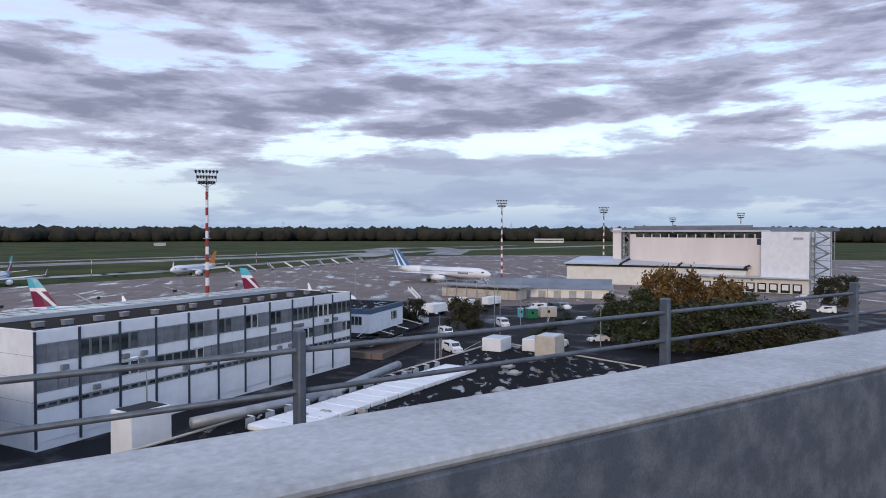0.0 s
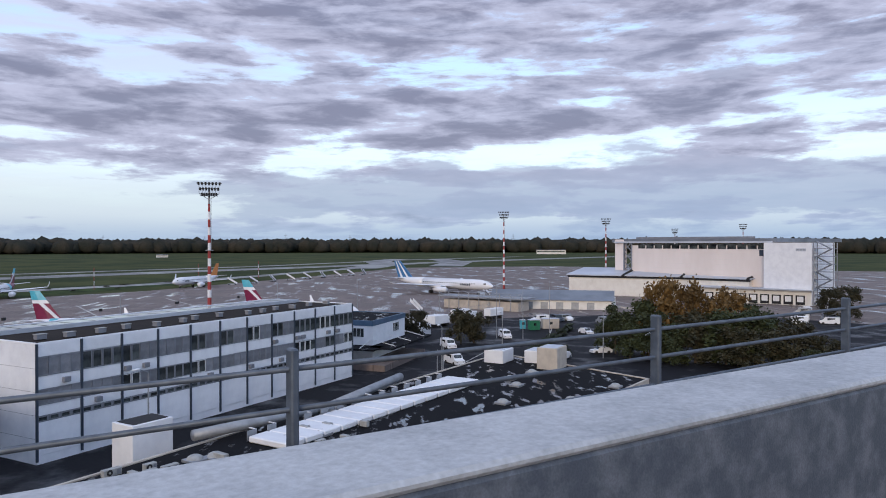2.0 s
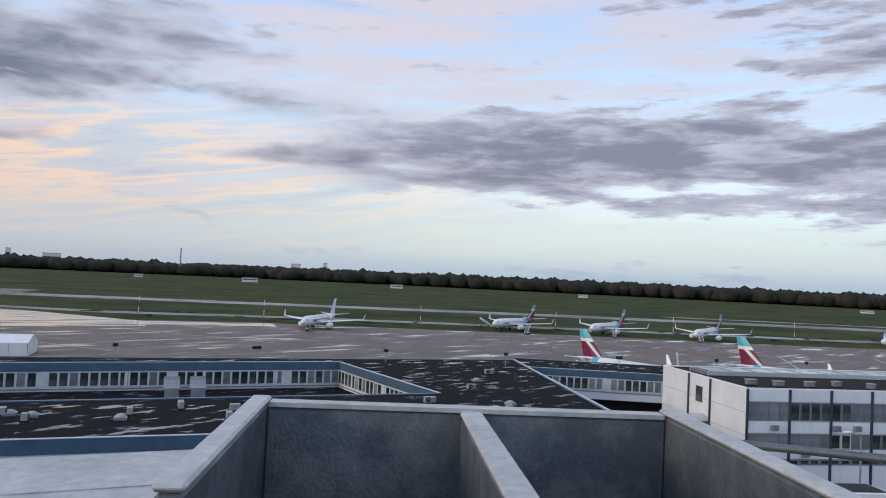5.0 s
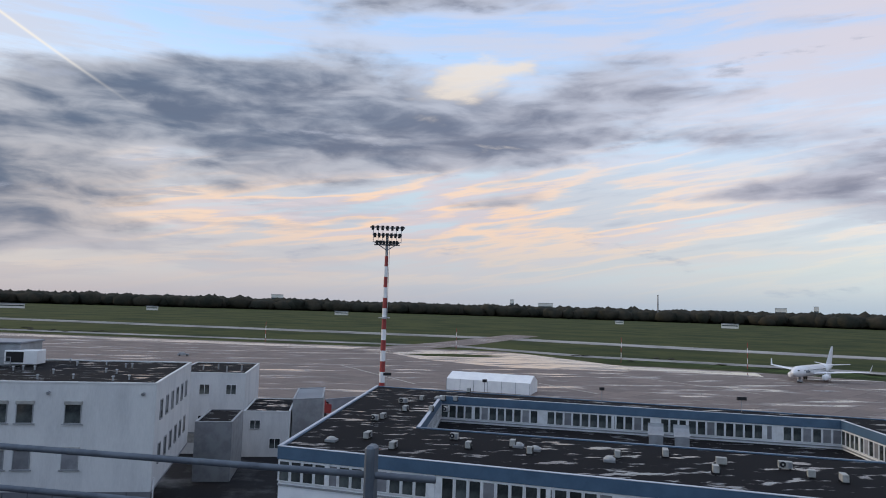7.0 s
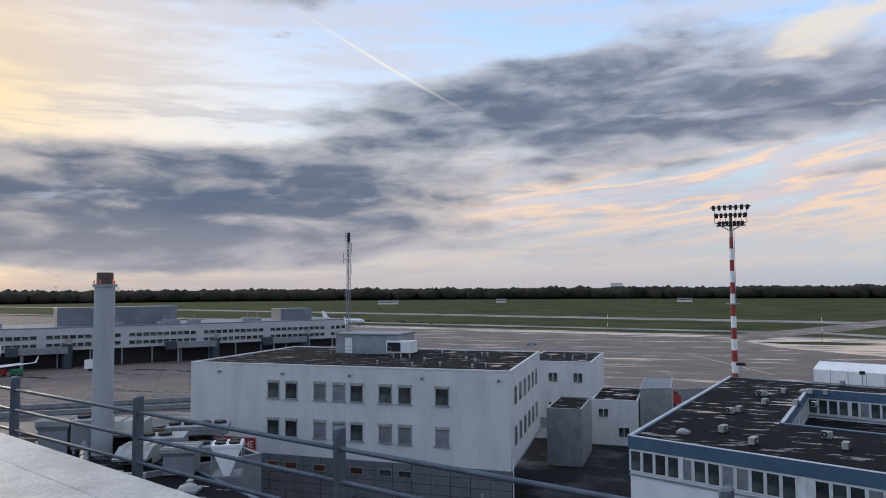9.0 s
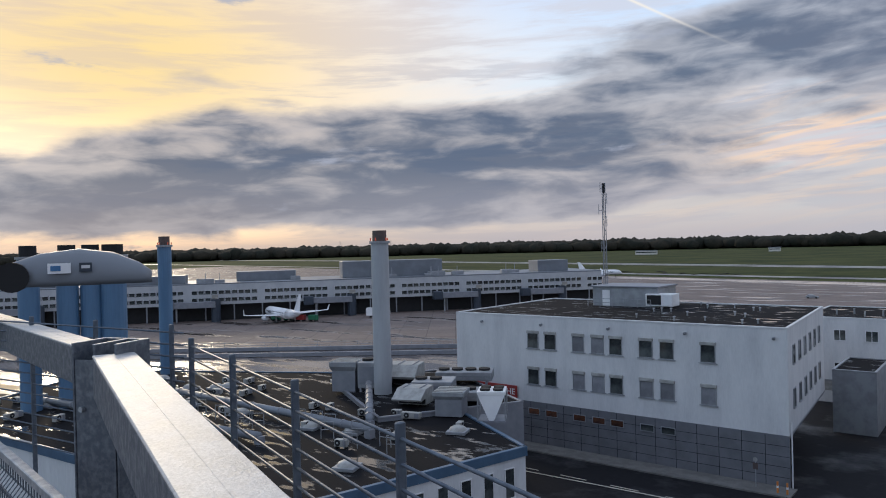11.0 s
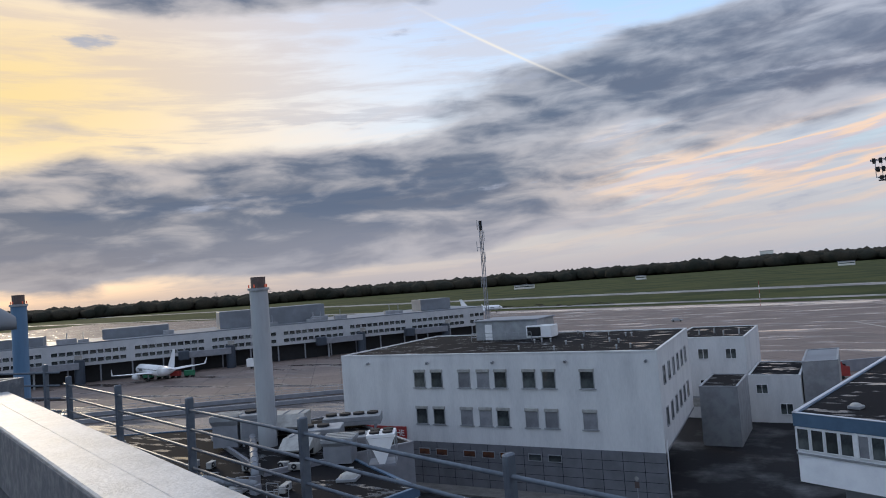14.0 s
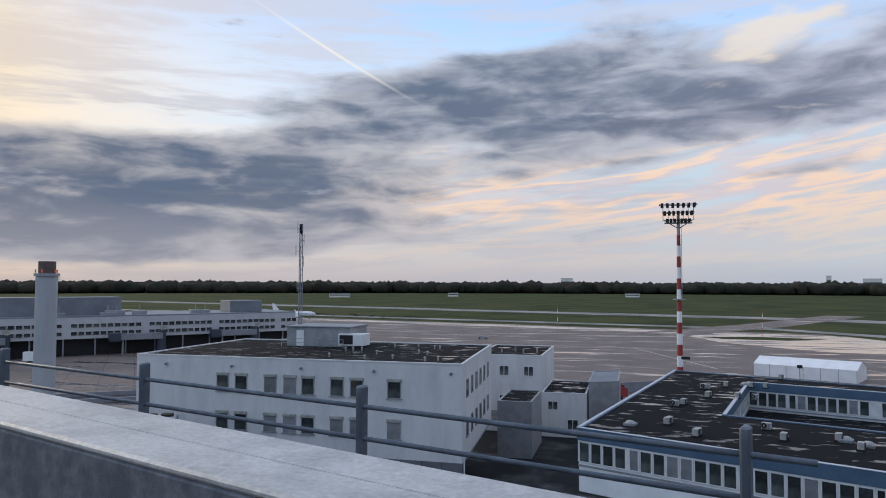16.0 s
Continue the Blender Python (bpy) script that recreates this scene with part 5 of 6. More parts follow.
for x in (118, 170, 214, 258, 290):
    jb = thing("jet_bridge", "grey boarding bridge standing off the terminal", "boarding bridge", m @ pose(x, 0, 0))
    part("rotunda", B(tube, (0, -2.2, 0), (0, -2.2, 7.2), 1.5, n=12), DARKBLUE, jb)
    part("tunnel", B(box, -13, 0, -4.2, -2.2, 4.6, 6.6, 0.1), GREYCLAD, jb)
    part("cab_head", B(box, -16, -12.8, -4.8, -1.6, 4.2, 7.0, 0.2), DARKBLUE, jb)
    part("leg", B(tube, (-12, -3.2, 0), (-12, -3.2, 4.6), 0.3), GREYSTEEL, jb)
    part("warning_sign", B(box, -1, 1, -4.9, -4.7, 7.6, 8.8), YELLOWLINE, jb)
ct = thing("control_tower", "grey control tower with a dark glazed cab", "tower", m @ pose(116, 60, 0))
part("shaft", B(tube, (0, 0, 0), (0, 0, 21), 3.2, n=12), GREYSTEEL, ct)
part("cab", B(tube, (0, 0, 21), (0, 0, 24), 3.6, 4.6, n=12), GLASS, ct)
part("roof", B(tube, (0, 0, 24), (0, 0, 24.8), 5.0, n=12), GREYSTEEL, ct)

# plant building with flues under the deck
PB = [(-33.4, 26.0), (-28.6, 44.6), (-58, 62), (-92, 44), (-80, 22)]
pb = building("plant_building", PB, 8.0, RENDER, BITUMEN, "low plant building with blue roof edge and cluttered roof", fascia=BLUE, fh=0.7)
m, n = along(PB[0], PB[1])
for k in range(9):
    window(pb, m, 1.6 + k * 2.0, 5.6, 0.95, 2.2)
hall = building("plant_upper", [(-43, 44), (-36, 56), (-53, 66), (-60, 54)], 8.2, GREYCLAD, BITUMEN, "raised grey plant enclosure with equipment on its roof")
for (x, y, z, w, d, h, a, lab) in ((-45, 54, 8.2, 4, 3, 1.6, 30, "grey cooling unit with fans"), (-40.5, 53, 8.2, 3.4, 2.6, 1.25, 30, "grey ventilation tower on the plant roof"), (-52, 53, 8.2, 3, 3, 3.0, 30, "grey ventilation box on the plant roof"), (-46.5, 61, 8.2, 6, 3, 1.3, 30, "long cooling unit with round fans")):
    u = thing("cooling_unit", lab, "cooling unit", pose(x, y, z, 0, 0, a))
    part("casing", B(box, -w / 2, w / 2, -d / 2, d / 2, 0.4, h, 0.06), WHITE if "white" in lab else GREYSTEEL, u)
    for i in range(max(1, int(w / 1.5))):
        part("fan_ring", B(tube, (-w / 2 + 0.75 + 1.45 * i, 0, h), (-w / 2 + 0.75 + 1.45 * i, 0, h + 0.22), 0.6, n=14), DARK, u)
    for s in (-1, 1):
        part("skid", B(box, s * w * 0.4 - 0.1, s * w * 0.4 + 0.1, -d / 2, d / 2, 0, 0.4), GREYCLAD, u)
    part("louvre", B(box, -w / 2 + 0.2, w / 2 - 0.2, -d / 2 - 0.04, -d / 2, 0.8, h - 0.4), GREYCLAD, u)


def v_cooler(x, y, z, w, h, a):
    u = thing("v_shaped_cooler", "white V-shaped cooler with four round fans on top", "cooling unit", pose(x, y, z, 0, 0, a))
    part("frame", B(box, -w / 2, w / 2, -w / 2, w / 2, 0, 0.16), GREYCLAD, u)
    b = bmesh.new()
    loft(b, [[(-0.22, s * w / 2, 0.16), (0.22, s * w / 2, 0.16), (w / 2, s * w / 2, h - 0.3), (-w / 2, s * w / 2, h - 0.3)] for s in (-1, 1)])
    part("coil_body", b, WHITE, u)
    part("fan_deck", B(box, -w / 2 - 0.04, w / 2 + 0.04, -w / 2 - 0.04, w / 2 + 0.04, h - 0.3, h, 0.03), WHITE, u)
    for i in (-1, 1):
        for j in (-1, 1):
            part("fan_ring", B(tube, (i * w * 0.24, j * w * 0.24, h), (i * w * 0.24, j * w * 0.24, h + 0.16), w * 0.19, n=14), DARK, u)
            part("post", B(box, i * w / 2 - 0.05, i * w / 2 + 0.05, j * w / 2 - 0.05, j * w / 2 + 0.05, 0.16, h - 0.3), GREYSTEEL, u)


def air_hood(x, y, z, w, d, h, a):
    u = thing("air_handler_hood", "pale grey air handler with a sloped intake hood", "air handler", pose(x, y, z, 0, 0, a))
    part("casing", B(box, -w / 2, w / 2, -d / 2, d / 2, 0.2, h, 0.04), ACGREY, u)
    b = bmesh.new()
    loft(b, [[(q, -d / 2, h), (q, -d / 2 - 1.5, h * 0.55), (q, -d / 2 - 1.4, h * 0.45), (q, -d / 2, h * 0.5)] for q in (-w / 2, w / 2)])
    part("hood", b, ACGREY, u, "pale sloped hood")
    part("intake", B(box, -w / 2 + 0.1, w / 2 - 0.1, -d / 2 - 0.05, -d / 2 - 0.01, 0.3, h * 0.45), DARK, u)
    for q in np.linspace(-w / 2 + 0.6, w / 2 - 0.6, max(2, int(w / 1.2))):
        part("panel_joint", B(box, q - 0.03, q + 0.03, d / 2, d / 2 + 0.03, 0.25, h - 0.1), DARK, u)
        part("rib", B(box, q - 0.04, q + 0.04, -d / 2, d / 2, h, h + 0.08), GREYCLAD, u)


def vent_tower(x, y, z, w, h, a):
    u = thing("vent_tower", "grey ventilation tower with a flared louvred head", "ventilation tower", pose(x, y, z, 0, 0, a))
    part("shaft", B(box, -w / 2, w / 2, -w / 2, w / 2, 0, h * 0.7), GREYCLAD, u)
    b = bmesh.new()
    loft(b, [[(-r, -r, q), (r, -r, q), (r, r, q), (-r, r, q)] for q, r in ((h * 0.7, w / 2), (h * 0.85, w * 0.58), (h, w * 0.58))])
    part("head", b, GREYSTEEL, u)
    for k in range(4):
        part("louvre", B(box, -w * 0.54, w * 0.54, w * (-0.48 + k * 0.27), w * (-0.36 + k * 0.27), h, h + 0.08), ACGREY, u)


v_cooler(-35.4, 50.2, 7.9, 2.3, 2.6, 30)
air_hood(-43.9, 50.0, 8.2, 2.8, 2.0, 1.7, 20)
air_hood(-51.5, 56.5, 8.2, 4.4, 2.4, 2.3, 25)
vent_tower(-39.4, 49.6, 8.0, 2.4, 2.1, 25)
vent_tower(-54.5, 51.5, 8.2, 2.5, 3.0, 25)
for k in range(18):
    x, y = -66 + k * 1.8, 34 + rng.uniform(-2, 3) + k * 0.3
    u = thing("pipe_frame", "thin grey pipe frame standing on the plant roof", "pipe frame", pose(x, y, 7.95, 0, 0, rng.uniform(0, 40)), "pipe frames on the plant roof")
    for e in (-0.5, 0.5):
        part("post", B(tube, (e, 0, 0), (e, 0, 1.3), 0.035, n=6), GREYSTEEL, u)
    for q in (0.7, 1.3):
        part("rail", B(tube, (-0.5, 0, q), (0.5, 0, q), 0.03, n=6), GREYSTEEL, u)
for k in range(54):
    x, y = rng.uniform(-84, -34), rng.uniform(26, 50)
    if y > 34 + (x + 84) * 0.55 + 8 or x > -34 + (y - 26) * 0.25 - 3:
        continue
    if k % 3 == 0:
        skylight((x, y, 8.0 - 0.1), 20, 1.6)
    else:
        ac_unit((x, y, 7.9), rng.choice((20, 110)), rng.uniform(1.0, 2.4), "pale ventilation unit on the wet plant roof")
for a, b in (((-40, 40, 8.6), (-70, 40, 8.6)), ((-46, 34, 8.5), (-78, 30, 8.5)), ((-42, 42, 8.6), (-50, 50, 9.5))):
    u = thing("roof_duct", "thick grey duct lying over the plant roof", "duct")
    part("duct_pipe", B(tube, a, b, 0.33, n=10), SLATE, u, smooth=True)
    for q in np.linspace(0.1, 0.9, 7):
        c = Vector(a).lerp(Vector(b), q)
        part("duct_flange", B(tube, c - (Vector(b) - Vector(a)).normalized() * 0.06, c + (Vector(b) - Vector(a)).normalized() * 0.06, 0.39, n=10), GREYCLAD, u)
    part("duct_support", B(box, a[0] - 0.3, a[0] + 0.3, a[1] - 0.3, a[1] + 0.3, 7.9, a[2]), GREYCLAD, u)


def flue(x, y, z0, z1, r, material, label, lights=True):
    u = thing("flue", label, "chimney", pose(x, y, 0))
    part("shaft", B(tube, (0, 0, z0), (0, 0, z1 - 1.2), r * 1.02, r, n=20), material, u, smooth=False)
    part("collar", B(tube, (0, 0, z1 - 1.3), (0, 0, z1 - 1.05), r * 1.18, n=20), GREYSTEEL, u)
    part("mouth", B(tube, (0, 0, z1 - 1.05), (0, 0, z1), r * 0.8, n=16), DARK if not lights else RUSTY, u)
    if lights:
        for k in range(5):
            a = k * math.tau / 5
            part("lamp", B(tube, (r * 1.02 * math.cos(a), r * 1.02 * math.sin(a), z1 - 1.0), (r * 1.02 * math.cos(a), r * 1.02 * math.sin(a), z1 - 0.72), 0.06), LAMPGLOW, u, "red obstruction lamp")
    return u


flue(-49.9, 51.9, 8, 24.5, 0.88, CHIMNEY, "tall pale grey round flue with red lamps at its top")
flue(-82.3, 47.4, 0, 24.8, 0.82, STACK, "slim blue round flue with red lamps")
for x, y, r in ((-74.6, 28.8, 0.95), (-73.4, 31.9, 1.0), (-72.5, 33.8, 1.0), (-71.6, 35.6, 1.25)):
    flue(x, y, 0, 23.8, r, STACK, "thick blue round flue beside others", False)

# white tent hall on the apron
tt = thing("tent_hall", "white tent hall with a pitched fabric roof", "tent", pose(41.5, 193.5, 0, 0, 0, -26))
b = bmesh.new()
loft(b, [[(x, -5, 0), (x, -5, 3.0), (x, 0, 4.6), (x, 5, 3.0), (x, 5, 0)] for x in (-11.5, 11.5)])
part("fabric", b, WHITE, tt)
for k in range(7):
    part("frame_rib", B(box, -11.5 + k * 3.8, -11.4 + k * 3.8, -5.05, -4.98, 0, 3.0), GREYSTEEL, tt)


# ---- aircraft ----
def ring_at(x, r, z, squash=1.0, n=16):
    return [(x, r * math.cos(k * math.tau / n), z + r * squash * math.sin(k * math.tau / n)) for k in range(n)]


def wing_mesh(root, tip, thick, z_root, z_tip):
    """A flat tapered surface from a root chord (x0, x1, y) to a tip chord."""
    b = bmesh.new()
    rows = []
    for (x0, x1, y), z, t in ((root, z_root, thick), (tip, z_tip, thick * 0.35)):
        c = x1 - x0
        rows.append([(x0, y, z), (x0 + c * 0.3, y, z + t * 0.4), (x0 + c * 0.75, y, z + t * 0.6), (x1, y, z + t * 0.1), (x0 + c * 0.7, y, z - t * 0.4)])
    loft(b, rows)
    return b


def airliner(m, livery, label, s=1.0, big=False):
    root = thing("airliner", label, "aircraft", m @ Matrix.Scale(s, 4), "parked aircraft")
    prof = [(18.8, 0.05, 3.2), (18.5, 0.55, 3.25), (17.8, 1.05, 3.38), (16.6, 1.55, 3.5), (14.8, 1.92, 3.6), (12.5, 1.98, 3.62), (-6, 1.98, 3.62), (-10, 1.75, 3.85), (-14, 1.15, 4.3), (-17.4, 0.5, 4.75), (-18.7, 0.18, 4.9)]
    fw_, aft = prof[:7], prof[6:]
    b = bmesh.new()
    loft(b, [ring_at(*p) for p in fw_])
    part("fuselage", b, PLANEWHITE, root, smooth=True)
    b = bmesh.new()
    loft(b, [ring_at(*p) for p in aft])
    part("tail_cone", b, BURGUNDY if livery == "wine" and "stand" in label else PLANEWHITE, root, smooth=True)
    if livery == "wine":
        b = bmesh.new()
        loft(b, [ring_at(x - (5.5 if "building" in label else 0.0), (2.0 if "stand" in label else 1.45) - 0.02 * abs(x + 6.5), 3.63 if "stand" in label else 4.1) for x in (-4.6, -5.6, -6.8, -8.2)], False)
        part("livery_band", b, TEAL, root, smooth=True)
        fin_parts = (("fin_base", BURGUNDY, 0.0, 0.56), ("fin_band", PLANEWHITE, 0.56, 0.68), ("fin_tip", TEAL, 0.68, 1.0))
    elif livery == "stripe":
        fin_parts = (("fin_panel", PLANEWHITE, 0, 1.0),)
    elif livery == "orange":
        fin_parts = (("fin_panel", ORANGE, 0, 1.0),)
    else:
        fin_parts = (("fin_panel", PLANEWHITE, 0, 1.0),)

    def fin_row(k, lead=0.0, trail=1.0, t=0.16):
        z = 5.2 + 6.6 * k
        x1, x0 = -11.2 - 5.3 * k, -17.2 - 1.7 * k
        a, c = x1 + (x0 - x1) * lead, x1 + (x0 - x1) * trail
        return [(a, 0, z), ((a + c) / 2, t, z), (c, 0, z), ((a + c) / 2, -t, z)]
    for nm, mt, k0, k1 in fin_parts:
        b = bmesh.new()
        loft(b, [fin_row(k0), fin_row(k1)])
        part(nm, b, mt, root)
    if livery == "wine":
        for side in (-1, 1):
            b = bmesh.new()
            loft(b, [[(p[0], side * y, p[2]) for p, y in zip((r[0], r[2], r[2], r[0]), (0.0, 0.0, 0.2, 0.2))] for r in (fin_row(-0.02, 0.02, 0.18), fin_row(0.56, 0.34, 0.62))])
            part("fin_stripe", b, PLANEWHITE, root)
    if livery == "stripe":
        for a, c in ((0.0, 0.24), (0.42, 0.66), (0.84, 1.0)):
            b = bmesh.new()
            loft(b, [[(p[0], y, p[2]) for p, y in zip((r[0], r[2], r[2], r[0]), (0.21, 0.21, -0.21, -0.21))] for r in (fin_row(0.0, a, c), fin_row(1.0, a, c))])
            part("fin_stripe", b, DEEPBLUE, root)
    for side in (-1, 1):
        part("wing", wing_mesh((5.5, -1.6, side * 1.6), (-3.4, -5.0, side * 16.8), 0.8, 2.7, 4.1), PLANEWHITE, root)
        part("tailplane", wing_mesh((-13.6, -17.0, side * 0.6), (-16.9, -18.2, side * 6.2), 0.4, 4.9, 5.5), PLANEWHITE, root)
        b = bmesh.new()
        tipz = 4.6 if livery == "stripe" else 6.4
        loft(b, [[(-3.6, side * 16.8, 4.1), (-5.0, side * 16.8, 4.15), (-5.0, side * 16.9, 4.15), (-3.6, side * 16.9, 4.1)], [(-5.0, side * 17.3, tipz), (-5.5, side * 17.3, tipz), (-5.5, side * 17.35, tipz), (-5.0, side * 17.35, tipz)]])
        part("winglet", b, PLANEWHITE, root)
        b = bmesh.new()
        loft(b, [[(x, side * 5.75 + r * math.cos(k * math.tau / 14), 1.75 + r * math.sin(k * math.tau / 14)) for k in range(14)] for x, r in ((6.4, 0.85), (6.0, 1.05), (4.0, 1.1), (2.4, 0.85), (1.6, 0.5))])
        part("engine", b, PLANEWHITE, root, smooth=True)
        part("pylon", B(box, 0.5, 4.4, side * 5.75 - 0.12, side * 5.75 + 0.12, 2.5, 3.3), PLANEWHITE, root)
        part("main_gear", B(tube, (-1.2, side * 3.4, 0.5), (-1.2, side * 3.4, 2.8), 0.2), GREYSTEEL, root)
        for d in (-0.35, 0.35):
            part("wheel", B(tube, (-1.2, side * 3.4 + d - 0.17, 0.55), (-1.2, side * 3.4 + d + 0.17, 0.55), 0.55, n=14), TYRE, root)
        part("cockpit_window", B(box, 16.55, 17.15, side * 1.25 - 0.35, side * 1.25 + 0.22, 3.95, 4.35, 0.05), GLASS, root)
        for k in range(24):
            part("cabin_window", cabin_mesh, None, root, "", pose(13.6 - k * 0.82, side * 1.93, 4.05))
        for k in range(6):
            part("livery_lettering", B(box, 8.6 + k * 0.62, 9.05 + k * 0.62, side * 1.965 - 0.03, side * 1.965 + 0.03, 3.3, 3.85), DARKBLUE if livery != "wine" else BURGUNDY, root)
    part("nose_gear", B(tube, (13.6, 0, 0.4), (13.6, 0, 1.9), 0.14), GREYSTEEL, root)
    part("wheel", B(tube, (13.6, -0.3, 0.4), (13.6, 0.3, 0.4), 0.4, n=14), TYRE, root)
    return root


cabin_mesh = to_mesh(B(box, -0.13, 0.13, -0.05, 0.05, -0.17, 0.17), "cabin_window", GLASS)


def heading(dx, dy):
    return math.degrees(math.atan2(dy, dx))


WINE = "white airliner with a wine-red and light blue tail"
for x, y, dx, dy in ((138.2, 95.8, 0.014, -1.0), (165.1, 70.7, -0.07, -0.998), (208.2, 35.5, -0.31, -0.95)):
    airliner(pose(x, y, 0, 0, 0, heading(dx, dy)), "wine", WINE + " near the building")
for x, y in ((241, 231), (271, 207), (299.4, 175.3)):
    airliner(pose(x + 2, y, 0, 0, 0, heading(-0.975, -0.22)), "wine", WINE + " on a stand")
airliner(pose(376, 118, 0, 0, 0, heading(-0.94, 0.33)), "orange", "white airliner with an orange tail on a far stand")
airliner(pose(159, 246, 0, 0, 0, heading(-0.80, -0.60)), "plain", "all-white airliner on a far stand")
airliner(pose(328.6, -8.1, 0, 0, 0, heading(-0.68, -0.73)) @ Matrix.Diagonal((1.6, 1.4, 1.2, 1)), "stripe", "long white airliner with a blue and white striped tail")
airliner(pose(-180, 143, 0, 0, 0, heading(-0.92, 0.3)), "plain", "white jet standing at the terminal gate", 0.8)
airliner(pose(-215, 430, 0, 0, 0, heading(1, 0.12)), "plain", "white airliner on the far taxiway", 0.8)


# ---- floodlight masts ----
def floodmast(x, y, h, label, yaw=0.0, s=1.0):
    u = thing("floodlight_mast", label, "floodlight mast", pose(x, y, 0, 0, 0, yaw), "floodlight masts")
    n, z0 = 17, 0.0
    for k in range(n):
        z1 = z0 + (h - 5) / n
        r0, r1 = 0.54 - 0.30 * z0 / h, 0.54 - 0.30 * z1 / h
        part("mast_band", B(tube, (0, 0, z0), (0, 0, z1), r0 * s, r1 * s, n=10), RED if k % 2 == 0 else WHITE, u)
        z0 = z1
    part("mast_top", B(tube, (0, 0, h - 5), (0, 0, h - 1), 0.24 * s, n=8), GREYSTEEL, u)
    for z in (h - 2.6, h - 1.3, h):
        w = 1.9 + (z - h + 2.6) * 0.36
        part("frame_bar", B(box, -w * s, w * s, -1.0, -0.9, z - 0.06, z + 0.06), GREYCLAD, u)
        part("frame_bar", B(box, -w * s, w * s, 0.9, 1.0, z - 0.06, z + 0.06), GREYCLAD, u)
        for e in (-1, 1):
            part("frame_bar", B(box, e * w * s - 0.05, e * w * s + 0.05, -1.0, 1.0, z - 0.06, z + 0.06), GREYCLAD, u)
        for k in range(7):
            for yy in (-1.05, 1.05):
                part("floodlight", flood_mesh, None, u, "", pose(-w * s + (k + 0.5) * w * s / 3.5, yy, z - 0.1, 0, 0, 0 if yy < 0 else 180))
    for e in (-1, 1):
        part("frame_stay", B(tube, (0, 0, h - 4), (e * 2.2 * s, -0.9, h - 2.6), 0.08, n=5), GREYCLAD, u)
        part("frame_upright", B(box, e * 2.3 * s - 0.05, e * 2.3 * s + 0.05, -0.98, -0.88, h - 2.7, h + 0.1), GREYCLAD, u)
    for e in (-1.5, -0.75, 0.75, 1.5):
        part("frame_upright", B(box, e * s - 0.04, e * s + 0.04, -0.98, -0.90, h - 2.7, h + 0.1), GREYCLAD, u)
    part("rack_floor", B(box, -2.1 * s, 2.1 * s, -0.9, 0.9, h - 3.1, h - 3.0), GREYCLAD, u)
    part("service_ring", B(tube, (0, 0, h * 0.56), (0, 0, h * 0.56 + 0.15), 0.95 * s, n=10), GREYSTEEL, u)
    part("ladder", B(box, 0.42, 0.5, -0.2, 0.2, h * 0.56, h - 3), GREYSTEEL, u)
    return u


flood_mesh = to_mesh(B(box, -0.23, 0.23, -0.2, 0.16, -0.30, 0.30, 0.05), "floodlight", TYRE)
for x, y, h, yaw, s in ((175.7, 51.4, 37.2, -74, 1.0), (354.3, -39.8, 38.0, -96, 1.0), (406.9, -103.9, 36.4, -105, 1.0), (7.4, 124.8, 35.9, -3, 1.05), (528, -186, 33, -109, 0.9), (456, -205, 34.6, -114, 0.9)):
    floodmast(x, y, h, "tall red and white banded mast with a rack of floodlights", yaw, s)


# ---- trees ----
def crown_mesh(seed, material, h, r, leaf=0.34, count=3600):
    rg = np.random.default_rng(seed)
    tips = []
    for k in range(34):
        a, q = rg.uniform(0, math.tau), rg.uniform(0.15, 1.2)
        zz = rg.uniform(0.12, 0.97)
        rr = r * math.sqrt(max(0.05, 1 - ((zz - 0.52) / 0.52) ** 2)) * q
        tips.append((rr * math.cos(a), rr * math.sin(a), zz * h))
    tips = np.array(tips)
    c = tips[rg.integers(0, len(tips), count)] + rg.normal(0, 1, (count, 3)) * np.array([r * 0.13, r * 0.13, h * 0.055])
    u = rg.normal(0, 1, (count, 3))
    u /= np.linalg.norm(u, axis=1)[:, None]
    w = np.cross(u, rg.normal(0, 1, (count, 3)))
    w /= np.linalg.norm(w, axis=1)[:, None]
    sz = leaf * rg.uniform(0.5, 1.2, (count, 1))
    V = np.stack([c - u * sz, c + w * sz * 0.7, c + u * sz, c - w * sz * 0.7], 1).reshape(-1, 3)
    me = bpy.data.meshes.new("crown")
    me.from_pydata(V.tolist(), [], np.arange(count * 4).reshape(-1, 4).tolist())
    me.materials.append(material)
    return me, tips


@functools.lru_cache(None)
def tree_meshes(kind, seed):
    mt = {"green": LEAF, "gold": AUTUMN, "brown": BROWNLEAF}[kind]
    crown, tips = crown_mesh(seed, mt, 10.0, 3.9)
    b = bmesh.new()
    tube(b, (0, 0, 0), (0.1, 0, 3.2), 0.26, 0.19, 8)
    tube(b, (0.1, 0, 3.2), (0, 0.1, 7.8), 0.19, 0.06, 7)
    trunk = to_mesh(b, "trunk", BARK)
    limbs = [to_mesh(B(tube, (0.05, 0, min(2.6 + 0.25 * p[2], 6.5)), tuple(p), 0.09, 0.02, 5), "limb", BARK) for p in tips[:8]]
    return (crown, trunk, *limbs)


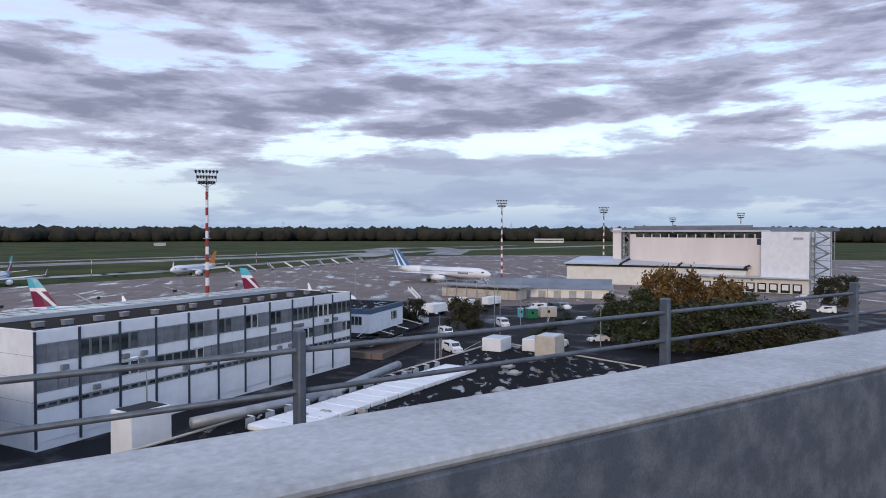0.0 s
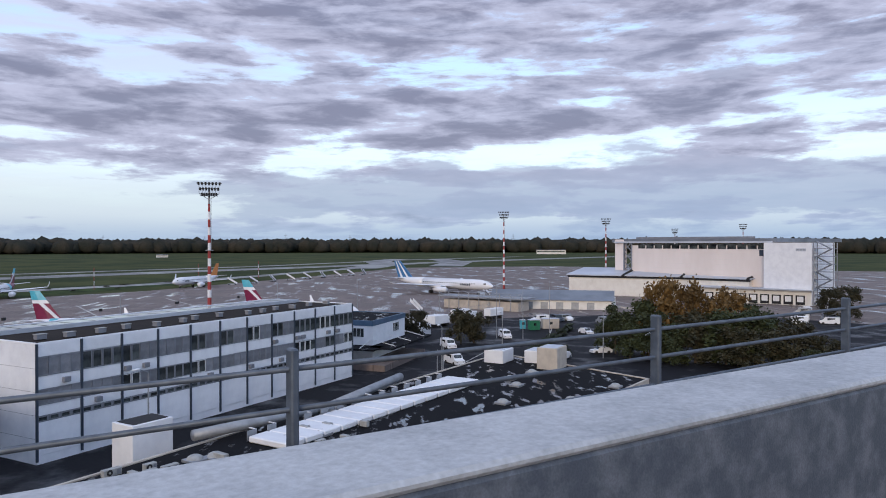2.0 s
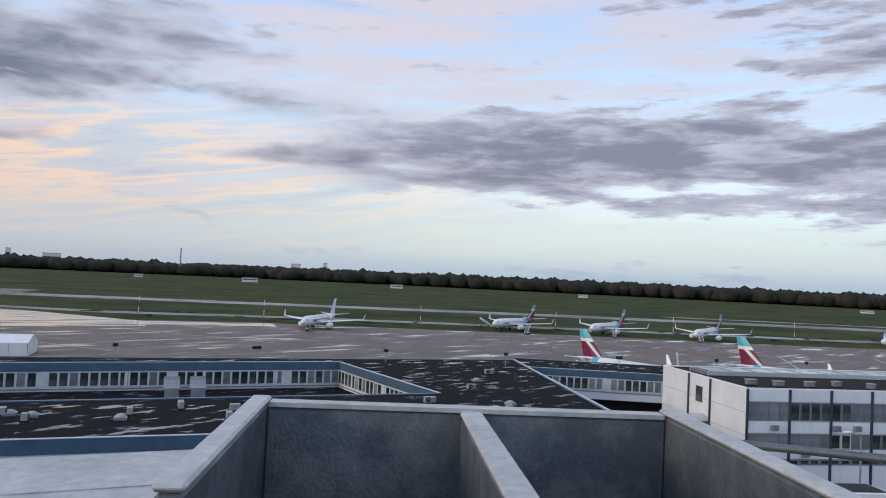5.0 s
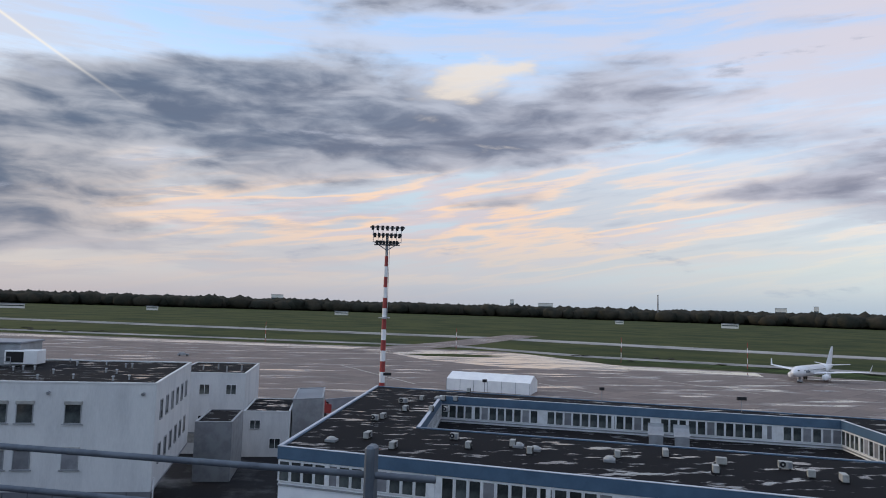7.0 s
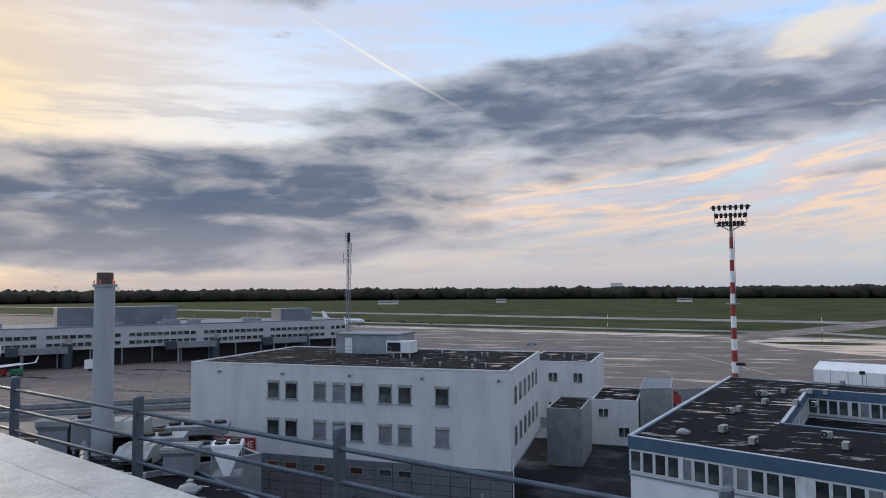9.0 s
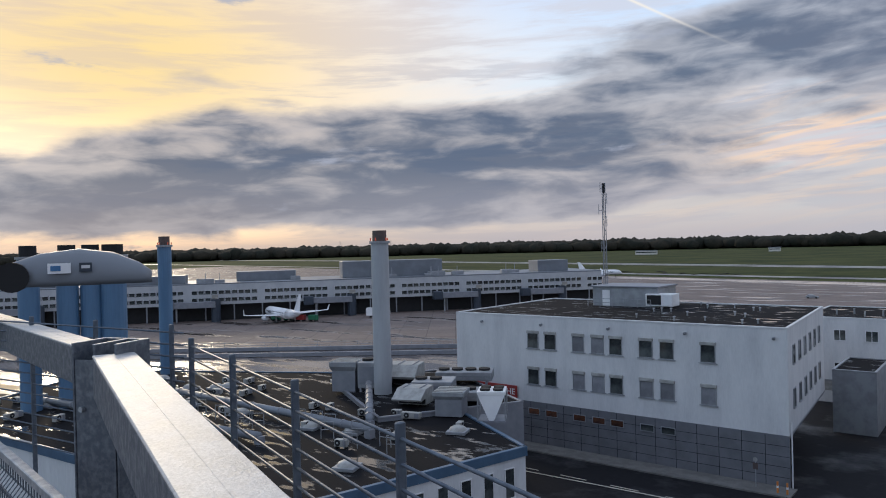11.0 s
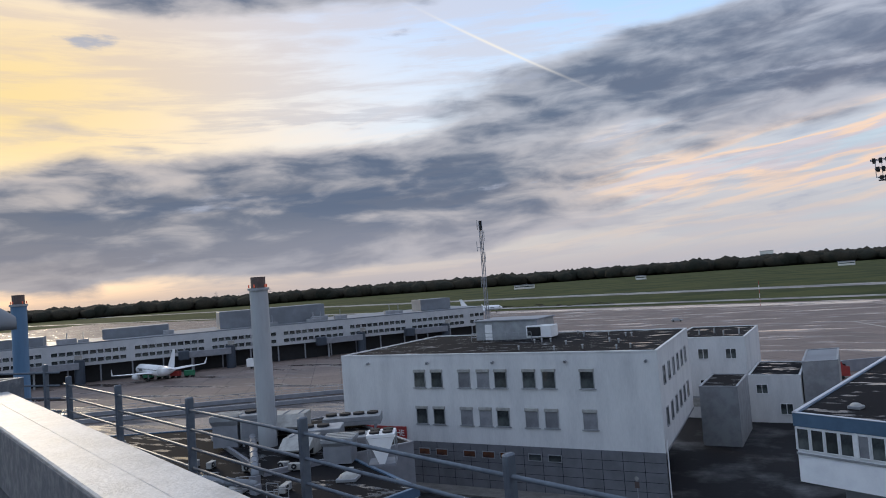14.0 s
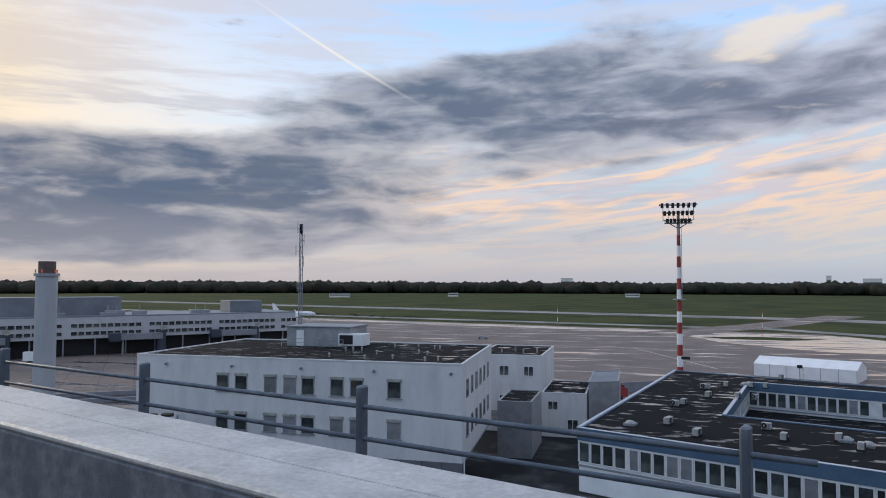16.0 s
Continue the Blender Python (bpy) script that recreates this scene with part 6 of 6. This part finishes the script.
def tree(x, y, h, kind, seed, wide=1.0):
    names = {"green": "dark green bushy tree beside the yard", "gold": "golden autumn tree beside the yard", "brown": "brownish autumn tree with thinning leaves"}
    u = thing("tree", names[kind], "tree", pose(x, y, 0, 0, 0, seed * 47) @ Matrix.Diagonal((h / 10 * wide, h / 10 * wide, h / 10, 1)), "trees by the yard")
    for nm, me in zip(("crown", "trunk") + ("limb",) * 8, tree_meshes(kind, seed % 7)):
        part(nm, me, None, u)
    return u


for i, (x, y, h, kind, w) in enumerate(((141.8, -48.9, 14.4, "gold", 0.72), (140, -53.9, 14.2, "gold", 0.72), (138.2, -58.6, 13.8, "gold", 0.8), (146, -40, 9.5, "green", 1.1), (143, -45, 10.5, "green", 1.0), (137, -46, 9.2, "green", 1.1),
                                        (134, -52, 9.0, "brown", 1.3), (132, -57, 9.4, "green", 1.3), (130, -62, 9.8, "green", 1.3), (128, -66, 9.0, "brown", 1.2), (136, -64, 10.4, "green", 1.1), (139, -41, 6.5, "green", 1.2),
                                        (127, -58, 7.5, "brown", 1.3), (125, -63, 7.0, "brown", 1.3), (132, -47, 7.0, "green", 1.2), (160, -9, 7.6, "brown", 1.0), (162, -12, 7.0, "brown", 1.1), (164, 4, 6.4, "brown", 1.0), (167, 1, 6.6, "brown", 1.0), (122, -70, 6.5, "brown", 1.2),
                                        (205, -118, 9, "brown", 1.0), (212, -128, 9, "brown", 1.0), (118, -66, 4.5, "green", 1.3), (146, -26, 2.2, "green", 1.6), (144, -29, 2.0, "green", 1.6))):
    tree(x, y, h, kind, i, w)


# ---- vehicles ----
def vehicle(x, y, ang, kind, paint, label):
    u = thing("parked_" + kind, label, kind, pose(x, y, 0, 0, 0, ang), "parked vehicles")
    L_, W_, H_ = {"van": (5.0, 1.95, 2.0), "car": (4.3, 1.8, 1.45), "truck": (7.5, 2.4, 3.1)}[kind]
    side = {"van": [(-L_ / 2, 0.3), (L_ / 2, 0.3), (L_ / 2, 0.95), (L_ * 0.36, 1.15), (L_ * 0.22, H_), (-L_ / 2 + 0.1, H_)],
            "car": [(-L_ / 2, 0.28), (L_ / 2, 0.28), (L_ / 2, 0.75), (L_ * 0.24, 0.92), (L_ * 0.08, H_), (-L_ * 0.30, H_), (-L_ * 0.46, 0.95), (-L_ / 2, 0.85)],
            "truck": [(-L_ / 2, 0.7), (L_ / 2, 0.5), (L_ / 2, 2.2), (L_ * 0.34, 2.4), (L_ * 0.32, H_), (-L_ / 2, H_)]}[kind]
    b = bmesh.new()
    loft(b, [[(px, yy * (0.92 if pz > 1.0 and kind != "truck" else 1.0), pz) for px, pz in side] for yy in (-W_ / 2, W_ / 2)])
    part("body", b, paint, u)
    z0 = 0.95 if kind == "car" else 1.15 if kind == "van" else 1.5
    for sgn in (-1, 1):
        part("side_window", B(box, -L_ * 0.28, L_ * 0.10, sgn * W_ * 0.462 - 0.02, sgn * W_ * 0.462 + 0.02, z0 + 0.05, H_ - 0.18), GLASS, u)
        part("headlight", B(box, L_ / 2 - 0.05, L_ / 2 + 0.02, sgn * W_ * 0.34 - 0.18, sgn * W_ * 0.34 + 0.18, 0.62, 0.8), GREYSTEEL, u)
        for px in (-L_ * 0.31, L_ * 0.31):
            wl = part("wheel", B(tube, (px, sgn * W_ * 0.40, 0.33), (px, sgn * W_ * 0.52, 0.33), 0.33, n=14), TYRE, u)
    xw = L_ * 0.29 if kind == "van" else L_ * 0.16 if kind == "car" else L_ * 0.42
    part("windscreen", B(box, -0.03, 0.03, -W_ * 0.40, W_ * 0.40, -0.34, 0.34, m=pose(xw + 0.03, 0, (z0 + H_) / 2 + 0.02, 0, -28 if kind == "van" else -48 if kind == "car" else -8)), GLASS, u)
    return u


for x, y, a, kind, paint, label in ((134.1, -6.5, 205, "van", WHITE, "white people carrier on the service road"), (154.5, -6.0, 200, "van", WHITE, "white van parked by the trees"), (139.2, -28, 150, "car", WHITE, "white car parked by the hedge"),
                                    (-4.8, 161, 20, "van", WHITE, "white van by the blast wall"), (-60, 291, 10, "car", GREYSTEEL, "small car crossing the apron, standing"), (68.8, 54.5, 60, "car", GREYSTEEL, "pale grey car under the link bridge"),
                                    (170, -20, 190, "van", WHITE, "white van near the gate"), (146, -37, 100, "car", WHITE, "white car in the yard"), (-163, 168, 30, "truck", WHITE, "white service truck on the apron"), (-205, 150, 60, "van", WHITE, "white service van at the terminal"),
                                    (-5, 146, 30, "truck", RED, "dark red fire truck beside the plant block"), (176, 0, 20, "truck", WHITE, "white lorry parked behind the gate house"), (180, 6, 20, "truck", WHITE, "white lorry parked behind the gate house"), (205, -34, 100, "van", WHITE, "white van by the long shed"),
                                    (196, 3, 160, "van", WHITE, "white van on the yard road"), (110, -9, 0, "car", GREYSTEEL, "grey car beside the workshop")):
    vehicle(x, y, a, kind, paint, label)
rg = random.Random(9)
for k in range(9):
    u = thing("trailer", "white box trailer parked behind the gate house", "trailer", pose(172 + 5.5 * k + rg.uniform(-1, 1), 12 - 4.2 * k + 6 * (k % 2), 0, 0, 0, -38 + rg.uniform(-5, 5)), "parked trailers")
    part("trailer_box", B(box, -3.4, 3.4, -1.2, 1.2, 0.9, rg.uniform(2.6, 3.3), 0.05), WHITE, u)
    part("chassis", B(box, -3.3, 3.3, -0.9, 0.9, 0.6, 0.9), DARK, u)
    for sx in (-2.2, -1.2, 2.4):
        part("wheel", B(tube, (sx, -1.15, 0.45), (sx, 1.15, 0.45), 0.45, n=12), TYRE, u)
for k in range(16):
    vehicle(168 + rg.uniform(0, 44), -40 - rg.uniform(0, 26) + 0.3 * k, rg.choice((20, 110, 200)), rg.choice(("car", "van", "car")), rg.choice((WHITE, GREYSTEEL, WHITE, DARKBLUE)), "parked car on the wet yard")
for k in range(5):
    a0 = (148 + 9 * k, -24 - 3.5 * k)
    u = thing("hedge", "low dark clipped hedge along the yard", "hedge", pose(*a0, 0, 0, 0, -22) @ Matrix.Diagonal((1.1, 0.32, 0.17, 1)))
    part("foliage", tree_meshes("green", k % 4)[0], None, u)
for k in range(26):
    vehicle(196 + 3.4 * (k % 13) + rg.uniform(-0.3, 0.3), -104 - 2.0 * (k % 13) - 9 * (k // 13), 60 + rg.uniform(-4, 4), rg.choice(("car", "car", "van")), rg.choice((WHITE, GREYSTEEL, DARKBLUE, WHITE, GREYCLAD)), "car in the parking rows before the hangar")
for k in range(4):
    u = thing("baggage_cart", "covered baggage cart standing on the apron", "cart", pose(-186 + 4.2 * k, 145 + 1.5 * k, 0, 0, 0, 20), "baggage carts")
    part("cart_box", B(box, -1.4, 1.4, -0.8, 0.8, 0.5, 2.0, 0.05), RED if k == 2 else GREEN, u)
    for sx in (-1, 1):
        part("wheel", B(tube, (sx, -0.85, 0.25), (sx, 0.85, 0.25), 0.25), TYRE, u)


def airstairs(x, y, ang):
    u = thing("airstairs", "white mobile boarding stairs parked on the apron", "stairs", pose(x, y, 0, 0, 0, ang), "mobile stairs")
    b = bmesh.new()
    loft(b, [[(-2.6, s, 0.5), (2.4, s, 3.4), (2.4, s, 4.4), (-2.6, s, 1.4)] for s in (-0.7, -0.62)])
    part("side_panel", b, WHITE, u)
    b = bmesh.new()
    loft(b, [[(-2.6, s, 0.5), (2.4, s, 3.4), (2.4, s, 4.4), (-2.6, s, 1.4)] for s in (0.62, 0.7)])
    part("side_panel", b, WHITE, u)
    part("chassis", B(box, -2.6, 2.6, -0.8, 0.8, 0.35, 0.7), GREYSTEEL, u)
    part("flight", B(tube, (-2.5, 0, 0.7), (2.4, 0, 3.5), 0.3, n=4), GREYCLAD, u)
    for sx in (-1.8, 1.8):
        part("wheel", B(tube, (sx, -0.85, 0.35), (sx, 0.85, 0.35), 0.35), TYRE, u)


for k in range(9):
    airstairs(392 + 16 * k, 104 - 7.5 * k, 100 + 30 * (k % 3))
for x, y, a in ((232, 214, 30), (246, 252, 150), (262, 196, 40), (286, 170, 40), (149, 238, 60), (288, -26, 150), (236, 2, 40)):
    airstairs(x, y, a)

# ---- yard things ----
for x, y, w, d, h, mt, lab in ((187.9, -26.6, 1.3, 1.3, 2.4, TEAL, "pale blue portable toilet"), (186.1, -29.3, 2.6, 2.4, 2.6, GREEN, "green metal container"), (189, -34, 4.4, 2.4, 2.6, BEIGE, "beige site cabin")):
    u = thing("site_cabin", lab + " on the yard", "cabin", pose(x, y, 0, 0, 0, -82))
    part("cabin_wall", B(box, -w / 2, w / 2, -d / 2, d / 2, 0.1, h, 0.05), mt, u)
    part("cabin_roof", B(box, -w / 2 - 0.08, w / 2 + 0.08, -d / 2 - 0.08, d / 2 + 0.08, h, h + 0.12), SHEETROOF, u)
    part("cabin_window", B(box, -0.35, 0.35, -d / 2 - 0.03, -d / 2 + 0.02, 1.2, 1.9), GLASS, u)


def lamp_post(x, y, h, arm, ang, label):
    u = thing("street_lamp", label, "street lamp", pose(x, y, 0, 0, 0, ang), "lamp posts")
    part("pole", B(tube, (0, 0, 0), (0, 0, h), 0.11, 0.06), GREYSTEEL, u)
    if arm:
        part("arm", B(tube, (0, 0, h), (arm, 0, h + 0.5), 0.05), GREYSTEEL, u)
        b = bmesh.new()
        loft(b, [ring_at(x_, r, h + 0.55, 0.5, 10) for x_, r in ((arm - 0.2, 0.1), (arm + 0.2, 0.28), (arm + 0.8, 0.2), (arm + 1.0, 0.06))])
        part("lamp_head", b, WHITE, u, "pale lamp head", smooth=True)
    return u


for x, y, h, arm, a in ((79, 29, 8.6, 1.4, 160), (125, -4, 8.0, 1.4, 160), (148, -17, 8, 1.2, 150), (170, -18, 13, 0, 0), (178, -32, 13, 0, 0), (168, -24, 12, 0, 0), (140, -36, 9, 0, 0), (186, -60, 9, 0.8, 30), (196, -78, 9, 0.8, 30), (225, -100, 8, 0.8, 30), (112, -3, 6, 0, 0), (115, -4, 6, 0, 0), (200, 40, 12, 0, 0), (222, 20, 12, 0, 0), (150, 62, 12, 0, 0)):
    lamp_post(x, y, h, arm, a, "slim grey lamp post")
for k in range(11):
    p = Vector(LB).lerp(Vector((140, 34)), k / 10)
    u = thing("roof_lamp", "short dark lamp on the roof edge", "lamp", pose(p.x + 1.5, p.y + 1.5, ZR - 0.1), "lamps on the roof edge")
    part("stem", B(tube, (0, 0, 0), (0, 0, 1.6), 0.05), GREYCLAD, u)
    part("lamp_head", B(box, -0.3 if k % 3 else -0.6, 0.3 if k % 3 else 0.6, -0.15, 0.15, 1.5, 1.9), DARK, u)
for k in range(26):
    x = 176 + k * 2.4
    y = 26 - k * 1.9
    u = thing("fence_panel", "grey mesh fence panel along the apron edge", "fence", pose(x, y, 0, 0, 0, -38), "fence panels")
    part("fence_post", B(tube, (0, 0, 0), (0, 0, 2.6), 0.06), GREYSTEEL, u)
    for z in (0.3, 1.4, 2.4):
        part("fence_rail", B(tube, (0, 0, z), (3.0, 0, z), 0.03), GREYSTEEL, u)
    for j in range(1, 6):
        part("fence_wire", B(tube, (j * 0.5, 0, 0.3), (j * 0.5, 0, 2.4), 0.015, n=4), GREYSTEEL, u)
# low barrier and fence across the apron by the terminal
m, n = along((-175, 70), (-62, 152))
bw = thing("apron_barrier", "low concrete barrier with a steel fence across the apron", "barrier", m)
part("kerb_wall", B(box, 0, n, -0.3, 0.3, 0, 0.9, 0.05), GREYCLAD, bw)
part("kerb_wall", B(box, 0, n, -9.3, -8.8, 0, 0.9, 0.05), GREYCLAD, bw)
for z in (1.3, 1.9):
    part("fence_rail", B(tube, (0, 0, z), (n, 0, z), 0.05), GREYSTEEL, bw)
for k in range(46):
    part("fence_post", B(tube, (k * n / 46, 0, 0.9), (k * n / 46, 0, 2.0), 0.05), GREYSTEEL, bw)
wl_ = thing("blast_wall", "grey corrugated wall beside the apron", "wall", along((-9, 150), (10, 164))[0])
part("wall_panel", B(box, 0, 23, -0.2, 0.2, 0, 2.2, 0.03), GREYCLAD, wl_)

for x, y in ((118, 305), (160, 288), (215, 258), (262, 226), (305, 196), (352, 160), (410, 128), (470, 108), (60, 372), (-40, 398)):
    u = thing("marker_pole", "thin red and white pole standing in the grass", "pole", pose(x, y, 0), "poles in the grass")
    for k in range(5):
        part("pole_band", B(tube, (0, 0, k * 2.2), (0, 0, k * 2.2 + 2.2), 0.12, n=6), WHITE if k % 2 else RED, u)
for k in range(60):
    p = Vector((-320, 505)).lerp(Vector((60, 392)), k / 59) if k < 30 else Vector((120, 330)).lerp(Vector((420, 120)), (k - 30) / 29)
    q = rg.uniform(-9, 30)
    u = thing("grass_tussock", "dark tuft of rough grass on the verge", "grass tuft", pose(p.x + rg.uniform(-6, 6), p.y + q, 0, 0, 0, rg.uniform(0, 360)) @ Matrix.Diagonal((rg.uniform(0.4, 1.3), 0.35, 0.05, 1)), "tufts on the verge")
    part("tuft", tree_meshes("brown", k % 4)[0], None, u)

# ---- far things on the horizon ----
for az, d, h in ((-97, 1850, 46), (-92, 1800, 40), (-84, 1780, 42), (-79, 1760, 47), (-73, 1800, 40), (-66, 1850, 42), (43, 1900, 40), (47, 1900, 40)):
    u = thing("power_pylon", "distant lattice power pylon on the horizon", "pylon", pose(-math.sin(radians(az)) * d, math.cos(radians(az)) * d, 0, 0, 0, az), "distant pylons")
    for sx in (-1, 1):
        part("leg", B(tube, (sx * 3, 0, 0), (sx * 0.5, 0, h), 0.3, 0.2, 4), GREYCLAD, u)
    for z, w in ((h * 0.74, 6), (h * 0.88, 4.5)):
        part("crossarm", B(box, -w, w, -0.2, 0.2, z, z + 0.4), GREYCLAD, u)
for az, d, w, h in ((-38, 1290, 22, 6), (-51, 1280, 16, 5), (-28, 1260, 26, 7), (-21, 1290, 14, 5), (0, 1300, 24, 6), (14, 1290, 18, 6), (23, 1200, 34, 6), (-16, 2500, 50, 41), (-13.5, 2500, 14, 50), (-31, 2500, 34, 46), (-33, 2500, 14, 54), (5, 2500, 40, 42), (-70, 1250, 18, 4), (-100, 1500, 60, 8)):
    u = thing("distant_building", "pale distant building before the tree belt", "building", pose(-math.sin(radians(az)) * d, math.cos(radians(az)) * d, 0, 0, 0, az), "distant buildings")
    part("wall", B(box, -w / 2, w / 2, -6, 6, 0, h), WARMPANEL, u)
    part("roof", B(box, -w / 2 - 0.5, w / 2 + 0.5, -6.5, 6.5, h, h + 0.8), SLATE, u)
    part("window_band", B(box, -w / 2 + 1, w / 2 - 1, -6.1, -5.9, h * 0.5, h * 0.75), GLASS, u)
u = thing("far_chimney", "distant slim chimney on the horizon", "chimney", pose(-math.sin(radians(-23.5)) * 1800, math.cos(radians(-23.5)) * 1800, 0))
part("shaft", B(tube, (0, 0, 0), (0, 0, 62), 2.2, 1.4), GREYCLAD, u)
part("mouth", B(tube, (0, 0, 62), (0, 0, 64), 1.6), DARK, u)

# ---- lamp pole, luminaire and mesh guard on the ramp ----
pl = thing("lamp_pole", "grey galvanised lamp pole rising beside the guard beam", "pole", pose(-6.46, 2.05, 0))
part("pole_shaft", B(tube, (0, 0, RZ - 1.1), (0, 0, RZ + 5), 0.095, n=16), GALV, pl, smooth=True)
part("clamp_plate", B(box, 0.06, 0.13, -0.16, 0.16, RZ + 0.0, RZ + 0.6, 0.01), SHADEGALV, pl)
part("pole_foot", B(box, -0.2, 0.2, -0.2, 0.2, RZ + 0.0, RZ + 0.06, 0.01), GALV, pl)
lum = thing("luminaire", "rounded grey street luminaire with two small plates on its side", "lamp", pose(-6.34, 2.2, RZ + 0.32, 0, 0, 65))
b = bmesh.new()
rings = []
for x, hh, ww in ((0.16, 0.05, 0.07), (0.22, 0.12, 0.12), (0.42, 0.19, 0.16), (0.7, 0.225, 0.18), (0.95, 0.19, 0.17), (1.15, 0.1, 0.13), (1.24, 0.03, 0.06)):
    rings.append([(x, ww * math.cos(k * math.pi / 10), -0.06 + (hh + 0.03) * math.sin(k * math.pi / 10)) for k in range(11)] + [(x, -ww * 0.9, -0.10), (x, ww * 0.9, -0.10)])
loft(b, rings)
part("housing", b, SLATE, lum, smooth=True)
part("pivot_cap", B(tube, (0.24, -0.19, -0.02), (0.24, 0.19, -0.02), 0.115, n=20), DARK, lum, "dark round pivot cap")
part("arm", B(tube, (-0.1, 0, -0.02), (0.2, 0, -0.05), 0.07, n=12), GREYSTEEL, lum)
part("cable", B(tube, (-0.1, 0.03, 0.16), (0.15, 0.05, 0.06), 0.016, n=6), TYRE, lum)
part("plate", B(box, 0.48, 0.64, -0.196, -0.17, 0.0, 0.08), WHITE, lum, "small white plate")
part("plate_mark", B(box, 0.50, 0.57, -0.20, -0.196, 0.02, 0.06), DEEPBLUE, lum)
part("plate", B(box, 0.70, 0.79, -0.196, -0.17, 0.01, 0.08), DARKBLUE, lum, "small dark plate")
part("plate_mark", B(box, 0.715, 0.775, -0.20, -0.196, 0.035, 0.06), FRAME, lum)

mg = thing("mesh_guard", "wavy galvanised wire mesh guard inside the beam", "mesh fence", along((-7.2, 2.02), (-2.7, 1.32))[0])
n = along((-7.2, 2.02), (-2.7, 1.32))[1]
wire = bmesh.new()
zs = [RZ - 1.1, RZ - 0.98, RZ - 0.93, RZ - 0.88, RZ - 0.68, RZ - 0.63, RZ - 0.58, RZ - 0.5]
ys = [0, 0, -0.04, 0, 0, -0.04, 0, 0]
loft(wire, [[(0.0035 * math.cos(k * math.tau / 5), y + 0.0035 * math.sin(k * math.tau / 5), z) for k in range(5)] for z, y in zip(zs, ys)])
wire_me = to_mesh(wire, "wire", SHADEGALV)
for k in range(int(n / 0.05)):
    part("wire", wire_me, None, mg, "", pose(k * 0.05, 0, 0))
for z in (RZ - 0.98, RZ - 0.88, RZ - 0.68, RZ - 0.58):
    part("cross_wire", B(tube, (0, 0.005, z), (n, 0.005, z), 0.004, n=5), SHADEGALV, mg)
part("top_rail", B(box, 0, n, -0.02, 0.02, RZ - 0.51, RZ - 0.47, 0.004), GALV, mg)

# ---- the eastern things take their place further round ----
STAY = {"courtyard_offices", "rear_wing", "entrance_canopy", "link_bridge"}
for ob in [o for o in scene.objects if o.parent is None and o.type in ("EMPTY", "MESH")]:
    if ob.name.split(".")[0] in STAY or ob.get("kind") == "stuff":
        continue
    pts = []
    for c in [ob] + list(ob.children):
        if c.type == "MESH":
            mm = ob.matrix_basis @ c.matrix_basis if c is not ob else ob.matrix_basis
            pts += [mm @ Vector(q) for q in c.bound_box]
    if not pts:
        continue
    mid = sum(pts, Vector()) / len(pts)
    if mid.xy.length < 25 or ob.name.split(".")[0] in SHEETS:
        continue
    ob.matrix_basis = pose(0, 0, 0, 0, 0, swing_angle(mid.x, mid.y)) @ ob.matrix_basis
